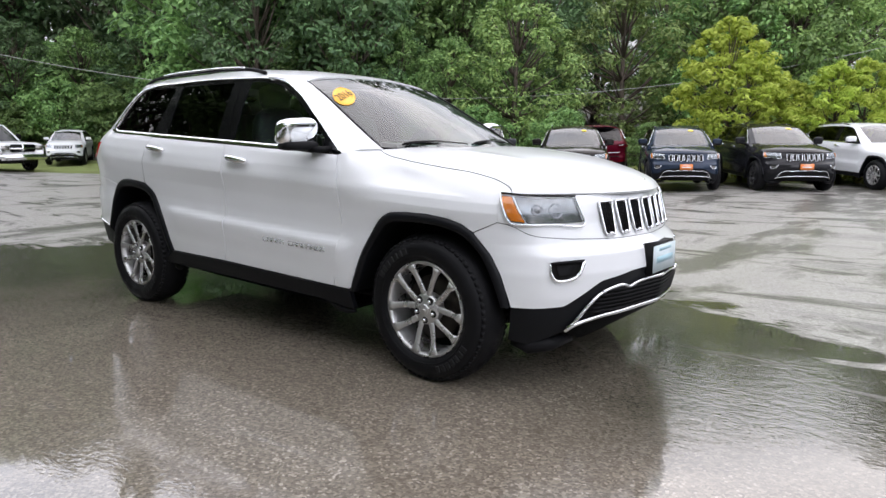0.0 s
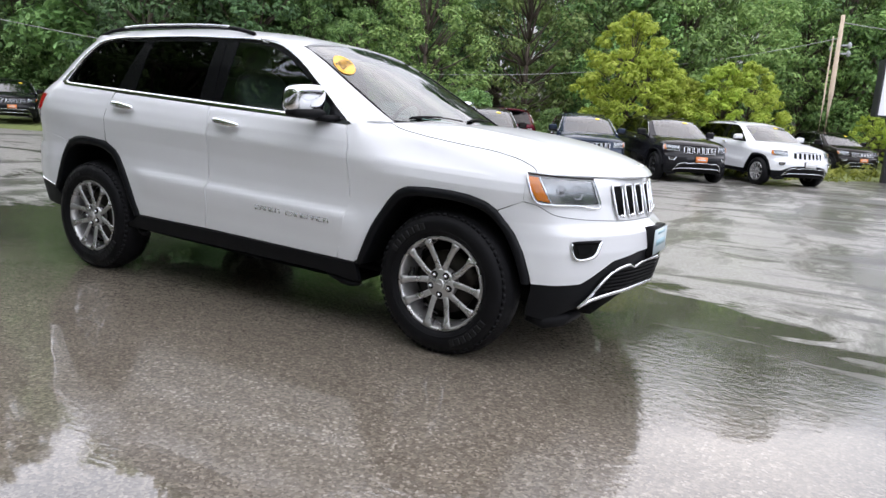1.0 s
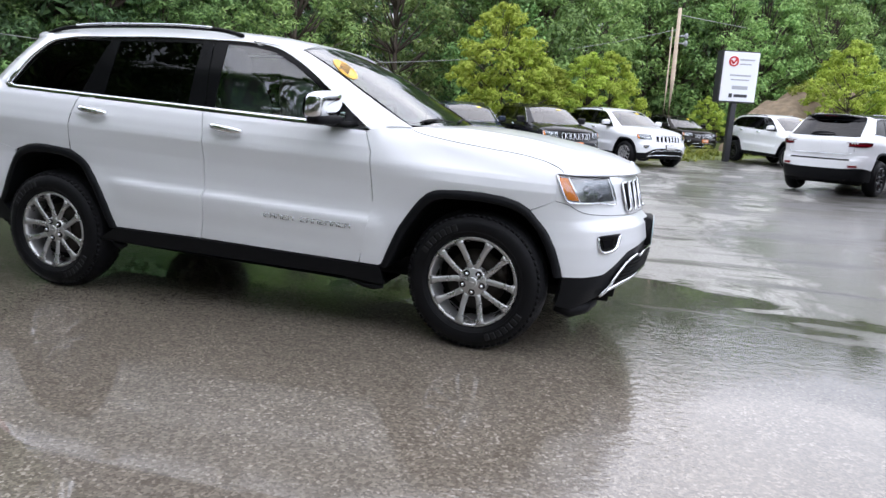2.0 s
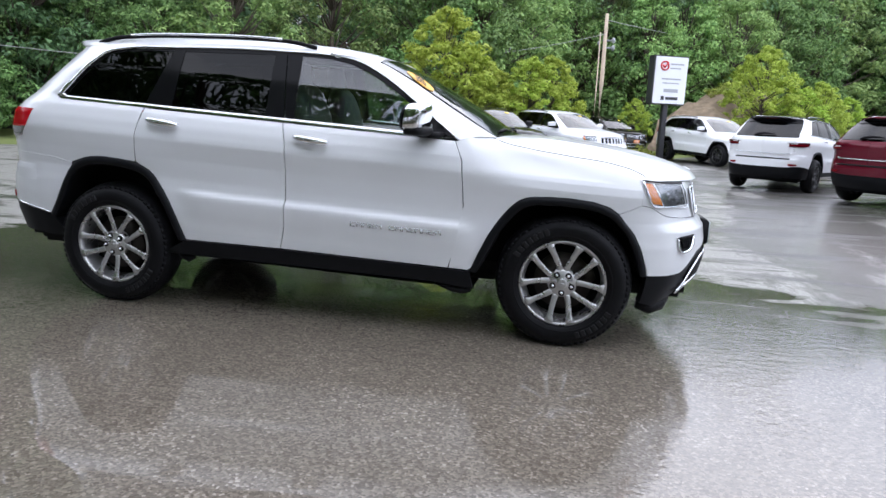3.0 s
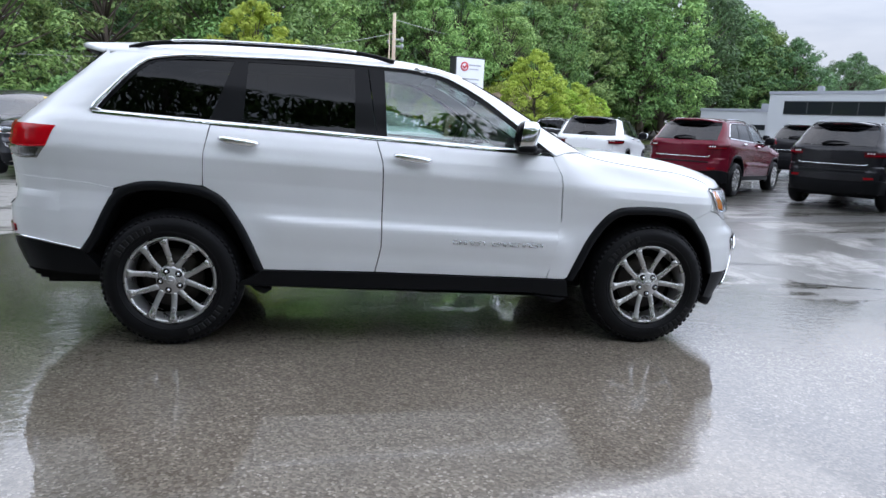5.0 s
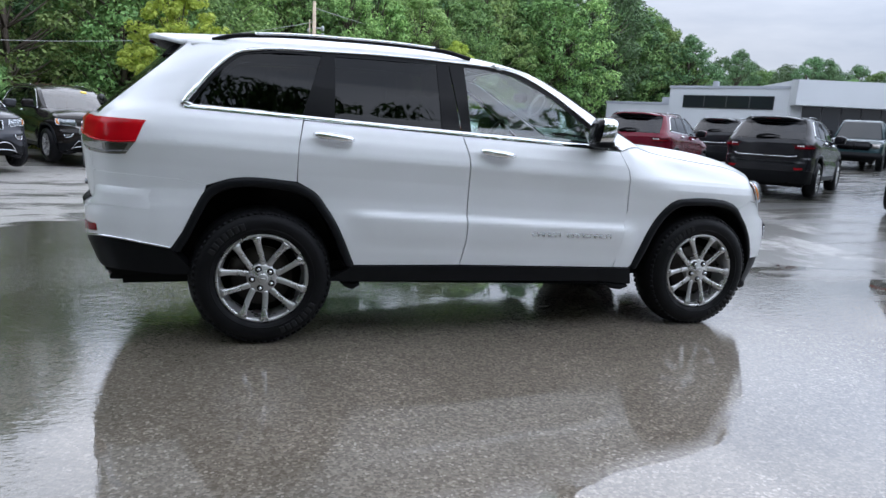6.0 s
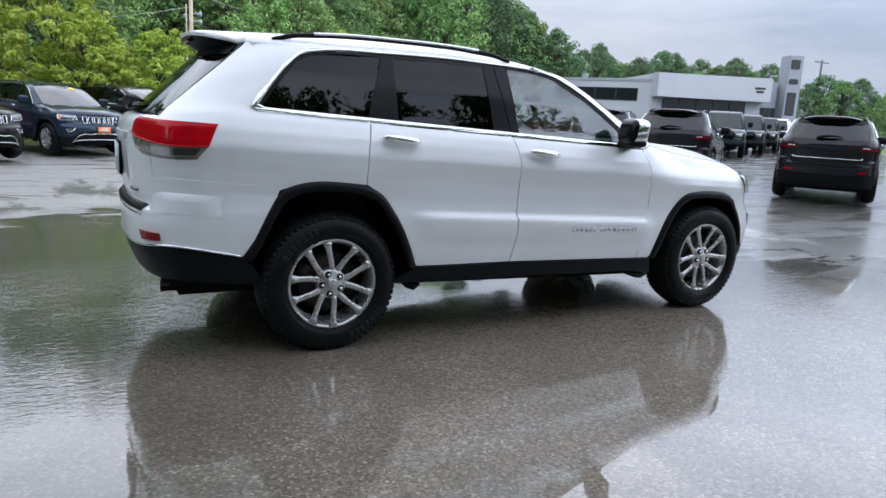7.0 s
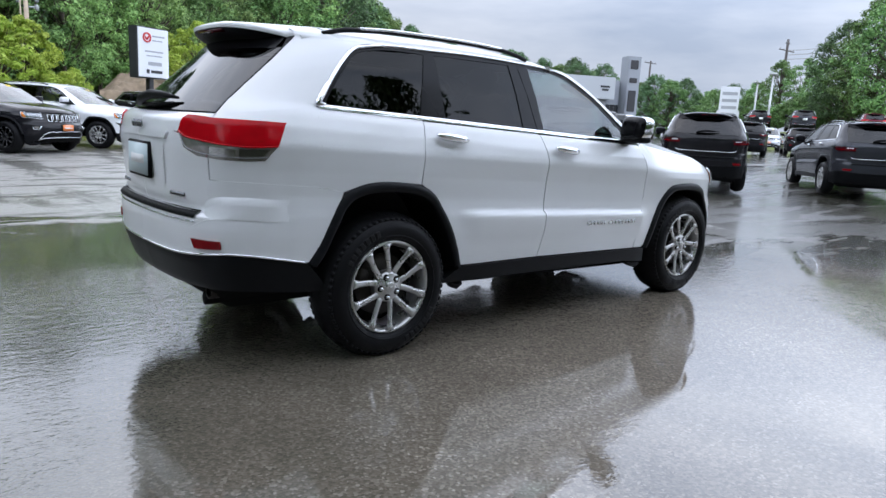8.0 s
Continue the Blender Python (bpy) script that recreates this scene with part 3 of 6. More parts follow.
        tb = tube(skin([2.113, 2.15, 2.21, 2.290], [0.674, 0.679, 0.680, 0.682], 0.010), 0.0075, 6)
        part("recess_lip", tb if sg > 0 else mirrored(tb), PLASTIC, a)
        b1 = patch([[(2.15, 0.618), (2.215, 0.622)], [(2.14, 0.66), (2.235, 0.662)]], 6, 4, 0.010, 0, 0.01)
        part("lamp_glass", b1 if sg > 0 else mirrored(b1), LAMP_CLEAR if not hi else PLASTIC_GLOSS, a)
    # headlamps
    hl = [[(1.965, 0.872), (2.05, 0.862), (2.2, 0.857), (2.385, 0.860)], [(1.925, 0.93), (2.05, 0.92), (2.2, 0.915), (2.370, 0.912)], [(1.90, 0.992), (2.05, 0.984), (2.2, 0.978), (2.352, 0.974)]]
    tl = [[(1.972, 0.880), (2.055, 0.870)], [(1.935, 0.93), (2.015, 0.925)], [(1.912, 0.984), (1.975, 0.980)]]
    for a in both("headlamp", patch(hl, N(24), N(10), 0.004, 0, 0.02), LAMP_BOWL, "clear headlamp with an amber corner and bright rim"):
        sg = 1 if a.data.vertices[0].co.y < 0 else -1
        mm = (lambda v: v) if sg > 0 else mirrored
        part("amber_marker", mm(patch(tl, N(8), N(8), 0.012, 0, 0.008)), LAMP_AMBER, a, "amber corner reflector")
        if hi:
            c = skin(2.13, 0.925, 0.0)
            nrm = skin(2.13, 0.925, 0.05) - c
            rot = Vector(nrm).to_track_quat("-Y", "Z").to_matrix().to_4x4()
            part("projector", mm(moved(lathe([(0.0, -0.014), (0.015, -0.011), (0.022, -0.003), (0.024, -0.007), (0.028, -0.007), (0.031, 0.0), (0.032, 0.02)], 28), Matrix.Translation(Vector(c)) @ rot)), CHROME_DARK, a)
            c = skin(2.235, 0.918, 0.0)
            rot = Vector(skin(2.235, 0.918, 0.05) - c).to_track_quat("-Y", "Z").to_matrix().to_4x4()
            part("reflector", mm(moved(lathe([(0.0, 0.006), (0.010, 0.0), (0.011, -0.006), (0.014, -0.006), (0.028, -0.001), (0.036, -0.008), (0.039, -0.006), (0.040, 0.01)], 28), Matrix.Translation(Vector(c)) @ rot)), CHROME_DARK, a)
            part("divider", mm(tube(skin([2.06, 2.02, 1.985], [0.868, 0.925, 0.982], 0.012), 0.005, 6)), CHROME, a)
        part("lens", mm(patch(hl, N(20), N(8), 0.024, 0.003, 0.018)), LENS, a)
        p = spline([(1.90, 0.992), (1.925, 0.935), (1.965, 0.870), (2.05, 0.860), (2.2, 0.855), (2.386, 0.858), (2.372, 0.91), (2.352, 0.975)], N(40))
        part("lamp_rim", mm(tube(skin(p[:, 0], p[:, 1], 0.014), 0.0052, 6)), chrome, a)
        p = np.array([(1.90, 0.997), (2.05, 0.989), (2.2, 0.983), (2.352, 0.979)])
        part("lamp_brow", mm(tube(skin(p[:, 0], p[:, 1], 0.012), 0.006, 6)), PLASTIC, a)
    if hi:
        # the seam between the bumper and the nose panel
        p = spline([(1.89, 0.866), (1.97, 0.852), (2.06, 0.812), (2.2, 0.790), (2.4, 0.777), (2.6, 0.768), (2.92, 0.766)], 40)
        half = skin(p[:, 0], p[:, 1], 0.0004)
        part("bumper_seam", tube(np.vstack([half, half[::-1][1:] * (1, -1, 1)]), 0.0016, 4), PLASTIC, car)
    # seven upright grille slots
    grille = bpy.data.objects.new("grille", None)
    scene.collection.objects.link(grille)
    grille.parent = car
    for k in range(7):
        yc = -0.36 + 0.12 * k
        sg = -1 if yc <= 0.001 else 1

        def gp(y, z, o):
            s_ = np.interp(-abs(y) * 1.0, _dy[_ds > 2.0], _ds[_ds > 2.0])
            p = skin(np.array([s_]), np.array([z]), o)[0]
            return (p[0], y, p[2])
        ring = []
        tops = [(-0.038, 0.950), (0.038, 0.950), (0.044, 0.935), (0.036, 0.800), (0.024, 0.787), (-0.024, 0.787), (-0.036, 0.800), (-0.044, 0.935)]
        sl = part("grille_slot", ([gp(yc + a * 0.92, z, 0.006) for a, z in tops], [tuple(range(8))]), DARK, grille, "", False)
        loop = [gp(yc + a, z, 0.010) for a, z in tops]
        part("slot_rim", tube(np.array(loop + [loop[0]]), 0.0062, 6), chrome, sl)
        if hi:
            for j in (-0.022, -0.007, 0.008, 0.023):
                part("fin", tube(np.array([gp(yc + j, 0.945, 0.010), gp(yc + j * 0.8, 0.795, 0.010)]), 0.0028, 4), PLASTIC, sl)
            part("slot_foot", join(moved(ellipsoid((0, 0, 0), (0.012, 0.020, 0.010), 10, 6), Matrix.Translation(gp(yc, 0.793, 0.012)))), chrome, sl)
    # bonnet, cowl, windscreen, roof
    nu, nv = N(40), N(41) | 1
    t = np.linspace(0, 1, nu)
    ce = spline([(1.09, 0, 1.212), (1.30, 0, 1.212), (1.55, 0, 1.19), (1.80, 0, 1.158), (2.02, 0, 1.112), (2.17, 0, 1.065), (2.25, 0, 1.025), (2.272, 0, 0.996)], nu)
    ed = spline(bonnet_edge, nu)
    v = np.linspace(-1, 1, nv)
    av = np.abs(v)
    H = np.zeros((nu, nv, 3))
    H[..., 0] = ce[:, None, 0] + (ed - ce)[:, None, 0] * (av ** 2.0)[None]
    H[..., 1] = -ed[:, None, 1] * v[None]
    rid = 0.010 * np.exp(-((av - 0.60) / 0.10) ** 2)[None] * np.sin(np.pi * np.clip(t * 1.15, 0, 1))[:, None]
    H[..., 2] = ce[:, None, 2] + (ed - ce)[:, None, 2] * (av ** 3.0)[None] + rid
    part("bonnet", sheet(H, 0.02), body_paint, car)
    wt = [(0.235, -0.578, 1.622), (0.42, -0.608, 1.535), (0.62, -0.640, 1.420), (0.82, -0.670, 1.305), (0.985, -0.695, 1.208)]
    we = spline(wt, N(24))
    wc = spline([(0.215, 0, 1.668), (0.44, 0, 1.570), (0.68, 0, 1.440), (0.92, 0, 1.300), (1.085, 0, 1.196)], N(24))
    wv = np.linspace(-1, 1, N(25) | 1)
    W = np.zeros((N(24), len(wv), 3))
    W[..., 0] = wc[:, None, 0] + (we - wc)[:, None, 0] * (np.abs(wv) ** 2.2)[None]
    W[..., 1] = -we[:, None, 1] * wv[None]
    W[..., 2] = wc[:, None, 2] + (we - wc)[:, None, 2] * (np.abs(wv) ** 2.2)[None]
    wind = part("windscreen", sheet(W, 0.006), GLASS_SHIELD if hi else GLASS_PARKED, car)
    wind.visible_shadow = False
    cw = W[-1].copy()
    hw = np.stack([np.interp(wv, v, H[0, :, k]) for k in range(3)], -1)
    fw = hw.copy()
    fw[:, 0] += 0.02
    fw[:, 2] -= 0.03
    part("cowl", sheet(np.stack([cw - (0.03, 0, 0.004), cw + (0.0, 0, -0.012), fw], 0)), PLASTIC, car)
    if hi:
        frame_ = np.vstack([W[:, 0], W[-1], W[::-1, -1]])
        part("windscreen_seal", tube(frame_, 0.007, 5), PLASTIC, car)
        for y0, y1, xx in ((-0.52, 0.05, 0.0), (0.10, 0.60, 0.0)):
            i0 = lambda yy: np.array([np.interp(yy, W[-2, :, 1], W[-2, :, k]) for k in range(3)]) + (0.0, 0, 0.007)
            arm = [i0(y) for y in np.linspace(y0, y1, 8)]
            arm = [a + np.array((-0.01 - 0.03 * math.sin(k / 7 * 3), 0, 0.016 * math.sin(k / 7 * 3))) for k, a in enumerate(arm)]
            wp = part("wiper", join(tube(arm, 0.0055, 5), tube([a + np.array((0.014, 0, 0.004)) for a in arm[:5]], [0.006, 0.010, 0.009, 0.007, 0.005], 6)), PLASTIC, car)
    # roof over the side windows' upper line
    xs = np.linspace(-1.66, 0.235, N(50))
    T = np.array(DLO_TOP)
    tz = np.interp(xs, T[4:10, 0], T[4:10, 1])
    tz = np.where(xs < -1.48, 1.646 + (xs + 1.48) * -0.02, tz)
    sd = skin(xs, tz, 0.0)
    sd = np.where((xs > 0.0)[:, None], np.stack([np.interp(xs, [0, 0.12, 0.235], [0, 0.12, 0.235]), np.interp(xs, [0, 0.12, 0.235], [float(skin(0.0, 1.636)[1]), -0.612, -0.578]), np.interp(xs, [0, 0.12, 0.235], [1.6395, 1.636, 1.622])], -1), sd)
    pt = np.array([r_[-1] for r_ in rear_pillar])
    k_ = ss(-1.36, -1.50, xs)[:, None]
    sd = (1 - k_) * sd + k_ * np.stack([xs, np.interp(xs, pt[:, 0], pt[:, 1]), np.interp(xs, pt[:, 0], pt[:, 2]) - 0.003], -1)
    zc = np.interp(xs, [-2.0, -1.7, -1.3, -0.9, -0.5, -0.1, 0.1, 0.235], [1.738, 1.752, 1.764, 1.768, 1.762, 1.730, 1.700, 1.668])
    rv = np.linspace(-1, 1, N(41) | 1)
    R = np.zeros((len(xs), len(rv), 3))
    cxx = xs - 0.02 * ss(0.0, 0.235, xs)
    R[..., 0] = cxx[:, None] + (xs - cxx)[:, None] * (rv ** 2)[None]
    R[..., 1] = -sd[:, None, 1] * (np.sign(rv) * (1 - (1 - np.abs(rv)) ** 1.15))[None]
    R[..., 2] = zc[:, None] + (sd[:, 2] - zc)[:, None] * (np.abs(rv) ** 3.4)[None]
    part("roof", sheet(R, 0.01), roof_paint, car)
    pl = spline(np.array(DLO_TOP)[8:], N(30))
    lo = skin(pl[:, 0], pl[:, 1], 0.001)
    up = spline([tuple(sd[np.searchsorted(xs, -0.06)]), (0.12, -0.611, 1.636)] + wt[:-1] + [(1.0, -0.70, 1.205)], N(30))
    lo2 = lo.copy()
    lo2[-1] = (0.80, lo[-1][1], 1.18)
    mid = (lo2 + up) / 2 + np.array((0, -0.012, 0.012))
    both("windscreen_pillar", sheet(np.stack([lo2, mid, up], 1), 0.012), body_paint)
    # side glass and black pillars
    gl = {}
    qg = [[(-1.845, 1.335), (-1.24, 1.305)], [(-1.77, 1.42), (-1.205, 1.40)], [(-1.655, 1.545), (-1.16, 1.53)], [(-1.585, 1.602), (-1.135, 1.61)], [(-1.50, 1.624), (-1.12, 1.640)]]
    rg = [[(-1.06, 1.291), (-0.425, 1.259)], [(-1.045, 1.640), (-0.43, 1.640)]]
    fg = [[(-0.240, 1.250), (0.05, 1.236), (0.30, 1.223), (0.50, 1.213), (0.63, 1.207), (0.645, 1.240)], [(-0.253, 1.637), (-0.08, 1.630), (0.08, 1.600), (0.26, 1.515), (0.48, 1.372), (0.625, 1.262)]]
    for nm, rw, m in (("quarter_window", qg, GLASS_DARK), ("rear_door_window", rg, GLASS_DARK), ("front_door_window", fg, GLASS_CLEAR)):
        for o in both(nm, patch(rw, N(24), N(16), -0.004, 0, 0), m):
            o.visible_shadow = False
    both("rear_side_pillar", patch([[(-1.24, 1.303), (-1.06, 1.294)], [(-1.12, 1.64), (-1.045, 1.645)]], 6, N(12), 0.0, 0, 0.01), PLASTIC_GLOSS)
    both("centre_pillar", join(patch([[(-0.425, 1.259), (-0.303, 1.253)], [(-0.43, 1.645), (-0.355, 1.645)]], 5, N(12), 0.001, 0, 0.01), patch([[(-0.297, 1.253), (-0.240, 1.250)], [(-0.349, 1.645), (-0.253, 1.641)]], 5, N(12), 0.001, 0, 0.01)), PLASTIC_GLOSS)
    both("mirror_sail", patch([[(0.63, 1.207), (0.765, 1.197)], [(0.625, 1.262), (0.68, 1.255)]], 4, 4, 0.002, 0, 0.006), PLASTIC_GLOSS)
    tp = spline(np.array(DLO_TOP), N(70))
    gt = spline([(-1.845, 1.335), (-1.77, 1.42), (-1.655, 1.545), (-1.575, 1.605), (-1.48, 1.626), (-1.08, 1.640), (-0.7, 1.642), (-0.36, 1.640), (-0.09, 1.630), (0.08, 1.600), (0.26, 1.515), (0.48, 1.372), (0.625, 1.262), (0.70, 1.205)], N(70))
    both("window_seal", sheet(np.stack([skin(gt[:, 0], gt[:, 1], -0.001), skin(tp[:, 0], tp[:, 1], -0.001)], 1)), PLASTIC_GLOSS)
    bx = np.linspace(-1.89, 0.70, N(50))
    both("belt_trim", sheet(np.stack([skin(bx, belt(bx) - 0.012, 0.003), skin(bx, belt(bx) - 0.004, 0.009), skin(bx, belt(bx) + 0.006, 0.009), skin(bx, belt(bx) + 0.012, 0.004), skin(bx, belt(bx) + 0.013, -0.008)], 1)), chrome)
    both("window_trim", tube(skin(tp[:, 0], tp[:, 1], 0.004), np.interp(tp[:, 0], [-1.9, -1.7, -1.3], [0.014, 0.012, 0.006]), 6), chrome)
    if hi:
        both("quarter_trim", tube(skin([-1.84, -1.878, -1.893, -1.875, -1.83, -1.78], [1.325, 1.327, 1.338, 1.362, 1.412, 1.463], 0.004), [0.010, 0.015, 0.017, 0.016, 0.013, 0.008], 8), chrome)
    # handles
    for hx, hz, own in ((-0.093, 1.128, front_doors), (-1.075, 1.185, rear_doors)):
        for o, sg in zip(own, (1, -1)):
            p = skin(np.linspace(hx - 0.112, hx + 0.112, 12), hz + 0.006 - np.linspace(-1, 1, 12) * 0.012, 0)
            lift = 0.045 * np.sin(np.linspace(0.35, math.pi - 0.25, 12)) ** 0.5
            hp = p - np.stack([0 * lift, lift, 0 * lift], -1)
            hv = tube(hp, [0.011, 0.019, 0.0225, 0.023, 0.023, 0.023, 0.023, 0.023, 0.0225, 0.021, 0.018, 0.011], 8, True, 1.0)
            part("door_handle", hv if sg > 0 else mirrored(hv), chrome, o, "chrome door handle")
            if hi:
                cup = ellipsoid((hx + 0.01, float(skin(hx, hz - 0.008)[1]) - 0.0005, hz - 0.008), (0.055, 0.004, 0.022), 16, 8)
                part("handle_cup", cup if sg > 0 else mirrored(cup), body_paint, o)
    # mirrors
    for sg in (1, -1):
        mm = (lambda v: v) if sg > 0 else mirrored
        me = bpy.data.objects.new("door_mirror", None)
        scene.collection.objects.link(me)
        me.parent = car
        V, F = ellipsoid((0, 0, 0), (0.060, 0.122, 0.084), 40, 24, 3.6)
        V = [(x * (1.0 - 0.22 * (y / 0.13)) + 0.012 * (z / 0.08), y, z * (1 + 0.06 * y / 0.13)) for x, y, z in V]
        place = pose(0.572, -0.958, 1.296, 0, 0, -13)
        part("mirror_shell", mm(moved((V, F), place)), chrome if hi else body_paint, me, "chrome mirror cap" if hi else "")
        V2, F2 = ellipsoid((0, 0, 0), (0.062, 0.117, 0.028), 32, 10, 3.6)
        part("mirror_base", mm(moved((V2, F2), place @ Matrix.Translation((0.002, 0.006, -0.074)))), PLASTIC, me)
        part("mirror_foot", mm(join(moved(ellipsoid((0, 0, 0), (0.040, 0.085, 0.022), 18, 10, 3.0), pose(0.59, -0.90, 1.207, -6, 0, 8)), tube([(0.70, -0.80, 1.205), (0.66, -0.85, 1.20), (0.61, -0.92, 1.205)], [0.024, 0.030, 0.026], 10, True, 0.7))), PLASTIC, me)
        Vb = [(x - 0.010, y * 0.985, z * 0.985) for x, y, z in V]
        part("mirror_glass", mm(moved((Vb, F), place)), PLASTIC_GLOSS, me)
    # roof rails
    for sg in (1, -1):
        rl = spline([(-1.72, -0.572, 1.700), (-1.62, -0.570, 1.728), (-1.45, -0.568, 1.746), (-0.95, -0.565, 1.760), (-0.55, -0.565, 1.754), (-0.32, -0.568, 1.736), (-0.19, -0.572, 1.708)], N(40))
        vf = tube(rl - (0, 0, 0.012), 0.012, 8, True, 1.1)
        o = part("roof_rail", vf if sg > 0 else mirrored(vf), PLASTIC, car)
        mid = rl[len(rl) // 6: -len(rl) // 7]
        cv = tube(mid + (0, -0.005, -0.004), 0.0095, 6)
        part("rail_insert", cv if sg > 0 else mirrored(cv), chrome, o)
    # tail: gate, glass, spoiler, lamps, bumper
    bulge = lambda n_, m_: 0.026 * (1 - np.linspace(0, 1, n_)[:, None] ** 4) * (1 - np.linspace(-1, 1, m_)[None] ** 8)
    part("tailgate", across(patch([[(-3.2, 0.785), (-2.545, 0.785)], [(-3.2, 0.95), (-2.537, 0.95)], [(-3.2, 1.10), (-2.535, 1.10)], [(-3.2, 1.258), (-2.535, 1.262)]], N(28), N(24), bulge(N(28), N(24)), 0.002, 0.02)), body_paint, car)
    zz_ = np.linspace(1.268, 1.60, N(16))
    we2, wc2 = skin(np.interp(zz_, [1.268, 1.42, 1.60], [-2.540 + wide * 0.6, -2.508 + wide * 0.8, -2.470 + wide]), zz_), skin(np.full(len(zz_), -3.2), zz_)
    rwv = np.linspace(1, -1, N(31) | 1)
    RW = np.array([[(c_[0] + (e_[0] - c_[0]) * abs(v_) ** 2.3, -e_[1] * v_, z_) for z_, e_, c_ in zip(zz_, we2, wc2)] for v_ in rwv])
    part("rear_window", sheet(RW, 0.01), GLASS_REAR, car)
    part("rear_window_frame", across(join(patch([[(-2.540 + wide * 0.6, 1.272), (-2.528 + wide * 0.6, 1.268)], [(-2.508 + wide * 0.8, 1.42), (-2.494 + wide * 0.8, 1.42)], [(-2.470 + wide, 1.60), (-2.454 + wide, 1.60)], [(-2.49 + wide, 1.66), (-2.44 + wide, 1.668)]], 4, N(14), -0.002, 0, 0), patch([[(-3.2, 1.60), (-2.52 + wide, 1.60)], [(-3.2, 1.67), (-2.50 + wide, 1.668)]], N(16), 4, -0.004, 0, 0))), PLASTIC_GLOSS, car)
    sv = np.linspace(-1, 1, N(31) | 1)
    SP = []
    for xx, zz, wdt, drop, power in ((-1.60, 1.758, 0.600, 0.086, 3.4), (-1.74, 1.753, 0.592, 0.086, 3.2), (-1.86, 1.747, 0.560, 0.080, 3.2), (-1.96, 1.742, 0.546, 0.076, 3.2), (-2.07, 1.735, 0.548, 0.074, 3.2), (-2.095, 1.724, 0.546, 0.072, 3.2), (-2.09, 1.704, 0.542, 0.062, 3.2), (-2.04, 1.676, 0.53, 0.050, 2.6), (-1.95, 1.640, 0.52, 0.044, 2.6)):
        row = [(xx + (0.24 if xx < -2.0 else 0.10 if xx < -1.9 else 0.0) * abs(b) ** 3.0 + 0.03 * abs(b) ** 4, wdt * b, zz - drop * abs(b) ** power) for b in -sv]
        if xx > -2.1 and zz > 1.68:
            row = [(row[0][0], row[0][1] - 0.003, row[0][2] - 0.018)] + row + [(row[-1][0], row[-1][1] + 0.003, row[-1][2] - 0.018)]
        else:
            row = [row[0]] + row + [row[-1]]
        SP.append(row)
    spoiler = part("rear_spoiler", sheet(np.array(SP[:7])), roof_paint, car)
    # the shade below the spoiler is put into the colour: its lower rows are black
    part("spoiler_underside", sheet(np.array(SP[6:])), PLASTIC, spoiler, "spoiler underside with its shade put in as black")
    part("brake_light", box(-2.086, -2.050, -0.15, 0.15, 1.682, 1.698, 0.003), LAMP_SMOKE, spoiler)
    part("rear_wiper", join(tube([(-2.385, 0.22, 1.288), (-2.395, 0.14, 1.322), (-2.385, 0.02, 1.340), (-2.365, -0.10, 1.338), (-2.340, -0.24, 1.326)], [0.020, 0.028, 0.026, 0.018, 0.006], 8), tube([(-2.375, 0.20, 1.283), (-2.350, -0.20, 1.300)], [0.012, 0.007], 6)), PLASTIC, car)
    if compact:
        rl_ = [[(-2.70, 1.06), (-2.5, 1.055), (-2.3, 1.06), (-2.15, 1.085)], [(-2.70, 1.145), (-2.5, 1.15), (-2.3, 1.155), (-2.12, 1.15)]]
        for a in both("tail_lamp", patch(rl_, N(20), N(8), 0.018, 0, 0.03), LAMP_SMOKE, "slim smoked red tail lamp"):
            mm = (lambda v: v) if a.data.vertices[0].co.y < 0 else mirrored
            part("lamp_bar", mm(patch([[(-2.66, 1.085), (-2.22, 1.095)], [(-2.66, 1.10), (-2.20, 1.110)]], 8, 3, 0.021, 0, 0.004)), LAMP_DEEP, a)
            for q_ in (-2.62, -2.57, -2.52):
                part("lamp_mark", mm(patch([[(q_, 1.118), (q_ + 0.03, 1.118)], [(q_ + 0.008, 1.138), (q_ + 0.026, 1.138)]], 3, 3, 0.022, 0, 0.004)), WHITE_CARD, a)
        part("gate_panel", across(patch([[(-3.2, 0.93), (-2.66, 0.93)], [(-3.2, 1.13), (-2.66, 1.13)]], N(14), 4, 0.030, 0, 0.010)), PLASTIC_GLOSS if body_paint is PAINT_BLACK else body_paint, car)
        part("gate_moulding", tube(np.vstack([skin(np.linspace(-3.2, -2.62, 10), np.full(10, 0.90), 0.036), skin([-2.585], [0.93], 0.030)])[::-1], 0.008, 5), chrome, car)
        part("gate_moulding", mirrored(tube(np.vstack([skin(np.linspace(-3.2, -2.62, 10), np.full(10, 0.90), 0.036), skin([-2.585], [0.93], 0.030)])[::-1], 0.008, 5)), chrome, car)
    else:
        # red lens over a clear strip, running from the quarter panel into the gate
        top = [(-2.735, 1.212), (-2.70, 1.236), (-2.58, 1.240), (-2.38, 1.238), (-2.22, 1.236), (-2.105, 1.233)]
        midl = [(-2.75, 1.170), (-2.715, 1.152), (-2.60, 1.136), (-2.44, 1.122), (-2.28, 1.118), (-2.155, 1.125)]
        low = [(-2.740, 1.160), (-2.700, 1.100), (-2.60, 1.062), (-2.46, 1.052), (-2.32, 1.050), (-2.225, 1.056)]
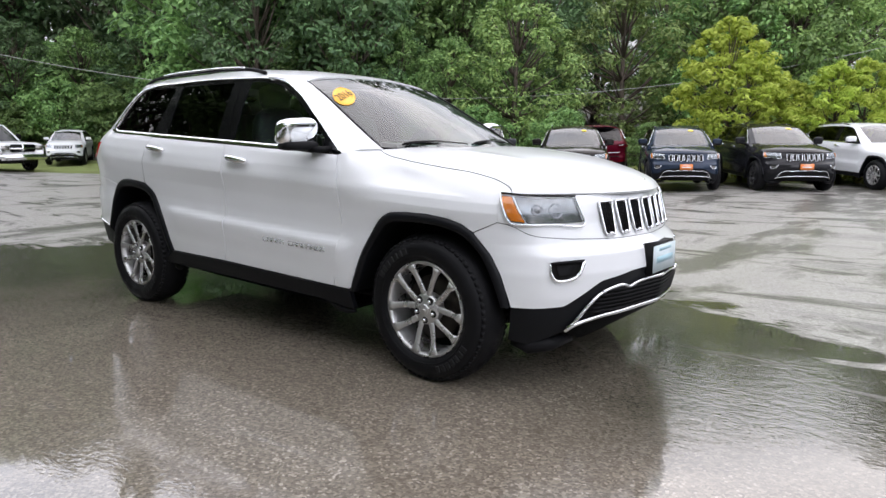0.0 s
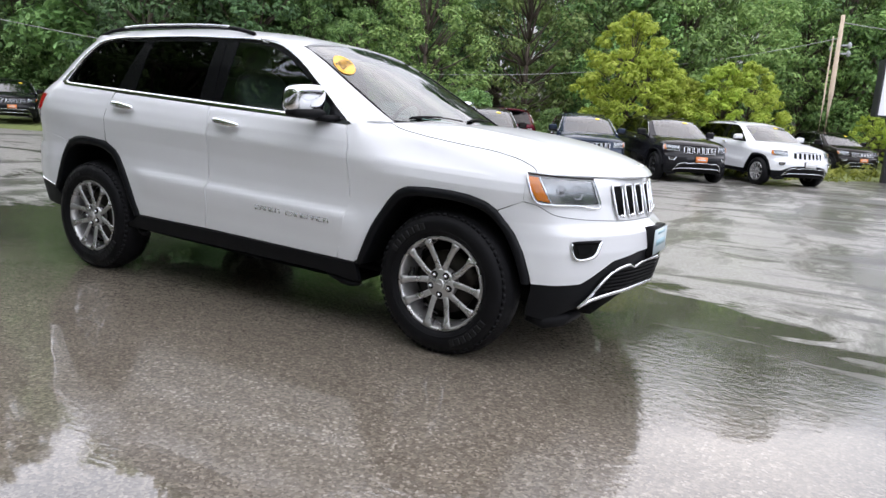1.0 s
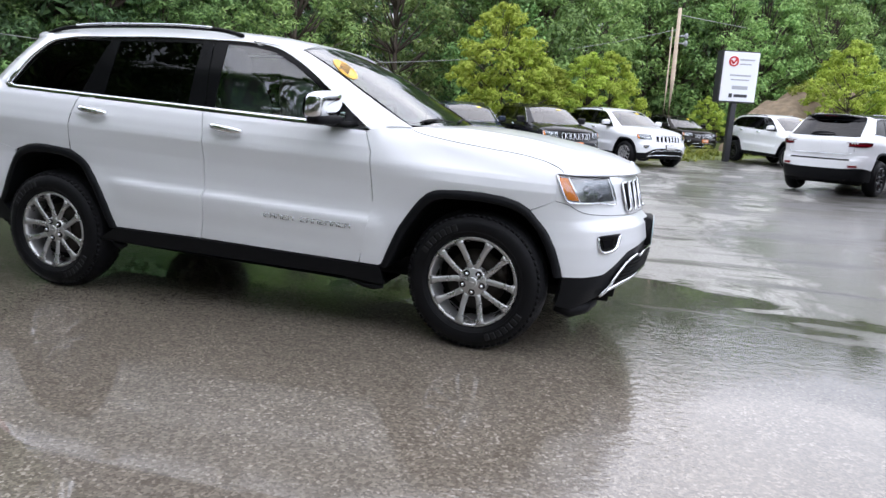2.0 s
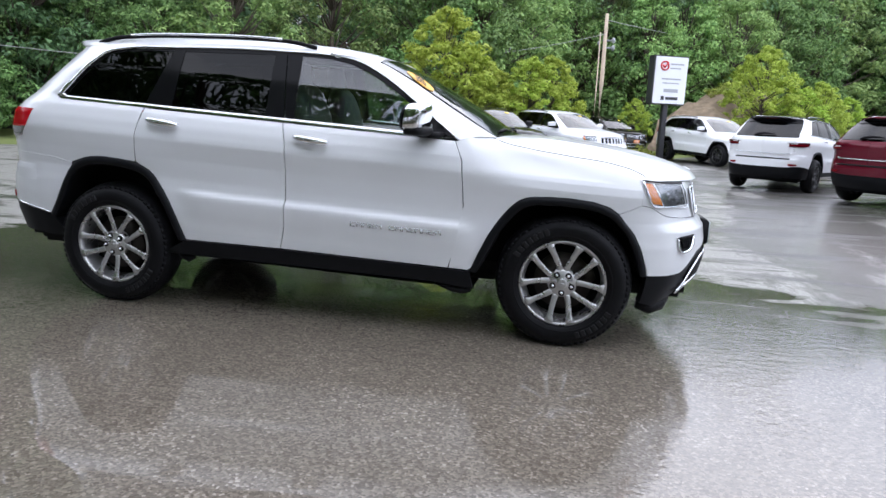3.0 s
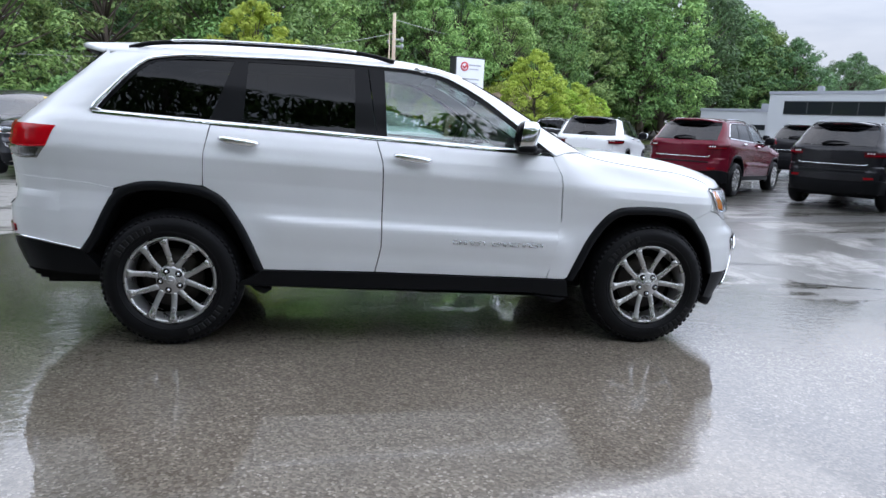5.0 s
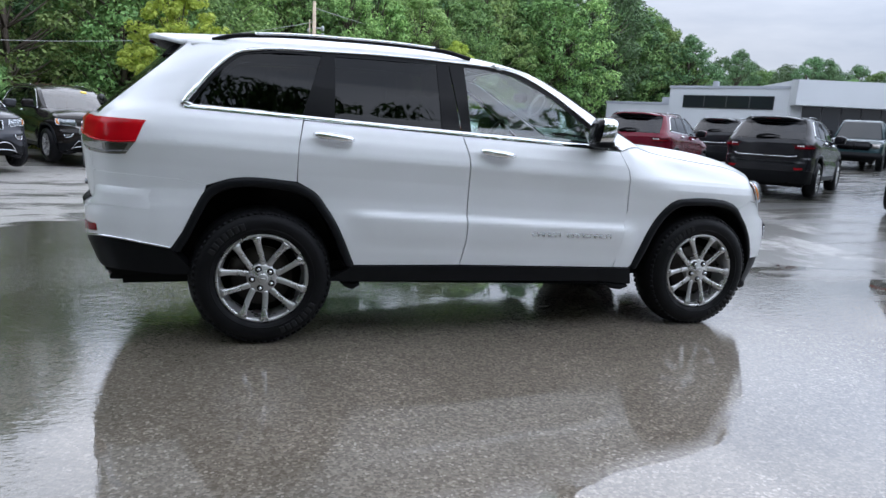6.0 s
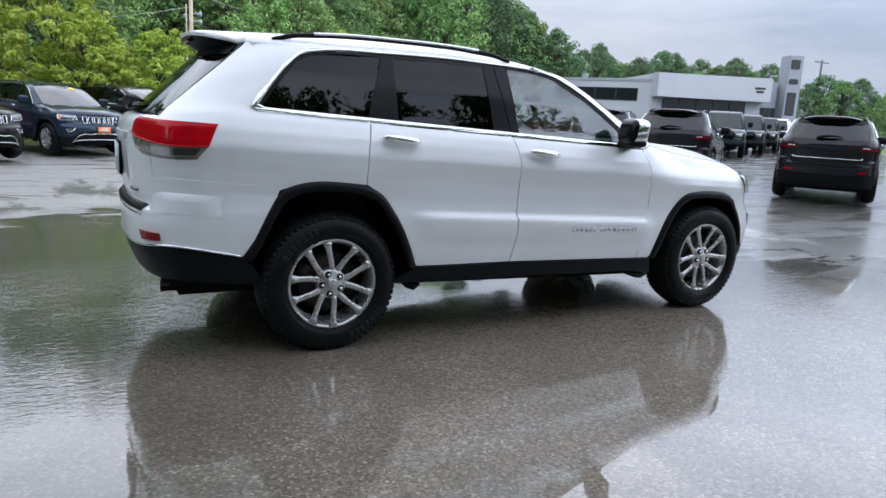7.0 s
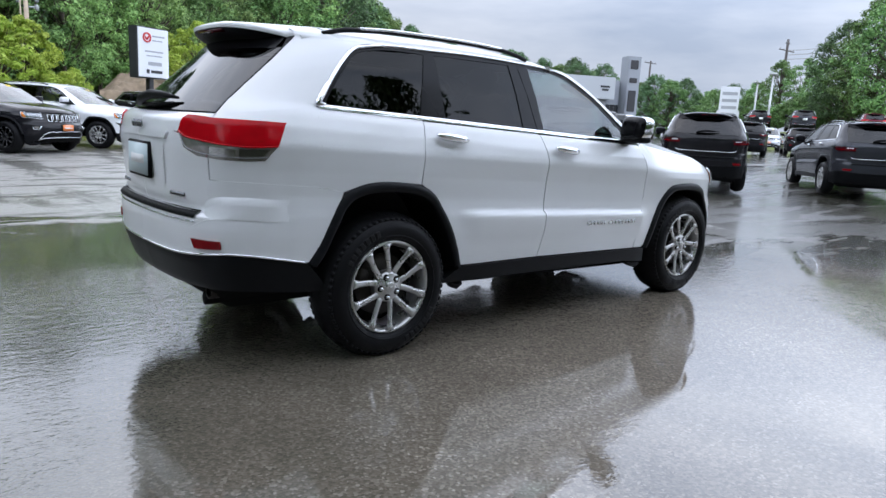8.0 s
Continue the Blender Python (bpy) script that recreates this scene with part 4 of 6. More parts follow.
        for a in both("tail_lamp", patch([midl, top], N(26), N(12), over_gate(0.004), 0, 0.035), LAMP_RED, "large red tail lamp lens"):
            sg = 1 if a.data.vertices[0].co.y < 0 else -1
            mm = (lambda v: v) if sg > 0 else mirrored
            part("reverse_lamp", mm(patch([low, midl], N(26), N(8), over_gate(0.002), 0, 0.03)), LAMP_CLEAR, a, "clear lower lamp strip")
            if hi:
                p = spline([tuple(np.array(b) * 0.75 + np.array(c) * 0.25) for b, c in zip(low, midl)], 20)
                part("lamp_bar", mm(tube(skin(p[:, 0], p[:, 1], over_gate(0.003)(p[:, 0])), 0.003, 5)), CHROME_DARK, a)
                part("lamp_cell", mm(patch([[(-2.52, 1.066), (-2.38, 1.064)], [(-2.52, 1.108), (-2.38, 1.104)]], 8, 4, over_gate(0.004), 0, 0.003)), BADGE, a)
                part("lamp_end", mm(patch([[(-2.36, 1.058), (-2.24, 1.064)], [(-2.36, 1.108), (-2.20, 1.110)]], 8, 4, over_gate(0.004), 0, 0.003)), CHROME_DARK, a)
                p = np.array([(-2.54, 1.055), (-2.54, 1.15), (-2.54, 1.238)])
                part("lamp_seam", mm(tube(skin(p[:, 0], p[:, 1], over_gate(0.004)(p[:, 0])), 0.0022, 4)), LAMP_DEEP, a)
                p = spline(midl, 20)
                part("lamp_ridge", mm(tube(skin(p[:, 0], p[:, 1], over_gate(0.004)(p[:, 0])), 0.004, 5)), LAMP_RED, a)
        part("plate_recess", across(patch([[(-3.2, 0.90), (-2.90, 0.90)], [(-3.2, 1.135), (-2.88, 1.135)]], 8, 4, 0.028, 0, 0)), body_paint, car)
        part("gate_handle_bar", across(patch([[(-3.2, 1.125), (-2.86, 1.125)], [(-3.2, 1.155), (-2.84, 1.158)]], 10, 3, 0.036, 0, 0.02)), body_paint, car)
    if not compact:
        rp = part("rear_plate", box(-2.468, -2.450, -0.165, 0.165, 0.915, 1.10, 0.004), PLASTIC, car, "rear number plate in a black frame")
        part("plate_face", box(-2.4725, -2.467, -0.150, 0.150, 0.928, 1.088, 0.002), PLATE if hi else WHITE_CARD, rp)
    if hi:
        part("plate_mark", box(-2.4745, -2.472, -0.10, 0.10, 0.985, 1.03, 0), WHITE_CARD, rp)
        for y in (-0.069, -0.034, 0.001, 0.036):
            part("tailgate_badge", box(-2.478, -2.462, y, y + 0.028, 1.170, 1.208, 0.005), CHROME_DARK, car, "chrome badge mark")
        rear_s = _ds < -2.0
        for y0, n_, st_ in ((-0.46, 6, 0.022), (0.28, 7, 0.020)):
            for k in range(n_):
                y = y0 + st_ * k
                q_ = skin(float(np.interp(abs(y), -_dy[rear_s], _ds[rear_s])), 0.866)
                part("model_badge", box(q_[0] - 0.030, q_[0] - 0.010, y - 0.007, y + 0.007, 0.857, 0.875, 0.002), CHROME_DARK, car, "chrome badge mark")
    S2 = [-3.2, -2.95, -2.75, -2.55, -2.4, -2.25, -2.1, -1.99, -1.965]
    rb = list(zip(S2, (0.575, 0.575, 0.578, 0.592, 0.606, 0.598, 0.578, 0.561, 0.556)))
    r1 = list(zip(S2[:-1] + [-1.90], (0.66, 0.66, 0.66, 0.67, 0.67, 0.665, 0.655, 0.648, 0.645)))
    r2 = list(zip(S2[:-1] + [-1.83], (0.745, 0.745, 0.745, 0.75, 0.76, 0.765, 0.77, 0.77, 0.77)))
    r3 = list(zip(S2[:-1] + [-1.785], (0.772, 0.772, 0.774, 0.79, 0.81, 0.83, 0.84, 0.845, 0.845)))
    r4 = list(zip((-3.2, -2.95, -2.75, -2.55, -2.4, -2.25, -2.1, -1.91, -1.765), (0.782, 0.782, 0.784, 0.951, 0.954, 0.950, 0.944, 0.933, 0.906)))
    part("rear_bumper", across(patch([rb, r1, r2, r3, r4], N(56), N(40), 0.002, 0, 0.012)), body_paint, car)
    # a ledge along the bumper's upper edge
    lg_ = spline([(-2.62, 0.80), (-2.5, 0.842), (-2.38, 0.850), (-2.22, 0.846), (-2.08, 0.842)], N(24))
    both("bumper_shoulder", sheet(np.stack([skin(lg_[:, 0], lg_[:, 1] - 0.075, 0.004), skin(lg_[:, 0], lg_[:, 1] - 0.012, 0.020 * np.sin(np.linspace(0.0, math.pi, len(lg_)))), skin(lg_[:, 0], lg_[:, 1], 0.020 * np.sin(np.linspace(0.0, math.pi, len(lg_)))), skin(lg_[:, 0], lg_[:, 1] + 0.030, 0.003)], 1)), body_paint)
    rlb = list(zip(S2[:-1] + [-1.83], (np.array((0.40, 0.402, 0.405, 0.412, 0.42, 0.42, 0.412, 0.406, 0.405)) - (0.09 if compact else 0.0)).tolist()))
    rlm = list(zip(S2[:-1] + [-1.90], (0.49, 0.49, 0.49, 0.50, 0.51, 0.51, 0.50, 0.49, 0.49)))
    part("lower_rear_bumper", across(patch([rlb, rlm, rb], N(50), N(12), 0.0, 0, 0.08)), lower, car)
    p = spline(rb, N(40))
    half = skin(p[:, 0], p[:, 1] + 0.004, 0.006)
    part("bumper_trim", tube(np.vstack([half[::-1], half[1:] * (1, -1, 1)]), 0.006, 6), chrome if not compact else PLASTIC, car)
    ps = np.linspace(-3.2, -2.60, N(20))
    hug = lambda z, o: skin(ps, np.full(len(ps), z), o)
    pd = part("step_pad", across(sheet(np.stack([hug(0.765, 0.003), hug(0.770, 0.012), hug(0.784, 0.012), hug(0.793, 0.004), hug(0.795, -0.06)], 1))), PLASTIC, car, "ribbed black step pad on the bumper")
    if hi:
        for k in range(4):
            h_ = hug(0.7935, 0.006 - 0.014 * k) + (0, 0, 0.002)
            part("rib", tube(np.vstack([h_[::-1], h_[1:] * (1, -1, 1)]), 0.003, 4), PLASTIC, pd)
        h_ = hug(0.748, 0.004)
        part("pad_trim", tube(np.vstack([h_[::-1], h_[1:] * (1, -1, 1)]), 0.0045, 5), CHROME, pd)
    rf = [[(-2.60, 0.622), (-2.435, 0.630)], [(-2.625, 0.668), (-2.44, 0.668)]]
    both("rear_reflector", patch(rf, 6, 3, 0.012, 0, 0.012), LAMP_DEEP, "red bumper reflector")
    both("tailpipe", join(moved(lathe([(0.030, 0.0), (0.036, 0.0), (0.036, 0.16), (0.030, 0.16)], 20), pose(-2.30, -0.50, 0.375, 0, 0, -90)), ), STEEL)
    # underbody and cabin
    if compact:
        # a black box added to stand in for the shadow under the tail
        part("rear_valance", box(-2.12, -1.75, -0.74, 0.74, 0.24, 0.46, 0.05), PLASTIC, car)
    part("underbody", join(box(-2.25, 2.15, -0.60, 0.60, 0.30, 0.42, 0.03), box(-2.3, -1.9, -0.66, 0.66, 0.36, 0.56, 0.03), box(1.75, 2.2, -0.55, 0.55, 0.28, 0.60, 0.03), tube([(-1.46, -0.75, 0.37), (-1.46, 0.75, 0.37)], 0.05, 10), ellipsoid((-1.46, 0.0, 0.36), (0.16, 0.15, 0.13), 14, 8), tube([(1.46, -0.75, 0.36), (1.46, 0.75, 0.36)], 0.04, 10), tube([(-2.3, -0.45, 0.33), (-1.7, -0.45, 0.32), (-1.2, 0.3, 0.30), (1.2, 0.3, 0.30)], 0.035, 8)), DARK, car)
    part("cabin_tub", join(box(-2.28, 1.75, -0.60, 0.60, 0.42, 0.95, 0.02), box(-0.98, 0.92, -0.84, 0.84, 0.45, 0.80, 0.02), box(-0.95, 0.88, -0.805, 0.805, 0.78, 1.10, 0.02), box(-2.15, -0.9, -0.70, 0.70, 0.93, 1.14, 0.02), box(0.55, 1.0, -0.70, 0.70, 0.9, 1.17, 0.05), box(1.0, 2.05, -0.58, 0.58, 0.60, 0.98, 0.05)), DARK, car)
    part("headlining", sheet(np.stack([R[2:-3, 3:-3] - (0, 0, 0.045)], 0)[0][:, ::-1]), SEAT, car)
    for y in (-0.36, 0.36):
        e = bpy.data.objects.new("front_seat", None)
        scene.collection.objects.link(e)
        e.parent = car
        part("seat_back", moved(ellipsoid((0, 0, 0), (0.08, 0.25, 0.34), 16, 10, 3.2), pose(-0.27, y, 1.15, 0, -14, 0)), SEAT, e)
        part("cushion", ellipsoid((0.02, y, 0.90), (0.27, 0.25, 0.09), 16, 8, 3.5), SEAT, e)
        part("headrest", join(moved(ellipsoid((0, 0, 0), (0.05, 0.13, 0.095), 14, 10, 2.8), pose(-0.375, y, 1.545, 0, -8, 0)), tube([(-0.345, y - 0.05, 1.42), (-0.365, y - 0.05, 1.50)], 0.006, 5), tube([(-0.345, y + 0.05, 1.42), (-0.365, y + 0.05, 1.50)], 0.006, 5)), SEAT, e)
    e = bpy.data.objects.new("rear_seat", None)
    scene.collection.objects.link(e)
    e.parent = car
    part("bench_back", moved(ellipsoid((0, 0, 0), (0.09, 0.66, 0.32), 20, 10, 4), pose(-1.22, 0, 1.15, 0, -18, 0)), SEAT, e)
    for y in (-0.42, 0.0, 0.42):
        part("headrest", ellipsoid((-1.33, y, 1.48), (0.045, 0.13, 0.08), 12, 8, 2.8), SEAT, e)
    if hi:
        V, F = tube([(0.38 + 0.07 * math.sin(a) , 0.37 + 0.185 * math.cos(a), 1.16 + 0.17 * math.sin(a)) for a in np.linspace(0, 2 * math.pi, 33)], 0.015, 8, False)
        part("steering_wheel", join((V, F), ellipsoid((0.39, 0.37, 1.16), (0.03, 0.075, 0.06), 12, 8), tube([(0.385, 0.20, 1.16), (0.385, 0.54, 1.16)], 0.014, 6)), SEAT, car)
        part("inner_mirror", ellipsoid((0.42, 0.0, 1.50), (0.02, 0.11, 0.035), 12, 8, 3), PLASTIC, car)
    # wheels
    for x in (1.4575, -1.4575):
        for sg in (-1, 1):
            wheel(car, sg, x, sg * 0.885 + (-0.0 * sg), hi, alloy)
    if hi:
        p = skin(np.linspace(0.186, 0.712, 14), np.linspace(0.646, 0.631, 14), 0.0)
        for k in range(14):
            if k == 5:
                continue
            c_ = p[k]
            b0 = lambda x0, x1, z0, z1: box(c_[0] + x0, c_[0] + x1, c_[1] - 0.0035, c_[1] + 0.004, c_[2] + z0, c_[2] + z1, 0)
            bits = [b0(-0.0185, 0.0175, 0.0085, 0.0135), b0(-0.0185, -0.0125, -0.013, 0.0085)]
            bits += [b0(0.0115, 0.0175, -0.013, 0.0085)] if k % 3 else [b0(-0.0125, 0.0175, -0.013, -0.0085)]
            bits += [b0(-0.0125, 0.0115, -0.002, 0.002)] if k % 2 else []
            bd = join(*bits)
            part("door_badge", bd, BADGE, front_doors[0], "chrome badge mark")
            part("door_badge", mirrored(bd), BADGE, front_doors[1], "chrome badge mark")
        for k in range(4):
            part("bonnet_badge", moved(box(-0.014, 0.014 + 0.006 * (k == 0), -0.065 + k * 0.034, -0.039 + k * 0.034, 0.0, 0.008, 0.003), pose(2.212, 0, 1.045, 0, 28, 0)), CHROME, car, "chrome badge mark")
    # cards and badges
    if front_card is not None:
        fp = part("front_plate", box(2.30, 2.375, -0.16, 0.16, 0.565, 0.725, 0.010), PLASTIC, car, "front plate card")
        part("plate_face", box(2.374, 2.380, -0.15, 0.15, 0.575, 0.715, 0.002), front_card, fp)
        part("plate_mark", box(2.379, 2.382, -0.11, 0.11, 0.622, 0.655, 0), PLATE_INK if hi else WHITE_CARD, fp)
        part("plate_mark", box(2.379, 2.382, -0.08, 0.08, 0.685, 0.700, 0), PLATE_INK if hi else WHITE_CARD, fp)
    if window_card is not None:
        i, j0, j1 = 3 if not hi else 6, int(len(wv) * 0.70), int(len(wv) * 0.84)
        card = W[1:max(3, N(6)), j0:j1] + (0.006, 0, 0.008)
        part("price_sticker", sheet(card), window_card, car, "yellow price sticker on the glass")
    return car, W, wv


# ---- lot, bank and hill ----
def lot(x, y):
    """Height of the car park, which rises gently towards the dealership."""
    x, y = np.asarray(x, float), np.asarray(y, float)
    return 0.016 * np.clip(x, -9, 16) * ss(2.0, 11.0, y + 0.35 * np.maximum(x, 0))


def ground_mat():
    m = bpy.data.materials.new("wet_asphalt")
    m.use_nodes = True
    n, l = m.node_tree.nodes, m.node_tree.links
    b = n["Principled BSDF"]
    tc = n.new("ShaderNodeTexCoord")

    def tex(scale, detail=5, rough=0.55, vec=None, dist=0.0):
        t = n.new("ShaderNodeTexNoise")
        t.inputs["Scale"].default_value, t.inputs["Detail"].default_value, t.inputs["Roughness"].default_value, t.inputs["Distortion"].default_value = scale, detail, rough, dist
        l.new(vec or tc.outputs["Object"], t.inputs["Vector"])
        return t.outputs["Fac"]

    def rng(src, a, b_, c, d):
        r = n.new("ShaderNodeMapRange")
        for k, v in enumerate((a, b_, c, d)):
            r.inputs[k + 1].default_value = v
        l.new(src, r.inputs[0])
        return r.outputs[0]

    def mth(op, a, b_=None):
        r = n.new("ShaderNodeMath")
        r.operation = op
        for k, v in enumerate((a, b_)):
            if v is None:
                continue
            if isinstance(v, (int, float)):
                r.inputs[k].default_value = v
            else:
                l.new(v, r.inputs[k])
        return r.outputs[0]
    sep = n.new("ShaderNodeSeparateXYZ")
    l.new(tc.outputs["Object"], sep.inputs[0])
    warp = tex(0.55, 5, 0.6)
    fm = n.new("ShaderNodeMapping")
    fm.inputs["Rotation"].default_value = (0, 0, radians(12))
    fm.inputs["Scale"].default_value = (0.55, 1.5, 1)
    l.new(tc.outputs["Object"], fm.inputs["Vector"])
    fray = tex(1.5, 6, 0.68, fm.outputs[0], 0.6)
    # the standing water lies this side of a line across the lot; towards the dealership it lies in streaks
    fc = n.new("ShaderNodeFloatCurve")
    pts = fc.mapping.curves[0].points
    shore = [(-16, -3.0), (-5.5, -0.4), (-4.2, 0.9), (-3.0, 4.6), (-1.4, 4.6), (0.0, 3.4), (1.6, 2.3), (3.3, 1.2), (6.0, -0.3), (16, -3.0)]
    pts[0].location, pts[1].location = ((0, (shore[0][1] + 4) / 10)), ((1, (shore[-1][1] + 4) / 10))
    for x_, y_ in shore[1:-1]:
        pts.new((x_ + 16) / 32, (y_ + 4) / 10)
    fc.mapping.update()
    l.new(rng(sep.outputs[0], -16, 16, 0, 1), fc.inputs["Value"])
    line = rng(fc.outputs[0], 0, 1, -4, 6)
    edge = mth("ADD", mth("SUBTRACT", line, sep.outputs[1]), mth("ADD", mth("MULTIPLY", mth("SUBTRACT", warp, 0.5), 3.4), mth("MULTIPLY", mth("SUBTRACT", fray, 0.5), 5.0)))
    pool = rng(edge, -0.10, 0.30, 0.0, 1.0)
    mp = n.new("ShaderNodeMapping")
    mp.inputs["Rotation"].default_value = (0, 0, radians(40))
    mp.inputs["Scale"].default_value = (0.8, 0.30, 1)
    l.new(tc.outputs["Object"], mp.inputs["Vector"])
    streak = rng(mth("ADD", tex(0.8, 6, 0.66, mp.outputs[0], 0.25), rng(sep.outputs[0], -2.0, 8.0, -0.07, 0.15)), 0.50, 0.56, 0.0, 1.0)
    # towards the dealership the asphalt is dark and soaked, with thin films in streaks
    soak = rng(mth("ADD", sep.outputs[0], mth("MULTIPLY", warp, 4.0)), 7.0, 13.0, 0.0, 1.0)
    mp2 = n.new("ShaderNodeMapping")
    mp2.inputs["Rotation"].default_value = (0, 0, radians(28))
    mp2.inputs["Scale"].default_value = (0.42, 1.5, 1)
    l.new(tc.outputs["Object"], mp2.inputs["Vector"])
    thin = rng(mth("ADD", tex(1.1, 7, 0.70, mp2.outputs[0], 0.5), mth("MULTIPLY", soak, 0.06)), 0.535, 0.60, 0.0, 1.0)
    # drawn-out dark streaks along the lot: mirrored trees put into the asphalt's colour
    mp3 = n.new("ShaderNodeMapping")
    mp3.inputs["Rotation"].default_value = (0, 0, radians(14))
    mp3.inputs["Scale"].default_value = (0.30, 1.5, 1)
    l.new(tc.outputs["Object"], mp3.inputs["Vector"])
    streak_zone = mth("MULTIPLY", rng(mth("ADD", sep.outputs[0], mth("MULTIPLY", warp, 1.5)), 2.9, 4.3, 0.0, 1.0), rng(mth("ADD", sep.outputs[1], mth("MULTIPLY", sep.outputs[0], 0.25)), 0.2, 2.4, 0.0, 1.0))
    tree_streak = mth("MULTIPLY", streak_zone, rng(tex(1.0, 8, 0.66, mp3.outputs[0], 0.35), 0.535, 0.56, 0.0, 1.0))
    bare = mth("SUBTRACT", 1.0, tree_streak)
    wet = mth("MULTIPLY", bare, mth("MAXIMUM", pool, mth("MAXIMUM", mth("MULTIPLY", streak, 0.70), mth("MULTIPLY", thin, 0.80))))
    mid = tex(1.3, 5, 0.6)
    grain = n.new("ShaderNodeTexVoronoi")
    grain.inputs["Scale"].default_value = 85
    l.new(tc.outputs["Object"], grain.inputs["Vector"])
    fine = tex(260, 3, 0.6)
    gm = n.new("ShaderNodeSeparateColor")
    l.new(grain.outputs["Color"], gm.inputs[0])
    mixd = mth("ADD", mth("MULTIPLY", gm.outputs[0], 0.7), mth("MULTIPLY", mid, 0.3))

    def ramp(stops):
        cr = n.new("ShaderNodeValToRGB")
        while len(cr.color_ramp.elements) < len(stops):
            cr.color_ramp.elements.new(0.5)
        for e_, (p_, c_) in zip(cr.color_ramp.elements, stops):
            e_.position, e_.color = p_, (*c_, 1)
        l.new(mixd, cr.inputs[0])
        return cr.outputs[0]
    soaked = ramp([(0.15, (0.112, 0.095, 0.074)), (0.55, (0.180, 0.154, 0.122)), (0.80, (0.25, 0.215, 0.172)), (0.93, (0.48, 0.43, 0.37))])
    # damp asphalt, its base colour paled to carry the sky's sheen
    damp_skylit = ramp([(0.2, (0.24, 0.23, 0.21)), (0.7, (0.36, 0.345, 0.32)), (0.9, (0.46, 0.445, 0.42))])
    cm = n.new("ShaderNodeMix")
    cm.data_type = "RGBA"
    l.new(wet, cm.inputs[0])
    darkened = n.new("ShaderNodeMix")
    darkened.data_type = "RGBA"
    darkened.inputs[7].default_value = (0.060, 0.059, 0.058, 1)
    l.new(mth("MAXIMUM", rng(soak, 0, 1, 0.0, 0.88), mth("MULTIPLY", tree_streak, 0.9)), darkened.inputs[0])
    l.new(damp_skylit, darkened.inputs[6])
    l.new(darkened.outputs[2], cm.inputs[6])
    l.new(soaked, cm.inputs[7])
    l.new(cm.outputs[2], b.inputs["Base Color"])
    # deep water is a mirror; thin films, most of all close by the car, let the chips show through
    near = n.new("ShaderNodeVectorMath")
    near.operation = "DISTANCE"
    nm = n.new("ShaderNodeMapping")
    nm.inputs["Scale"].default_value = (0.36, 0.6, 1)
    l.new(tc.outputs["Object"], nm.inputs["Vector"])
    l.new(nm.outputs[0], near.inputs[0])
    near.inputs[1].default_value = (0.33, -1.15, 0)
    away = mth("ADD", near.outputs["Value"], rng(mth("ADD", sep.outputs[0], mth("MULTIPLY", mid, 1.2)), 2.0, 3.2, 0.0, 0.9))
    deep = n.new("ShaderNodeMix")
    deep.data_type = "RGBA"
    deep.inputs[7].default_value = (0.040, 0.040, 0.027, 1)
    l.new(soaked, deep.inputs[6])
    l.new(rng(mth("ADD", near.outputs["Value"], mth("MULTIPLY", mth("SUBTRACT", warp, 0.5), 1.4)), 0.80, 1.50, 0.0, 0.88), deep.inputs[0])
    l.new(deep.outputs[2], cm.inputs[7])
    film = mth("MULTIPLY", rng(tex(0.7, 4, 0.5, dist=0.8), 0.36, 0.54, 0.25, 1.0), rng(away, 0.4, 1.1, 1.0, 0.0))
    l.new(rng(wet, 0, 1, 0.42, 0.30), b.inputs["Roughness"])
    l.new(rng(wet, 0, 1, 0.5, 0.02), b.inputs["Specular IOR Level"])
    b.inputs["IOR"].default_value = 1.5
    l.new(mth("MULTIPLY", mth("MAXIMUM", rng(wet, 0, 1, 0.35, 1.0), mth("MULTIPLY", soak, 0.5)), rng(tree_streak, 0, 1, 1.0, 0.35)), b.inputs["Coat Weight"])
    b.inputs["Coat IOR"].default_value = 1.82
    mirror = mth("MULTIPLY", bare, mth("MAXIMUM", pool, mth("MULTIPLY", mth("MULTIPLY", soak, thin), 0.8)))
    l.new(mth("ADD", mth("MULTIPLY", rng(mirror, 0, 1, 0.19, 0.006), rng(soak, 0, 1, 1.0, 0.75)), rng(film, 0, 1, 0.0, 0.034)), b.inputs["Coat Roughness"])
    b1 = n.new("ShaderNodeBump")
    b1.inputs["Distance"].default_value = 0.004
    l.new(rng(wet, 0, 1, 0.8, 0.4), b1.inputs["Strength"])
    l.new(mth("ADD", grain.outputs["Distance"], mth("MULTIPLY", fine, 0.3)), b1.inputs["Height"])
    l.new(b1.outputs[0], b.inputs["Normal"])
    # wind ripples in patches
    b2 = n.new("ShaderNodeBump")
    b2.inputs["Distance"].default_value = 0.006
    gust = mth("MULTIPLY", rng(sep.outputs[0], -1.5, -2.3, 0.0, 0.06), rng(sep.outputs[1], -1.9, -1.2, 0.0, 1.0))
    calm = mth("ADD", tex(0.55, 3, 0.5), mth("ADD", gust, mth("MULTIPLY", rng(sep.outputs[1], -2.2, -3.0, 0.0, 0.015), rng(sep.outputs[0], -0.3, 0.8, 0.0, 1.0))))
    l.new(mth("ADD", rng(calm, 0.45, 0.62, 0.010, 0.45), mth("ADD", mth("MULTIPLY", gust, 3.0), mth("MULTIPLY", soak, 0.07))), b2.inputs["Strength"])
    rm = n.new("ShaderNodeMapping")
    rm.inputs["Rotation"].default_value = (0, 0, radians(-20))
    rm.inputs["Scale"].default_value = (1.0, 2.0, 1)
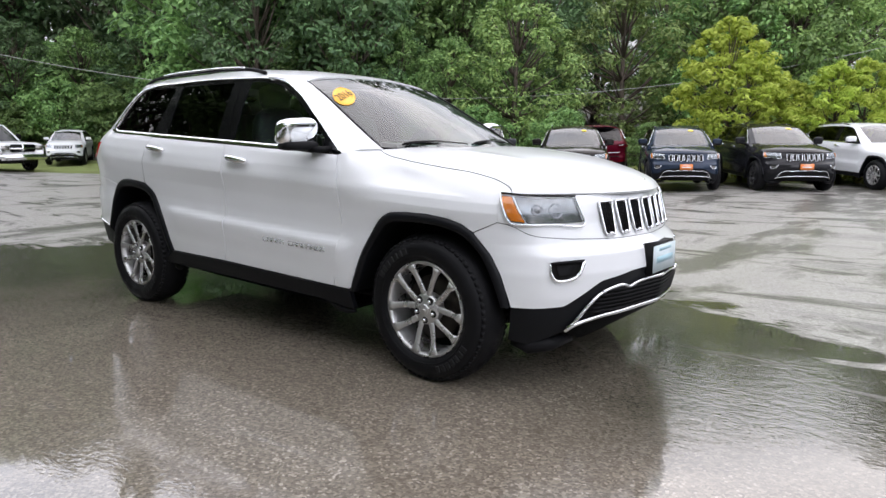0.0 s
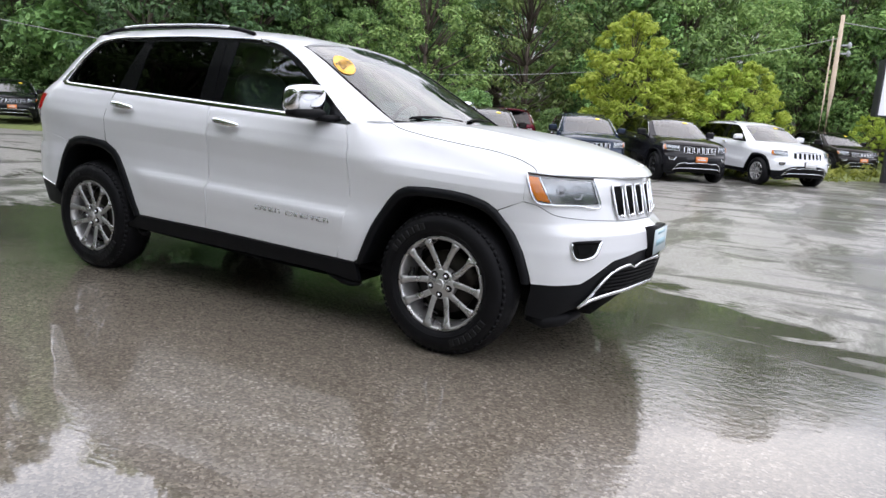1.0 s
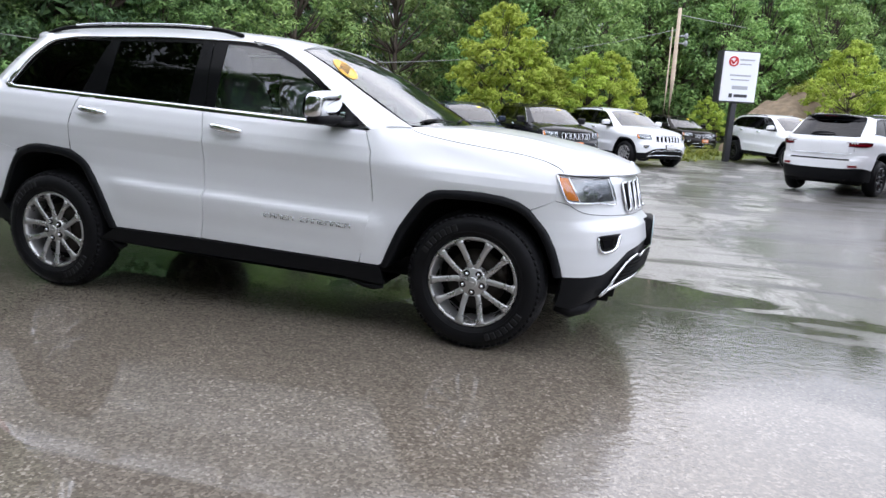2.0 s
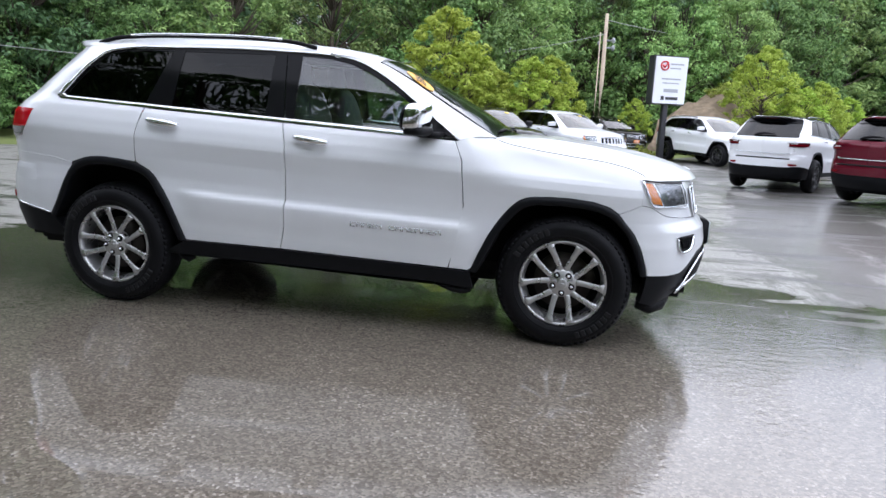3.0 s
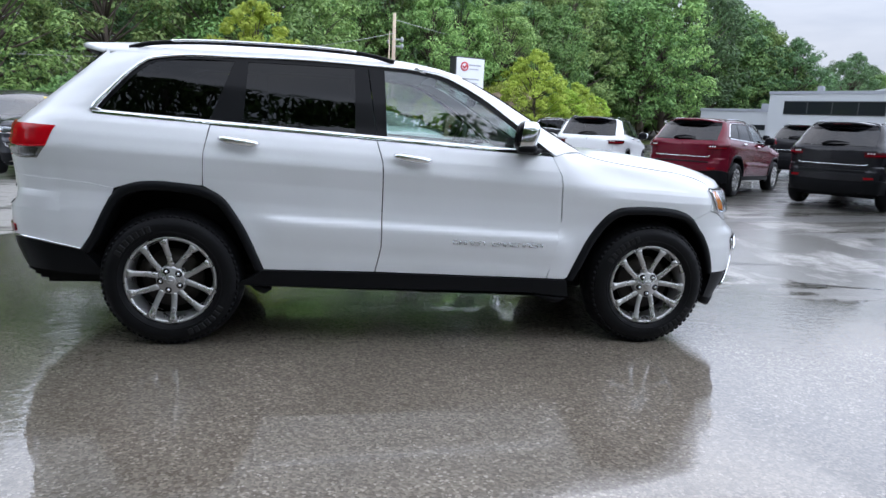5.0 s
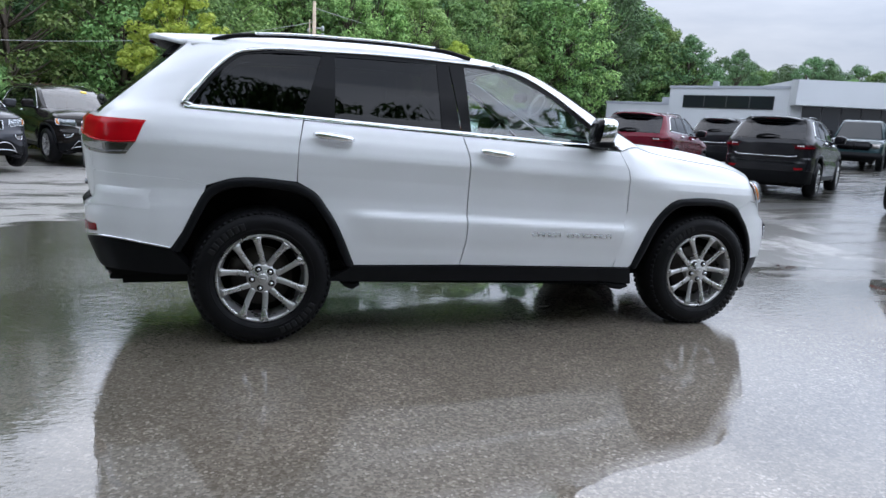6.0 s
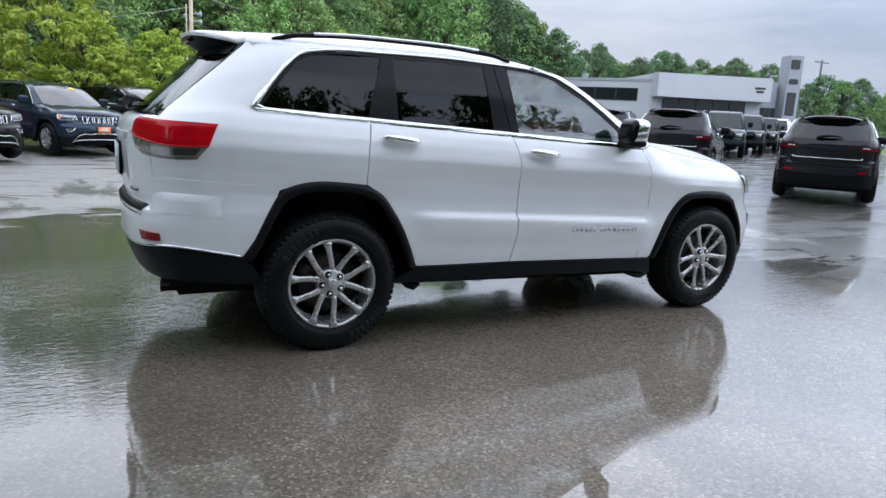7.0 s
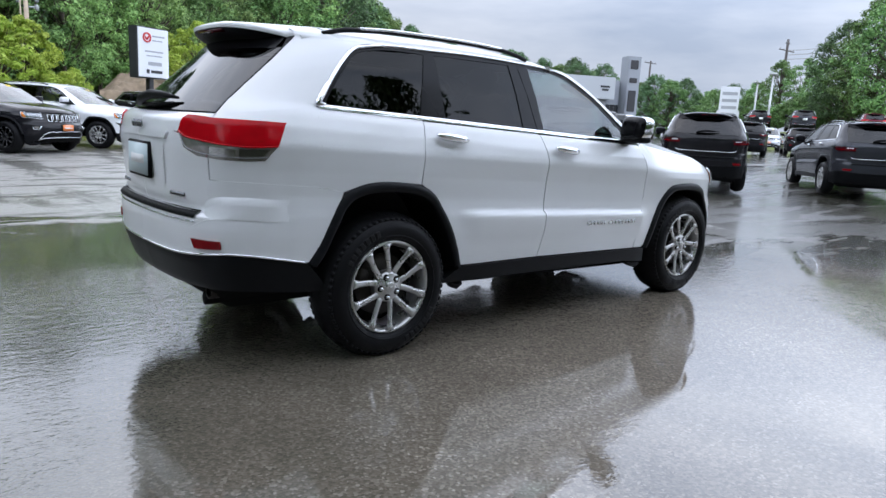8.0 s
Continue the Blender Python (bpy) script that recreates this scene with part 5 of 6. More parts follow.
    l.new(tc.outputs["Object"], rm.inputs["Vector"])
    l.new(mth("ADD", tex(9, 3, 0.6, rm.outputs[0]), mth("MULTIPLY", tex(26, 2, 0.5, rm.outputs[0]), 0.6)), b2.inputs["Height"])
    b3 = n.new("ShaderNodeBump")
    b3.inputs["Distance"].default_value = 0.004
    l.new(rng(film, 0, 1, 0.0, 0.004), b3.inputs["Strength"])
    l.new(grain.outputs["Distance"], b3.inputs["Height"])
    l.new(b2.outputs[0], b3.inputs["Normal"])
    l.new(b3.outputs[0], b.inputs["Coat Normal"])
    return m


ASPHALT = ground_mat()
gx = np.unique(np.r_[np.linspace(-14, 20, 60), -np.geomspace(14, 1500, 22), np.geomspace(20, 1500, 22)])
gy = np.unique(np.r_[np.linspace(-12, 30, 70), -np.geomspace(12, 1500, 22), np.geomspace(30, 1500, 22)])
GX, GY = np.meshgrid(gx, gy, indexing="ij")
ground = tagged(new("ground", mesh("ground", *sheet(np.stack([GX, GY, lot(GX, GY)], -1)), ASPHALT)), "wet dark asphalt of a car park with puddles", "ground", kind="structure")

LITTER = mat("dark_leaf_litter", (0.035, 0.032, 0.020), 0.95, vary=0.5, scale=1.5, bump=0.8, bump_scale=9)
GRASS = mat("weedy_grass", (0.15, 0.185, 0.050), 0.9, vary=0.5, scale=1.2, bump=0.6, bump_scale=12)
BORDER = [(-160, -60), (-70, -8), (-40, 4.5), (-25, 9.0), (-14, 14.0), (-8, 16.6), (-2, 18.0), (3, 20.6), (6, 25.5), (9.5, 31), (15, 39), (24, 50), (36, 61), (52, 73), (80, 95)]
BB = spline(BORDER, 90)
BT = np.gradient(BB, axis=0)
BT /= np.linalg.norm(BT, axis=1, keepdims=True)
BN = np.stack([-BT[:, 1], BT[:, 0]], -1)
DD = np.array([-0.3, 0.3, 1.2, 2.5, 4, 6, 9, 13, 18, 24, 32, 42, 55, 75, 110, 160])


def bank_height(d):
    return np.interp(d, [-0.3, 0.3, 4, 8, 16, 30, 55, 90, 160], [-0.02, 0.04, 0.10, 0.35, 1.2, 2.6, 5, 8, 12])


def bank_point(k, d):
    """A point on the bank: k along its foot (0 to 89), d metres up it."""
    i = int(np.clip(k, 0, 88))
    u = k - i
    p, nn = BB[i] * (1 - u) + BB[i + 1] * u, BN[i] * (1 - u) + BN[i + 1] * u
    q = p + nn * d
    return Vector((float(q[0]), float(q[1]), float(lot(*q) + bank_height(d))))


BG = np.array([[bank_point(min(k, 88.999), d) + Vector((0, 0, 0.25 * noise.noise(Vector((k * 0.7, d * 0.3, 0))) * min(1, max(0, d) / 6))) for d in DD] for k in np.arange(0, 90)])
bank = mesh("bank", *sheet(BG), [GRASS, LITTER])
bank.polygons.foreach_set("material_index", [int(k % (len(DD) - 1) >= 5) for k in range(len(bank.polygons))])
tagged(new("ground", bank), "weedy grass bank rising into a wooded hill", "ground", kind="structure")


def terrace(x, y):
    """Height of the ground where it steps up beyond the far end of the lot."""
    r, a = math.hypot(x, y), math.degrees(math.atan2(y, x))
    return max(float(lot(x, y)), 1.7 * float(ss(51, 56, r) * ss(28, 25, a) * ss(-22, -15, a)))


TG = np.array([[(r_ * math.cos(radians(a_)), r_ * math.sin(radians(a_)), -0.06 + terrace(r_ * math.cos(radians(a_)), r_ * math.sin(radians(a_)))) for r_ in (50.5, 52, 53, 54, 55, 56.5, 60, 70, 90, 120)] for a_ in np.linspace(-24, 29, 60)])
tagged(new("ground", mesh("terrace", *sheet(TG), GRASS)), "grassy step up to a higher row of parked cars", "ground", kind="structure")


# ---- foliage ----
def leaf_mat(name, c0, c1, trans=0.35, spread=0.3):
    m = bpy.data.materials.new(name)
    m.use_nodes = True
    n, l = m.node_tree.nodes, m.node_tree.links
    b = n["Principled BSDF"]
    g = n.new("ShaderNodeNewGeometry")
    oi = n.new("ShaderNodeObjectInfo")
    mx = n.new("ShaderNodeMix")
    mx.data_type = "RGBA"
    mx.inputs[6].default_value, mx.inputs[7].default_value = (*c0, 1), (*c1, 1)
    l.new(g.outputs["Random Per Island"], mx.inputs[0])
    hs = n.new("ShaderNodeHueSaturation")
    r = n.new("ShaderNodeMapRange")
    r.inputs[3].default_value, r.inputs[4].default_value = 1 - spread, 1 + spread
    l.new(oi.outputs["Random"], r.inputs[0])
    l.new(r.outputs[0], hs.inputs["Value"])
    r2 = n.new("ShaderNodeMapRange")
    r2.inputs[3].default_value, r2.inputs[4].default_value = 0.485, 0.515
    l.new(oi.outputs["Random"], r2.inputs[0])
    l.new(r2.outputs[0], hs.inputs["Hue"])
    l.new(mx.outputs[2], hs.inputs["Color"])
    l.new(hs.outputs[0], b.inputs["Base Color"])
    b.inputs["Roughness"].default_value = 0.55
    b.inputs["Specular IOR Level"].default_value = 0.3
    tr = n.new("ShaderNodeBsdfTranslucent")
    l.new(hs.outputs[0], tr.inputs["Color"])
    ms = n.new("ShaderNodeMixShader")
    ms.inputs[0].default_value = trans
    l.new(b.outputs[0], ms.inputs[1])
    l.new(tr.outputs[0], ms.inputs[2])
    l.new(ms.outputs[0], n["Material Output"].inputs["Surface"])
    return m


LEAF_DARK = leaf_mat("dark_green_leaves", (0.040, 0.085, 0.036), (0.150, 0.260, 0.105), 0.24)
LEAF_MID = leaf_mat("green_leaves", (0.065, 0.135, 0.040), (0.250, 0.400, 0.130), 0.27)
LEAF_FRESH = leaf_mat("fresh_green_leaves", (0.105, 0.200, 0.055), (0.360, 0.500, 0.165), 0.30)
LEAF_LIME = leaf_mat("yellow_green_leaves", (0.25, 0.36, 0.040), (0.56, 0.66, 0.13), 0.48, 0.12)
BARK = mat("bark", (0.085, 0.065, 0.05), 0.9, vary=0.4, scale=6, bump=0.8, bump_scale=18)


def leaves(rng_, centres, radii, per, size, squash=0.58, droop=0.1):
    """Leaf blades scattered over clumps: rhombs of four corners, folded a little."""
    C, Rr = np.repeat(centres, per, axis=0), np.repeat(radii, per)
    d = rng_.normal(size=C.shape)
    d /= np.linalg.norm(d, axis=1, keepdims=True)
    rad = Rr * (0.66 + 0.42 * rng_.random(len(C)) ** 0.7)
    P = C + d * rad[:, None] * (1, 1, squash)
    nrm = d * 0.9 + rng_.normal(size=C.shape) * 0.30 + (0, 0, 0.65)
    nrm /= np.linalg.norm(nrm, axis=1, keepdims=True)
    a = np.cross(nrm, rng_.normal(size=C.shape))
    a /= np.linalg.norm(a, axis=1, keepdims=True)
    b = np.cross(nrm, a)
    L = size * (0.6 + 0.8 * rng_.random(len(C)))[:, None]
    a[:, 2] -= droop
    q = np.stack([P - a * L, P + b * L * 0.42 + nrm * L * 0.12, P + a * L, P - b * L * 0.42 + nrm * L * 0.12], 1).reshape(-1, 3)
    F = np.arange(len(q)).reshape(-1, 4)
    return q, F


def fast_mesh(name, V, F, material):
    me = bpy.data.meshes.new(name)
    me.vertices.add(len(V))
    me.vertices.foreach_set("co", np.asarray(V, np.float32).ravel())
    me.loops.add(F.size)
    me.loops.foreach_set("vertex_index", F.astype(np.int32).ravel())
    me.polygons.add(len(F))
    me.polygons.foreach_set("loop_start", np.arange(0, F.size, F.shape[1], dtype=np.int32))
    me.materials.append(material)
    me.update(calc_edges=True)
    return me


def tree(seed, height, spread, material, label, trunk=0.22, base=0.25, clumps=46, per=150, size=0.17, shape=1.0, tuft=1.0, kind="tree"):
    """A broad-leaved tree: tapered trunk, limbs, and a crown of leafy clumps."""
    rg = np.random.default_rng(seed)
    e = bpy.data.objects.new(kind, None)
    scene.collection.objects.link(e)
    tagged(e, label, kind)
    top = height * 0.9
    lean = rg.normal(size=2) * 0.035 * height
    tp = [(lean[0] * u * u + 0.08 * math.sin(5 * u + seed), lean[1] * u * u + 0.08 * math.cos(4 * u + seed), top * u) for u in np.linspace(0, 1, 9)]
    bits = [tube(tp, [trunk * (1.35 if u == 0 else 1) * (1 - 0.88 * u) for u in np.linspace(0, 1, 9)], 8)]
    cs, rs = [], []
    for k in range(clumps):
        u = base + (1 - base) * (k + rg.random()) / clumps
        prof = (math.sin(math.pi * min(1, max(0.03, (u - base * 0.7) / (1.02 - base * 0.7))) ** 0.8) ** 0.7) * shape
        a = k * 2.4 + rg.normal() * 0.5
        rr = spread * prof * (0.35 + 0.65 * rg.random() ** 0.5)
        i = min(7, int(u * 0.9 * 8))
        root = np.array(tp[i])
        c = np.array((root[0] + rr * math.cos(a), root[1] + rr * math.sin(a), height * u + rg.normal() * 0.02 * height))
        cs.append(c)
        rs.append(tuft * spread * (0.20 + 0.16 * rg.random()) * (0.75 + 0.35 * prof))
        if k % 2 == 0:
            m1 = root * 0.5 + c * 0.5 - (0, 0, 0.04 * height)
            bits.append(tube([root - (0, 0, 0.05 * height), m1, c], [trunk * 0.34, trunk * 0.2, trunk * 0.06], 5))
    t = part("trunk", join(*bits), BARK, e)
    V, F = leaves(rg, np.array(cs), np.array(rs), per, size)
    c = new("crown", fast_mesh("crown", V, F, material))
    c.parent = e
    return e


# ---- the white vehicle in the middle of the lot ----
hero, WS, WSV = suv("sport_utility_vehicle", PAINT_WHITE, True, front_card=PLATE)
tagged(hero, "white sport utility vehicle with silver alloy wheels on wet asphalt", "car")

# the round price sticker inside the windscreen, and its year
def on_glass(p, q, lift):
    """A point of the windscreen: p across and q up in metres from the sticker's middle, lift above the glass."""
    p = p + 0.45 * q
    k, v = 6.9 - q / 0.0397, -0.8 + p / 0.619
    i, j = int(np.clip(k, 0, len(WS) - 2)), np.clip((v + 1) / 2 * (len(WSV) - 1), 0, len(WSV) - 2)
    j0, u, w = int(j), k - int(np.clip(k, 0, len(WS) - 2)), j - int(j)
    a, b, c, d = WS[i, j0], WS[i, j0 + 1], WS[i + 1, j0], WS[i + 1, j0 + 1]
    n_ = np.cross(b - a, a - c)
    return (1 - u) * ((1 - w) * a + w * b) + u * ((1 - w) * c + w * d) + lift * n_ / np.linalg.norm(n_)


def round_card(rx, ry, lift, rings=4, n_=40):
    V_ = [on_glass(0, 0, lift)] + [on_glass(rx * r_ / rings * math.cos(2 * math.pi * k / n_), ry * r_ / rings * math.sin(2 * math.pi * k / n_), lift) for r_ in range(1, rings + 1) for k in range(n_)]
    F_ = [(0, 1 + k, 1 + (k + 1) % n_) for k in range(n_)]
    F_ += [(1 + r_ * n_ + k, 1 + (r_ + 1) * n_ + k, 1 + (r_ + 1) * n_ + (k + 1) % n_, 1 + r_ * n_ + (k + 1) % n_) for r_ in range(rings - 1) for k in range(n_)]
    return V_, F_


stk = tagged(new("price_sticker", mesh("price_sticker", *round_card(0.088, 0.118, 0.004), STICKER)), "round orange year sticker on the windscreen", "sticker")
part("sticker_ring", tube([on_glass(0.074 * math.cos(2 * math.pi * k / 40), 0.100 * math.sin(2 * math.pi * k / 40), 0.005) for k in range(41)], 0.0020, 4), STICKER_YELLOW, stk)
fnt = bpy.data.curves.new("year", "FONT")
fnt.body, fnt.size, fnt.align_x, fnt.align_y, fnt.extrude = "2016", 0.088, "CENTER", "CENTER", 0.0004
fob = new("year", fnt)
bpy.context.view_layer.update()
ym = bpy.data.meshes.new_from_object(fob.evaluated_get(bpy.context.evaluated_depsgraph_get()))
bpy.data.objects.remove(fob)
ym.materials.append(INK)
ca, sa = math.cos(radians(30)), math.sin(radians(30))
for v_ in ym.vertices:
    x_, y_ = v_.co.x * 0.82, v_.co.y * 1.35
    v_.co = on_glass(x_ * ca - y_ * sa, x_ * sa + y_ * ca, 0.007 + v_.co.z)
yob = new("year_mark", ym)
yob.parent = stk

# ---- other parked vehicles ----
other, _, _ = suv("sport_utility_vehicle", PAINT_WHITE, False, front_card=ORANGE, window_card=STICKER_YELLOW)
small, _, _ = suv("sport_utility_vehicle", PAINT_WHITE, False, compact=True, roof_paint=PAINT_BLACK)


def repaint(car, body, alloy=None, roof=None, card=None):
    """Give a copied vehicle its own paint and wheels; the meshes stay shared."""
    for o in car.children_recursive:
        if o.type != "MESH" or not o.material_slots:
            continue
        m = o.data.materials[0]
        w = body if m is PAINT_WHITE else (roof or body) if m is PAINT_BLACK else alloy if (alloy and m is ALLOY) else card if (card and m is ORANGE) else None
        if w:
            o.material_slots[0].link = "OBJECT"
            o.material_slots[0].material = w


def park(src, x, y, heading, label, body, scale=(1, 1, 1), alloy=None, roof=None, card=None, category="car"):
    m = pose(x, y, terrace(x, y), 0, 0, heading)
    c = copy_thing(src, m)
    c.scale = scale
    repaint(c, body, alloy, roof, card)
    tagged(c, label, category, group="vehicles parked round the lot")
    return c


GC, CH, CO = (1, 1, 0.935), (0.955, 0.955, 0.905), (0.905, 0.935, 0.885)
park(other, -1.0, 16.2, -56.5, "black sport utility vehicle with an orange front card", PAINT_BLACK, GC, ALLOY_BLACK)
park(other, 1.15, 17.75, -50, "white sport utility vehicle with silver wheels on the lot's edge", PAINT_WHITE, GC, None, None, WHITE_CARD)
park(other, -3.0, 14.9, -64, "slate blue sport utility vehicle with an orange front card", PAINT_BLUE, CH)
park(other, -6.75, 11.0, -61, "dark grey sport utility vehicle with a white front card", PAINT_GREY, CH, None, None, WHITE_CARD)
park(other, -5.1, 13.0, -61, "brown-black sport utility vehicle with an orange front card", PAINT_BROWN, CH)
park(other, 6.3, 21.2, -62.5, "white sport utility vehicle with black wheels beside the sign", PAINT_WHITE, GC, ALLOY_BLACK, None, WHITE_CARD)
park(small, 6.5, 12.3, 57, "white compact sport utility vehicle with a black roof", PAINT_WHITE, CO, ALLOY_BLACK, PAINT_BLACK)
park(small, 8.1, 9.5, 40, "dark red compact sport utility vehicle seen from behind", PAINT_RED, CO)
park(small, 10.0, 7.4, 36, "black compact sport utility vehicle on wet asphalt", PAINT_BLACK, CO)
park(small, 11.0, 4.4, 32, "black compact sport utility vehicle reflected in wet asphalt", PAINT_BLACK, CO)
park(small, 13.7, 2.3, 36, "dark grey compact sport utility vehicle on wet asphalt", PAINT_GREY, CO)
park(small, -6.7, 17.4, 121, "dark red sport utility vehicle half hidden behind the row", PAINT_RED, GC)
park(other, -25.9, 12.2, -30, "black sport utility vehicle parked by the trees", PAINT_BLACK, GC)
park(small, -32.2, 11.95, -32, "small white sport utility vehicle on the grass", PAINT_WHITE, (0.87, 0.95, 0.95))
park(other, 3.0, 28.0, -60, "dark brown sport utility vehicle behind the weeds", PAINT_BROWN, CH)
park(other, 7.0, 27.5, -60, "black sport utility vehicle behind the sign", PAINT_BLACK, CH)
park(other, 9.6, 22.8, -60, "black sport utility vehicle behind the white ones", PAINT_BLACK, CH)
park(small, 12.6, 16.2, 50, "dark grey compact sport utility vehicle in the second row", PAINT_GREY, CO)
park(small, 14.4, 14.6, 38, "black compact sport utility vehicle in the second row", PAINT_BLACK, CO)
park(other, 46.0, 19.0, 207, "silver sport utility vehicle near the road", PAINT_SILVER, CH)
park(small, 38.5, 13.7, 28, "black compact sport utility vehicle further down the lane", PAINT_BLACK, CO)
park(small, 31.2, 13.2, 26, "black compact sport utility vehicle in the far row", PAINT_BLACK, GC)
park(other, 53.6, 20.1, 30, "dark grey sport utility vehicle on the raised ground", PAINT_GREY, GC)
park(other, 53.3, 15.2, 30, "dark red sport utility vehicle on the raised ground", PAINT_RED, CH)
park(other, 54.4, 24.0, 34, "black sport utility vehicle on the raised ground", PAINT_BLACK, CH)
for src in (other, small):
    for o in [*src.children_recursive, src]:
        bpy.data.objects.remove(o)


def pickup(label, body, x, y, heading, size=1.0):
    """A crew-cab pickup truck, nose along +x."""
    e = bpy.data.objects.new("pickup_truck", None)
    scene.collection.objects.link(e)
    e.matrix_basis = pose(x, y, float(lot(x, y)), 0, 0, heading)
    e.scale = (size, size, size)
    tagged(e, label, "truck", group="vehicles parked round the lot")

    def loft(secs, n=14):
        """A body of rounded cross-sections: (x, half width, bottom, top)."""
        G_ = []
        for sx, w_, z0, z1 in secs:
            row = []
            for k in range(n * 2):
                a = 2 * math.pi * (k + 0.5) / (n * 2)
                f = lambda v: math.copysign(abs(v) ** 0.28, v)
                row.append((sx, w_ * f(math.cos(a)), (z0 + z1) / 2 + (z1 - z0) / 2 * f(math.sin(a))))
            G_.append(row + [row[0]])
        V_, F_ = sheet(np.array(G_)[::-1])
        m_ = n * 2 + 1
        return V_, F_ + [tuple(range(m_ - 1))[::-1], tuple(len(V_) - m_ + k for k in range(m_ - 1))]
    part("cab", loft([(-1.15, 0.80, 1.15, 1.20), (-1.10, 0.90, 0.55, 1.22), (1.0, 0.96, 0.55, 1.25), (1.15, 0.97, 0.55, 1.24), (2.5, 0.96, 0.55, 1.18), (2.78, 0.92, 0.55, 1.12), (2.86, 0.85, 0.60, 1.05)]), body, e)
    part("roof", loft([(-1.02, 0.62, 1.84, 1.88), (-0.96, 0.67, 1.82, 1.92), (-0.4, 0.69, 1.83, 1.955), (0.3, 0.68, 1.83, 1.945), (0.60, 0.66, 1.83, 1.90), (0.66, 0.60, 1.83, 1.86)]), body, e)

    def pane(c0, c1, c2, c3, bow):
        """A bowed pane between four corners, two below and two above."""
        G_ = np.zeros((7, 4, 3))
        for i in range(7):
            for j in range(4):
                u_, v_ = i / 6, j / 3
                G_[i, j] = (1 - v_) * ((1 - u_) * np.array(c0) + u_ * np.array(c1)) + v_ * ((1 - u_) * np.array(c2) + u_ * np.array(c3)) + 4 * u_ * (1 - u_) * np.array(bow)
        return sheet(G_, 0.01)
    part("windscreen", pane((1.40, -0.78, 1.235), (1.40, 0.78, 1.235), (0.66, -0.63, 1.86), (0.66, 0.63, 1.86), (0.09, 0, 0)), SHADED_GLASS, e)
    part("rear_window", pane((-1.08, 0.76, 1.235), (-1.08, -0.76, 1.235), (-1.0, 0.62, 1.86), (-1.0, -0.62, 1.86), (-0.03, 0, 0)), SHADED_GLASS, e)
    for sg in (-1, 1):
        part("side_window", pane((-1.06, sg * 0.845, 1.235), (1.36, sg * 0.835, 1.235), (-0.98, sg * 0.66, 1.86), (0.64, sg * 0.65, 1.86), (0, sg * 0.015, 0)), SHADED_GLASS, e)
        for px0, px1, pr in ((1.38, 0.64, 0.035), (0.12, 0.02, 0.04), (-1.07, -0.98, 0.06)):
            part("pillar", tube([(px0, sg * 0.835, 1.22), ((px0 + px1) / 2, sg * 0.752, 1.55), (px1, sg * 0.655, 1.87)], pr, 6), body, e)
        part("headlamp", box(2.74, 2.87, sg * 0.70 - 0.16, sg * 0.70 + 0.16, 0.84, 1.06, 0.03), LAMP_CLEAR, e)
        part("door_mirror", ellipsoid((0.95, sg * 1.08, 1.40), (0.05, 0.11, 0.12), 12, 8, 3.5), PLASTIC, e)
    part("truck_bed", join(box(-2.95, -1.18, -0.96, -0.86, 0.55, 1.28, 0.04), box(-2.95, -1.18, 0.86, 0.96, 0.55, 1.28, 0.04), box(-2.98, -2.86, -0.96, 0.96, 0.55, 1.28, 0.04), box(-2.95, -1.18, -0.9, 0.9, 0.55, 0.70, 0.02)), body, e)
    part("grille", box(2.80, 2.90, -0.52, 0.52, 0.78, 1.10, 0.04), PLASTIC_GLOSS, e)
    part("grille_bar", join(box(2.88, 2.92, -0.54, 0.54, 0.90, 0.96, 0.01), box(2.88, 2.92, -0.05, 0.05, 0.78, 1.10, 0.01)), CHROME if body is PAINT_WHITE else PLASTIC_GLOSS, e)
    part("front_bumper", box(2.78, 3.0, -0.95, 0.95, 0.48, 0.70, 0.05), CHROME if body is PAINT_WHITE else PLASTIC, e)
    part("rear_bumper", box(-3.12, -2.96, -0.9, 0.9, 0.50, 0.68, 0.05), CHROME if body is PAINT_WHITE else PLASTIC, e)
    part("chassis", box(-2.9, 2.7, -0.62, 0.62, 0.34, 0.58, 0.03), DARK, e)
    for wx in (1.85, -1.85):
        for sg in (-1, 1):
            part("wheel_arch", ellipsoid((wx, sg * 0.93, 0.52), (0.50, 0.045, 0.44), 20, 10, 3), DARK, e)
            wheel(e, sg, wx, sg * 0.96, False, ALLOY)
    return e


pickup("white pickup truck with a chrome grille by the trees", PAINT_WHITE, -29.6, 7.2, 12)
pickup("dark teal pickup truck facing the lot", PAINT_GREEN, 21.6, 16.0, 218, 0.93)
pickup("black pickup truck in the row before the dealership", PAINT_BLACK, 26.0, 18.4, 216, 0.93)
pickup("white pickup truck in front of the dealership", PAINT_WHITE, 34.6, 23.2, 212, 0.95)
pickup("black pickup truck among the far row of trucks", PAINT_BLACK, 30.3, 20.8, 214, 0.93)

# ---- trees ----
T_DARK = tree(1, 10.5, 3.6, LEAF_DARK, "tall dark green broad-leaved tree on the hillside", 0.26, 0.10, 130, 105, 0.125, 1.0, 0.66)
T_MID = tree(2, 9.0, 3.2, LEAF_MID, "green broad-leaved tree on the hillside", 0.2, 0.08, 120, 105, 0.112, 1.0, 0.66)
T_TALL = tree(3, 12.5, 3.8, LEAF_DARK, "tall dark green tree with a broad crown", 0.3, 0.12, 135, 105, 0.138, 1.0, 0.66)
T_POOR = tree(6, 9.5, 2.6, LEAF_MID, "slender green tree with an open crown", 0.16, 0.12, 80, 105, 0.112, 1.0, 0.72)
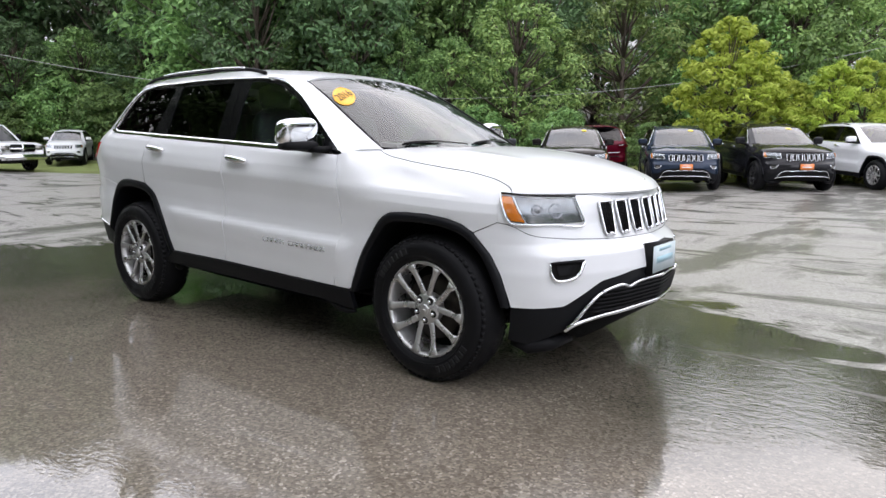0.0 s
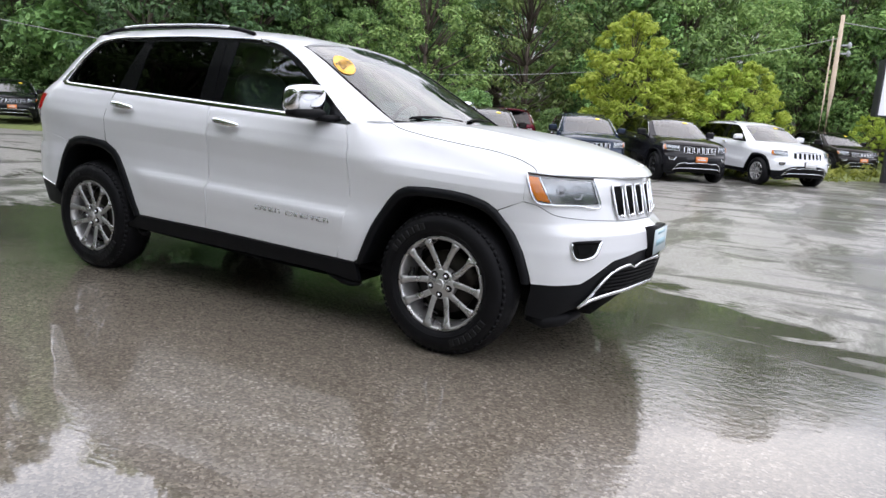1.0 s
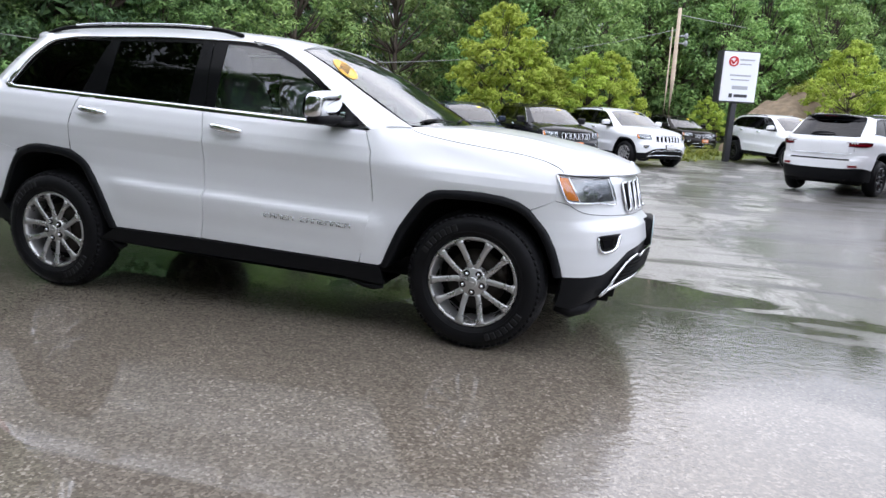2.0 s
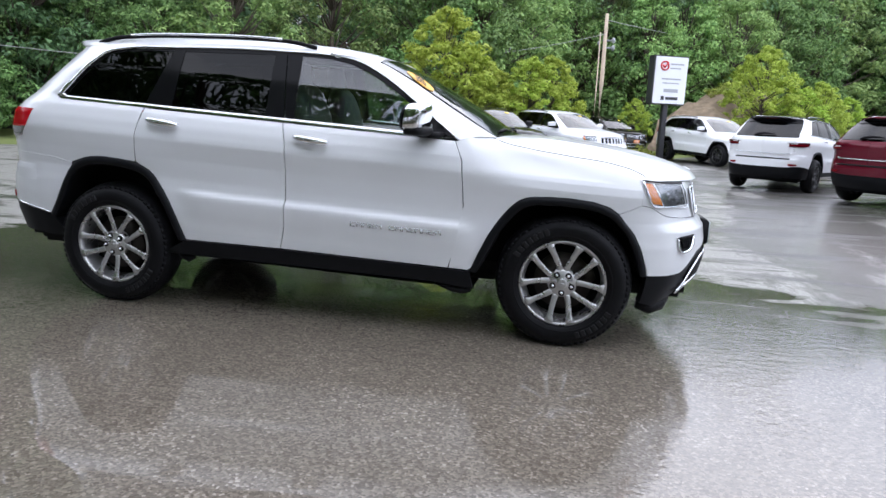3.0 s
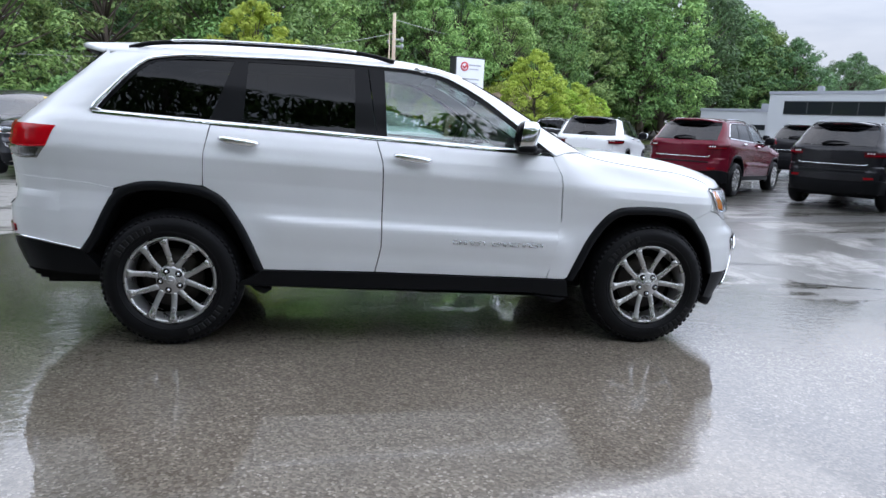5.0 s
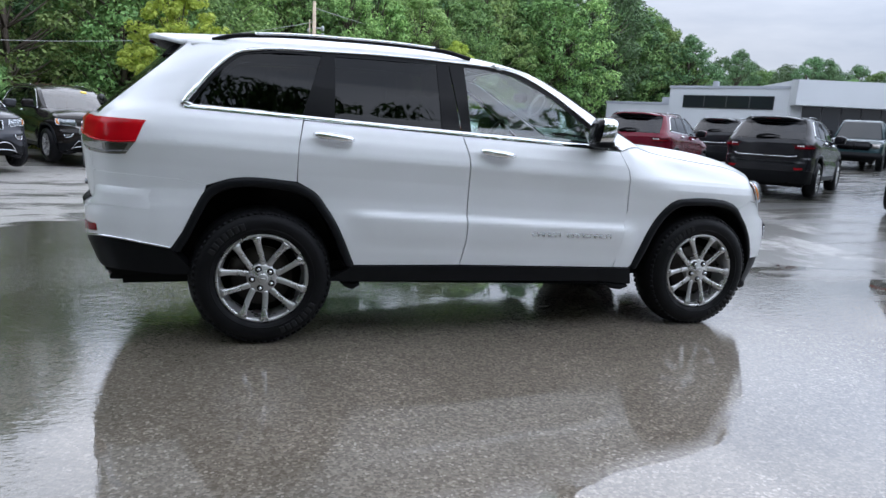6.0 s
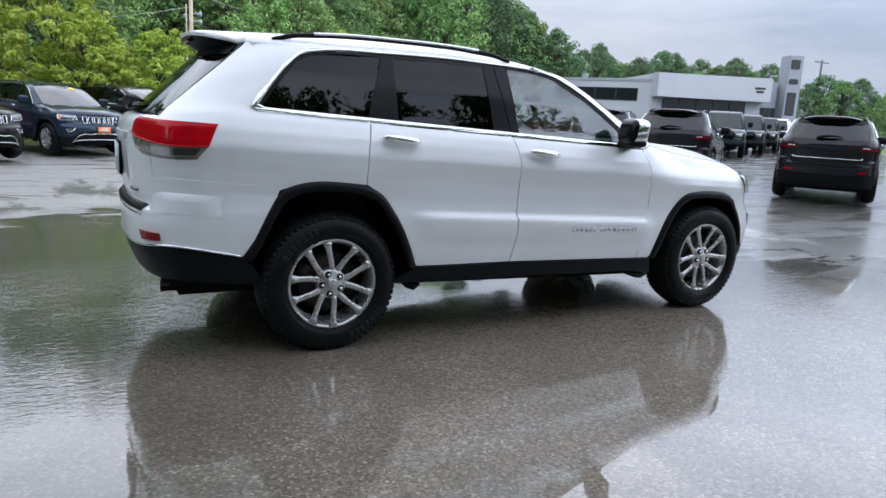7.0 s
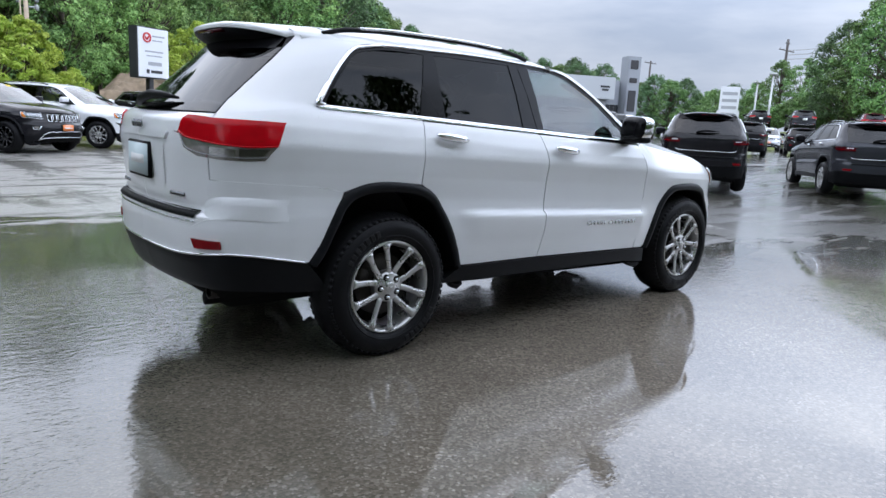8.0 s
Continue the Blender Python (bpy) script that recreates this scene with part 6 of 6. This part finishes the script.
T_FRESH = tree(9, 9.5, 3.3, LEAF_FRESH, "fresh green broad-leaved tree on the bank", 0.2, 0.08, 120, 105, 0.112, 1.0, 0.66)
T_LIME = tree(4, 4.4, 1.75, LEAF_LIME, "young yellow-green tree behind the parked cars", 0.08, 0.16, 120, 80, 0.080, 1.05, 0.48)
T_BUSH = tree(8, 3.0, 2.0, LEAF_MID, "dense green bush at the wood's edge", 0.06, 0.05, 70, 110, 0.085, 1.0, 0.7, "bush")
rt = random.Random(5)
made = set()


def plant(src, p, turn, size):
    m = Matrix.Translation(p) @ Matrix.Rotation(turn, 4, "Z")
    if src not in made:
        made.add(src)
        src.matrix_basis = m
        c = src
    else:
        c = copy_thing(src, m)
    c.scale = (size, size, size * rt.uniform(0.9, 1.15))
    return c


def wood(d, gap_, srcs, k0, k1, lo=0.8, hi=1.15):
    """A row of trees along the bank, d metres up it."""
    k = k0
    while k < k1:
        i = int(k)
        seg = np.linalg.norm(BB[i + 1] - BB[i])
        p = bank_point(k, d + rt.uniform(-1.2, 1.2))
        bare = (-48 < p.x < -17 and p.y < 12.5 - 0.30 * (p.x + 17)) or (5.0 < p.x < 11.5 and p.y < 44 and d < 14) or (-0.4 < p.x < 5.4 and p.y < 36)
        # a strip is kept clear for the overhead cable, and the wood is lower behind the row of cars
        bare = bare or (d > 4 and -16 < p.x < 2.6 and p.y < 31.4 + 0.839 * (p.x - 2.6))
        low = 1 - 0.12 * float(ss(-19, -14, p.x) * ss(10, 6, p.x)) * (d > 8)
        if not bare:
            kinds = srcs if p.x < -15 or len(srcs) == 1 else (T_FRESH, T_MID, T_FRESH, srcs[0])
            plant(rt.choice(kinds), p, rt.uniform(0, 6.28), rt.uniform(lo, hi) * low * (1 + 0.75 * float(ss(54, 68, k))) * (1 + (0.28 * float(ss(58, 50, k)) + 0.28 * float(ss(-6, -14, p.x)) + 0.75 * float(ss(-17, -22, p.x)) + 0.35 * float(ss(9, 5, p.x) * ss(-7, -4, p.x))) * (d > 8)))
        k += gap_ / seg * rt.uniform(0.75, 1.25)


wood(3.0, 2.8, (T_BUSH,), 26, 62, 0.45, 0.9)
wood(5.5, 3.0, (T_MID, T_DARK, T_POOR), 18, 70, 0.55, 0.82)
wood(10, 3.4, (T_DARK, T_MID, T_TALL), 16, 76, 0.62, 0.85)
wood(17, 5.6, (T_DARK, T_TALL, T_MID), 14, 80, 0.68, 0.9)
wood(27, 8.5, (T_TALL, T_DARK), 20, 82, 0.8, 1.0)
for k in range(15):
    x = -18.5 - 1.9 * k
    plant(T_BUSH, Vector((x, 15.2 - 0.30 * (x + 17), 0.1)), k * 1.3, rt.uniform(0.75, 1.25))
    plant((T_DARK, T_MID, T_TALL)[k % 3], Vector((x - 0.6, 18.2 - 0.30 * (x + 17), 0.3)), k * 2.1, rt.uniform(0.7, 0.9))
    plant(T_BUSH, Vector((x + 0.8, 20.5 - 0.30 * (x + 17), 0.6)), k * 0.7, rt.uniform(1.1, 1.5))
    plant((T_MID, T_DARK)[k % 2], Vector((x + 0.3, 24 - 0.30 * (x + 17), 1.2)), k * 1.7, rt.uniform(0.85, 1.05))
    plant(T_BUSH, Vector((x - 0.4, 26.5 - 0.30 * (x + 17), 1.2)), k * 2.7, rt.uniform(1.7, 2.2))
for k in range(14):
    u = k / 13
    x, y = -43 + 9.5 * u, 1.0 + 20.5 * u
    plant(T_BUSH, Vector((x, y, 0.05)), k * 1.1, rt.uniform(0.9, 1.5))
    plant(T_BUSH, Vector((x - 3.5, y + 1.6, 0.3)), k * 2.3, rt.uniform(1.5, 2.2))
    if k % 2:
        plant((T_MID, T_DARK)[k % 4 // 2], Vector((x - 2.0, y + 0.4, 0.2)), k * 1.7, rt.uniform(0.75, 0.95))
for x, y, s in ((-3.0, 19.0, 1.0), (-2.2, 18.2, 0.8), (-0.2, 19.8, 0.78), (0.6, 20.2, 0.7), (-1.2, 19.6, 0.6), (11.2, 38.5, 1.15), (15.0, 38.0, 0.82), (13.2, 39.5, 0.66), (17.2, 40, 0.7)):
    plant(T_LIME, Vector((x, y, float(lot(x, y)))), x * 3, s)
# the far side of the road and the rising ground beyond the dealership
for az, dist, s, src in ((37, 118, 1.05, T_DARK), (38.5, 125, 1.1, T_MID), (40, 122, 1.15, T_DARK), (41.5, 130, 1.2, T_MID), (43, 128, 1.15, T_DARK), (44.5, 128, 1.05, T_TALL), (46, 130, 1.12, T_DARK), (47.5, 126, 1.1, T_MID), (49, 120, 1.0, T_MID), (50.5, 122, 1.1, T_DARK), (52, 118, 0.95, T_MID), (53.5, 112, 0.9, T_POOR),
                         (55.2, 86, 0.66, T_MID), (56.2, 84, 0.70, T_DARK), (57.3, 83, 0.74, T_MID), (58.4, 85, 0.70, T_DARK), (59.4, 88, 0.62, T_MID), (56.8, 90, 0.74, T_BUSH), (60.3, 95, 0.7, T_MID), (62, 100, 0.68, T_DARK), (63.6, 98, 0.7, T_MID), (65, 92, 0.8, T_MID), (66.4, 90, 0.95, T_POOR),
                         (68, 52, 0.55, T_MID), (69.2, 46, 0.62, T_DARK), (70.8, 44, 0.74, T_MID), (72.5, 40, 0.80, T_MID), (75, 42, 0.85, T_DARK), (79, 44, 0.9, T_MID), (84, 46, 0.9, T_TALL), (90, 48, 0.9, T_DARK)):
    a = radians(az)
    far = 1.62 if az >= 68 else 1.0
    x, y = -2.5 + dist * far * math.sin(a), -4.5 + dist * far * math.cos(a)
    plant(src, Vector((x, y, terrace(x, y))), az, s * far)
for k in range(9):
    a, dist = radians(29.2 + 0.82 * k), 84 + rt.uniform(0, 8)
    plant((T_FRESH, T_MID, T_DARK)[k % 3], Vector((-1 + dist * math.sin(a), -5 + dist * math.cos(a), 0.3)), k, (1.62 if k < 5 else 1.42) - 0.03 * k)
for k in range(9):
    a, dist = radians(15.5 + 1.6 * k), 66 + rt.uniform(0, 10)
    plant((T_MID, T_FRESH, T_DARK)[k % 3], Vector((-1 + dist * math.sin(a), -5 + dist * math.cos(a), 1.5)), k, rt.uniform(1.35, 1.55))
for k in range(15):
    a, dist = radians(36.2 + 1.15 * k), 150 + rt.uniform(-6, 6)
    plant((T_DARK, T_MID)[k % 2], Vector((-2 + dist * math.sin(a), -4.5 + dist * math.cos(a), 0.3)), k * 2, rt.uniform(1.28, 1.5))
for k in range(16):
    a = radians(10 + 1.15 * k)
    plant(T_BUSH, Vector((73 * math.cos(a), 73 * math.sin(a), 2.0)), k * 1.9, rt.uniform(0.7, 1.1))
# trees on the other side of the lot, behind the walk
for k in range(24):
    az = 112 + k * 6.5 + rt.uniform(-2, 2)
    a = radians(az)
    dist = rt.uniform(23, 29)
    plant(rt.choice((T_MID, T_DARK, T_TALL)), Vector((dist * math.sin(a), -4 + dist * math.cos(a), 0)), rt.uniform(0, 6), 0.75 + 0.85 * float(ss(170, 225, az)) + rt.uniform(-0.1, 0.1))
for az, dist, s in ((138, 16, 1.30), (151, 16, 1.55), (166, 16, 1.70), (180, 15.5, 1.70), (197, 15, 1.80), (216, 16, 1.75), (238, 16, 1.70)):
    a = radians(az)
    plant(T_POOR, Vector((-0.8 + dist * math.sin(a), -1 + dist * math.cos(a), 0)), az, s)

# weeds along the edge of the lot
wr = np.random.default_rng(12)
wk = wr.uniform(50, 62, 240)
WP = np.array([bank_point(k_, d_) for k_, d_ in zip(wk, wr.uniform(-0.4, 1.6, 240))])
WV, WF = leaves(wr, WP + (0, 0, 0.12), wr.uniform(0.15, 0.38, 240), 34, 0.085, 0.8, -0.5)
WEED = leaf_mat("yellow_green_weeds", (0.14, 0.18, 0.03), (0.36, 0.38, 0.08), 0.4)
tagged(new("weeds", fast_mesh("weeds", WV, WF, WEED)), "yellow-green weeds along the edge of the asphalt", "weeds", kind="stuff")

# ---- the dealership ----
CLAD = mat("pale_metal_cladding", (0.40, 0.415, 0.43), 0.5, vary=0.06, scale=0.5)
CLAD_DARK = mat("grey_metal_cladding", (0.27, 0.285, 0.31), 0.5, vary=0.06, scale=0.5)
WIN_DARK = mat("dark_shop_window", (0.012, 0.014, 0.017), 0.08, spec=0.3)
FASCIA = mat("dark_fascia", (0.022, 0.022, 0.025), 0.4)


def local_box(o, d, x0, x1, y0, y1, z0, z1, bevel=0.0):
    """A box in a frame whose x runs along d from o and whose y runs away from the lot."""
    m = Matrix.Translation((o[0], o[1], 0)) @ Matrix.Rotation(math.atan2(d[1], d[0]), 4, "Z")
    return moved(box(x0, x1, y0, y1, z0, z1, bevel), m)


shop = bpy.data.objects.new("dealership_building", None)
scene.collection.objects.link(shop)
tagged(shop, "low grey-white car dealership with a flat roof", "building")
BO, BD = (33.4, 42.0), (0.46, -0.888)
part("workshop_wall", local_box(BO, BD, -2.2, 7.4, 0, 22, 0, 4.75, 0.03), CLAD, shop, "", False)
part("annex_wall", local_box(BO, BD, -8.2, -2.2, 0.4, 18, 0, 3.45, 0.03), CLAD, shop, "", False)
SO2, SD2 = (36.4, 35.4), (0.9, -0.436)
part("showroom_wall", local_box(SO2, SD2, 0.0, 8.4, 0.0, 20, 0, 5.2, 0.03), CLAD, shop, "", False)
for o_, d_, x0, x1, yy, z in ((BO, BD, -2.25, 7.3, -0.06, 4.75), (BO, BD, -8.25, -2.25, 0.34, 3.45), (SO2, SD2, -0.05, 8.45, -0.06, 5.2)):
    part("roof_edge", local_box(o_, d_, x0, x1, yy, yy + 0.3, z - 0.16, z + 0.06, 0.02), CLAD_DARK, shop, "", False)
for k in range(4):
    w_ = part("window", local_box(BO, BD, -1.0 + k * 1.74, 0.74 + k * 1.74, -0.06, 0.05, 3.12, 4.10, 0.01), FASCIA, shop, "", False)
    part("pane", local_box(BO, BD, -0.95 + k * 1.74, 0.69 + k * 1.74, -0.075, 0.0, 3.18, 4.04, 0), WIN_DARK, w_, "", False)
for k in range(2):
    part("annex_window", local_box(BO, BD, -6.6 + 3.1 * k, -4.6 + 2.1 * k, 0.34, 0.45, 1.9, 2.3, 0.01), WIN_DARK, shop, "", False)
part("canopy", local_box(SO2, SD2, -0.1, 8.5, -1.3, 0.0, 3.45, 5.18, 0.03), CLAD, shop, "", False)
for k in range(5):
    w_ = part("shop_window", local_box(SO2, SD2, 0.8 + k * 1.29, 2.06 + k * 1.29, -0.08, 0.1, 0.3, 3.44, 0.01), FASCIA, shop, "", False)
    part("pane", local_box(SO2, SD2, 0.86 + k * 1.29, 2.0 + k * 1.29, -0.095, 0.0, 0.4, 3.38, 0), WIN_DARK, w_, "", False)
part("entrance_wall", local_box(SO2, SD2, 8.5, 9.7, 0.2, 12, 0, 5.05, 0.03), CLAD_DARK, shop, "", False)
for k in range(3):
    part("entrance_window", local_box(SO2, SD2, 8.56 + k * 0.38, 8.90 + k * 0.38, 0.14, 0.25, 0.3, 3.1, 0.01), WIN_DARK, shop, "", False)
part("wall_emblem", join(local_box(SO2, SD2, 7.2, 8.0, -1.36, -1.28, 4.35, 4.5, 0.02), local_box(SO2, SD2, 7.35, 7.9, -1.36, -1.28, 4.1, 4.25, 0.02)), FASCIA, shop, "", False)
part("roof_vent", local_box(BO, BD, -3.9, -2.9, 2, 3, 3.45, 4.0, 0.05), CLAD_DARK, shop, "", False)
part("roof_vent", local_box(BO, BD, 1.0, 1.4, 0.5, 0.9, 4.75, 5.2, 0.05), CLAD_DARK, shop, "", False)
pylon = bpy.data.objects.new("entrance_tower", None)
scene.collection.objects.link(pylon)
tagged(pylon, "tall grey dealership tower with dark emblem marks", "sign")
part("tower", local_box(SO2, SD2, 9.9, 11.0, -0.6, 0.7, 0, 7.0, 0.04), CLAD_DARK, pylon, "", False)
for k, (z0, z1) in enumerate(((6.0, 6.7), (4.9, 5.3), (2.6, 4.3))):
    part("tower_mark", local_box(SO2, SD2, 10.05, 10.75, -0.66, -0.58, z0, z1, 0.05), FASCIA, pylon, "", False)

# ---- signs, poles, wires ----
SIGN_WHITE = mat("white_sign_face", (0.74, 0.75, 0.78), 0.35, vary=0.04, scale=2)
SIGN_SIDE = mat("dark_sign_case", (0.03, 0.03, 0.034), 0.4)
SIGN_RED = mat("red_print", (0.55, 0.03, 0.03), 0.5)
SIGN_GREY = mat("grey_print", (0.36, 0.37, 0.39), 0.5)
sg_ = bpy.data.objects.new("totem_sign", None)
scene.collection.objects.link(sg_)
tagged(sg_, "white upright sign with a red ring on a dark post", "sign")
SO, SD = (4.11, 21.43), (0.926, 0.378)
part("sign_case", local_box(SO, SD, -0.02, 1.32, 0.02, 0.42, 2.10, 3.82, 0.02), SIGN_SIDE, sg_, "", False)
part("sign_face", local_box(SO, SD, 0.03, 1.29, -0.01, 0.03, 2.14, 3.78, 0.01), SIGN_WHITE, sg_, "", False)
ring = lathe([(0.12, -0.02), (0.17, -0.02), (0.17, 0.0), (0.12, 0.0)], 36, closed=True)
SM = Matrix.Translation((SO[0], SO[1], 0)) @ Matrix.Rotation(math.atan2(SD[1], SD[0]), 4, "Z")
part("red_ring", moved(ring, SM @ Matrix.Translation((0.38, -0.012, 3.46))), SIGN_RED, sg_)
part("tick_mark", moved(join(tube([(-0.08, 0, 0.03), (-0.01, 0, -0.07)], 0.028, 6), tube([(-0.01, 0, -0.07), (0.13, 0, 0.12)], 0.028, 6)), SM @ Matrix.Translation((0.38, -0.02, 3.46))), SIGN_RED, sg_)
for x0, x1, z0, z1, m in ((0.60, 1.12, 3.50, 3.55, SIGN_GREY), (0.60, 1.02, 3.36, 3.40, SIGN_GREY), (0.30, 1.05, 2.98, 3.03, SIGN_GREY), (0.35, 1.0, 2.84, 2.88, SIGN_GREY), (0.42, 0.98, 2.54, 2.66, SIGN_GREY), (0.34, 0.46, 2.26, 2.40, SIGN_SIDE), (0.52, 1.0, 2.28, 2.38, SIGN_SIDE)):
    part("print_bar", local_box(SO, SD, x0, x1, -0.018, -0.008, z0, z1, 0), m, sg_, "", False)
part("post", local_box(SO, SD, 0.55, 0.75, 0.12, 0.32, 0.0, 2.15, 0.02), SIGN_SIDE, sg_, "", False)

WOODPOLE = mat("weathered_pole", (0.50, 0.40, 0.30), 0.85, vary=0.3, scale=3, bump=0.4, bump_scale=20)
PORCELAIN = mat("insulator", (0.35, 0.36, 0.37), 0.3)
WIRE = mat("weathered_cable", (0.30, 0.30, 0.29), 0.5)
LAMP_METAL = mat("pale_lamp_metal", (0.55, 0.56, 0.57), 0.4, 0.3)


def pole(x, y, z, h, arms, r=0.13, label="weathered wooden utility pole with insulators", wood=None):
    wood = wood or WOODPOLE
    e = bpy.data.objects.new("utility_pole", None)
    scene.collection.objects.link(e)
    e.location = (x, y, z)
    tagged(e, label, "pole")
    part("shaft", tube([(0, 0, 0), (0.02, 0, h * 0.5), (0, 0, h)], [r * 1.25, r, r * 0.75], 12), wood, e)
    for k, (zz, w_) in enumerate(arms):
        a = part("crossarm", box(-w_, w_, -0.05, 0.05, zz - 0.05, zz + 0.05, 0.01), wood, e)
        for s_ in (-0.9, -0.4, 0.4, 0.9):
            part("insulator", tube([(s_ * w_, 0, zz + 0.05), (s_ * w_, 0, zz + 0.16), (s_ * w_, 0, zz + 0.22)], [0.03, 0.05, 0.03], 8), PORCELAIN, a)
    return e


p1 = pole(2.6, 31.2, 0.1, 6.5, (), 0.105)
part("bracket", join(box(-0.1, 0.35, -0.05, 0.05, 5.2, 5.28, 0.01), ellipsoid((0.42, 0, 5.24), (0.09, 0.09, 0.14), 10, 6), ellipsoid((0.42, 0, 4.9), (0.09, 0.09, 0.14), 10, 6), box(-0.1, 0.35, -0.05, 0.05, 4.86, 4.94, 0.01), ellipsoid((-0.28, 0, 5.1), (0.07, 0.07, 0.10), 8, 6)), PORCELAIN, p1)
pole(2.36, 31.0, 0.1, 5.6, (), 0.035, "thin weathered pole beside the utility pole")
POLE_GREY = mat("grey_creosoted_pole", (0.09, 0.08, 0.075), 0.9, vary=0.3, scale=3)
pole(81.4, 34.4, 0.3, 12.2, ((10.9, 1.9), (11.7, 0.5)), 0.18, "dark grey wooden utility pole by the road", POLE_GREY)
pole(88.0, 57.1, 0.3, 10.9, ((10.6, 1.5),), 0.16, "dark grey wooden utility pole by the road", POLE_GREY)


def cable(name, a, b_, sag, r=0.012):
    a, b_ = np.array(a), np.array(b_)
    u = np.linspace(0, 1, 40)[:, None]
    p = a * (1 - u) + b_ * u - np.array((0, 0, 4 * sag)) * u * (1 - u)
    return tagged(new(name, mesh(name, *tube(p, r, 5), WIRE)), "thin overhead cable against the trees", "cable")


cable("overhead_cable", (2.6, 31.0, 5.62), (-32.6, 0.43, 6.80), 3.45, 0.014)
cable("overhead_cable", (2.6, 31.2, 6.3), (30, 75, 11), 1.0, 0.02)
for dz in (0, -0.5, -1.0):
    cable("overhead_cable", (81.4, 34.4, 11.2 + dz), (60, -20, 13 + dz), 0.8, 0.03)


def lamp_post(x, y, h):
    e = bpy.data.objects.new("street_lamp", None)
    scene.collection.objects.link(e)
    e.location = (x, y, float(lot(x, y)))
    tagged(e, "tall pale lot lamp with a flat head", "street lamp")
    part("mast", tube([(0, 0, 0), (0, 0, h)], [0.10, 0.07], 10), LAMP_METAL, e)
    part("lamp_head", box(-0.4, 0.4, -0.2, 0.2, h - 0.02, h + 0.16, 0.03), LAMP_METAL, e)
    part("base", box(-0.25, 0.25, -0.25, 0.25, 0, 0.5, 0.03), CLAD_DARK, e)


lamp_post(53.0, 22.4, 5.8)
lamp_post(59.0, 26.5, 5.6)
s2 = bpy.data.objects.new("road_sign_board", None)
scene.collection.objects.link(s2)
tagged(s2, "pale pylon sign board on two legs by the road", "sign")
O2, D2 = (58.9, 30.9), (0.5, -0.866)
part("board", local_box(O2, D2, 0.9, 2.6, 0, 0.4, 2.7, 5.6, 0.03), SIGN_WHITE, s2, "", False)
for k in range(4):
    part("print_bar", local_box(O2, D2, 1.1, 2.4, -0.03, 0.01, 2.9 + 0.64 * k, 3.18 + 0.64 * k, 0), SIGN_GREY, s2, "", False)
for x in (0.75, 2.5):
    part("leg", local_box(O2, D2, x, x + 0.25, 0.05, 0.35, 0, 3.4, 0.02), SIGN_WHITE, s2, "", False)

# a bare bank of earth and gravel behind the sign
DIRT = mat("bare_brown_earth", (0.22, 0.165, 0.11), 0.95, vary=0.75, scale=2.6, bump=1.0, bump_scale=7)
db = np.zeros((50, 40, 3))
for i, u in enumerate(np.linspace(-1, 1, 50)):
    for j, w_ in enumerate(np.linspace(0, 1, 40)):
        x, y = 8.3 + 3.4 * u + 1.4 * w_, 30.5 + 5.5 * w_ + 1.2 * u
        h = 3.4 * math.sin(w_ * 1.5) * (1 - 0.5 * u * u) + 0.75 * noise.noise(Vector((x * 0.7, y * 0.7, 1))) + 0.28 * abs(noise.noise(Vector((x * 2.1, y * 2.1, 4))))
        db[i, j] = (x, y, max(-0.05, h if w_ > 0 else -0.05))
tagged(new("earth_bank", mesh("earth_bank", *sheet(db), DIRT)), "bare brown earth and gravel bank", "bank", kind="structure")

# grass and saplings on and round the earth bank
gr_ = np.random.default_rng(31)
GP = db.reshape(-1, 3)[gr_.choice(len(db.reshape(-1, 3)), 260)]
GP = GP[(GP[:, 2] > 3.0) | (GP[:, 0] > 10.6)]
GV_, GF_ = leaves(gr_, GP + (0, 0, 0.1), gr_.uniform(0.15, 0.4, len(GP)), 40, 0.09, 0.7, -0.4)
tagged(new("weeds", fast_mesh("bank_weeds", GV_, GF_, WEED)), "dry grass and weeds on the earth bank", "weeds", kind="stuff")
for x, y, s in ((10.6, 32.6, 1.05), (12.6, 33.2, 0.8), (14.2, 35.0, 0.75), (4.4, 31.5, 0.5)):
    plant(T_LIME, Vector((x, y, float(lot(x, y)))), x * 2, s)
for x, y, s in ((5.2, 36.5, 0.75), (7.5, 39.5, 0.85), (10.5, 40.5, 0.9), (1.2, 37.5, 0.8), (3.6, 39.0, 0.9)):
    plant(T_FRESH, Vector((x, y, 0.6)), x, s)
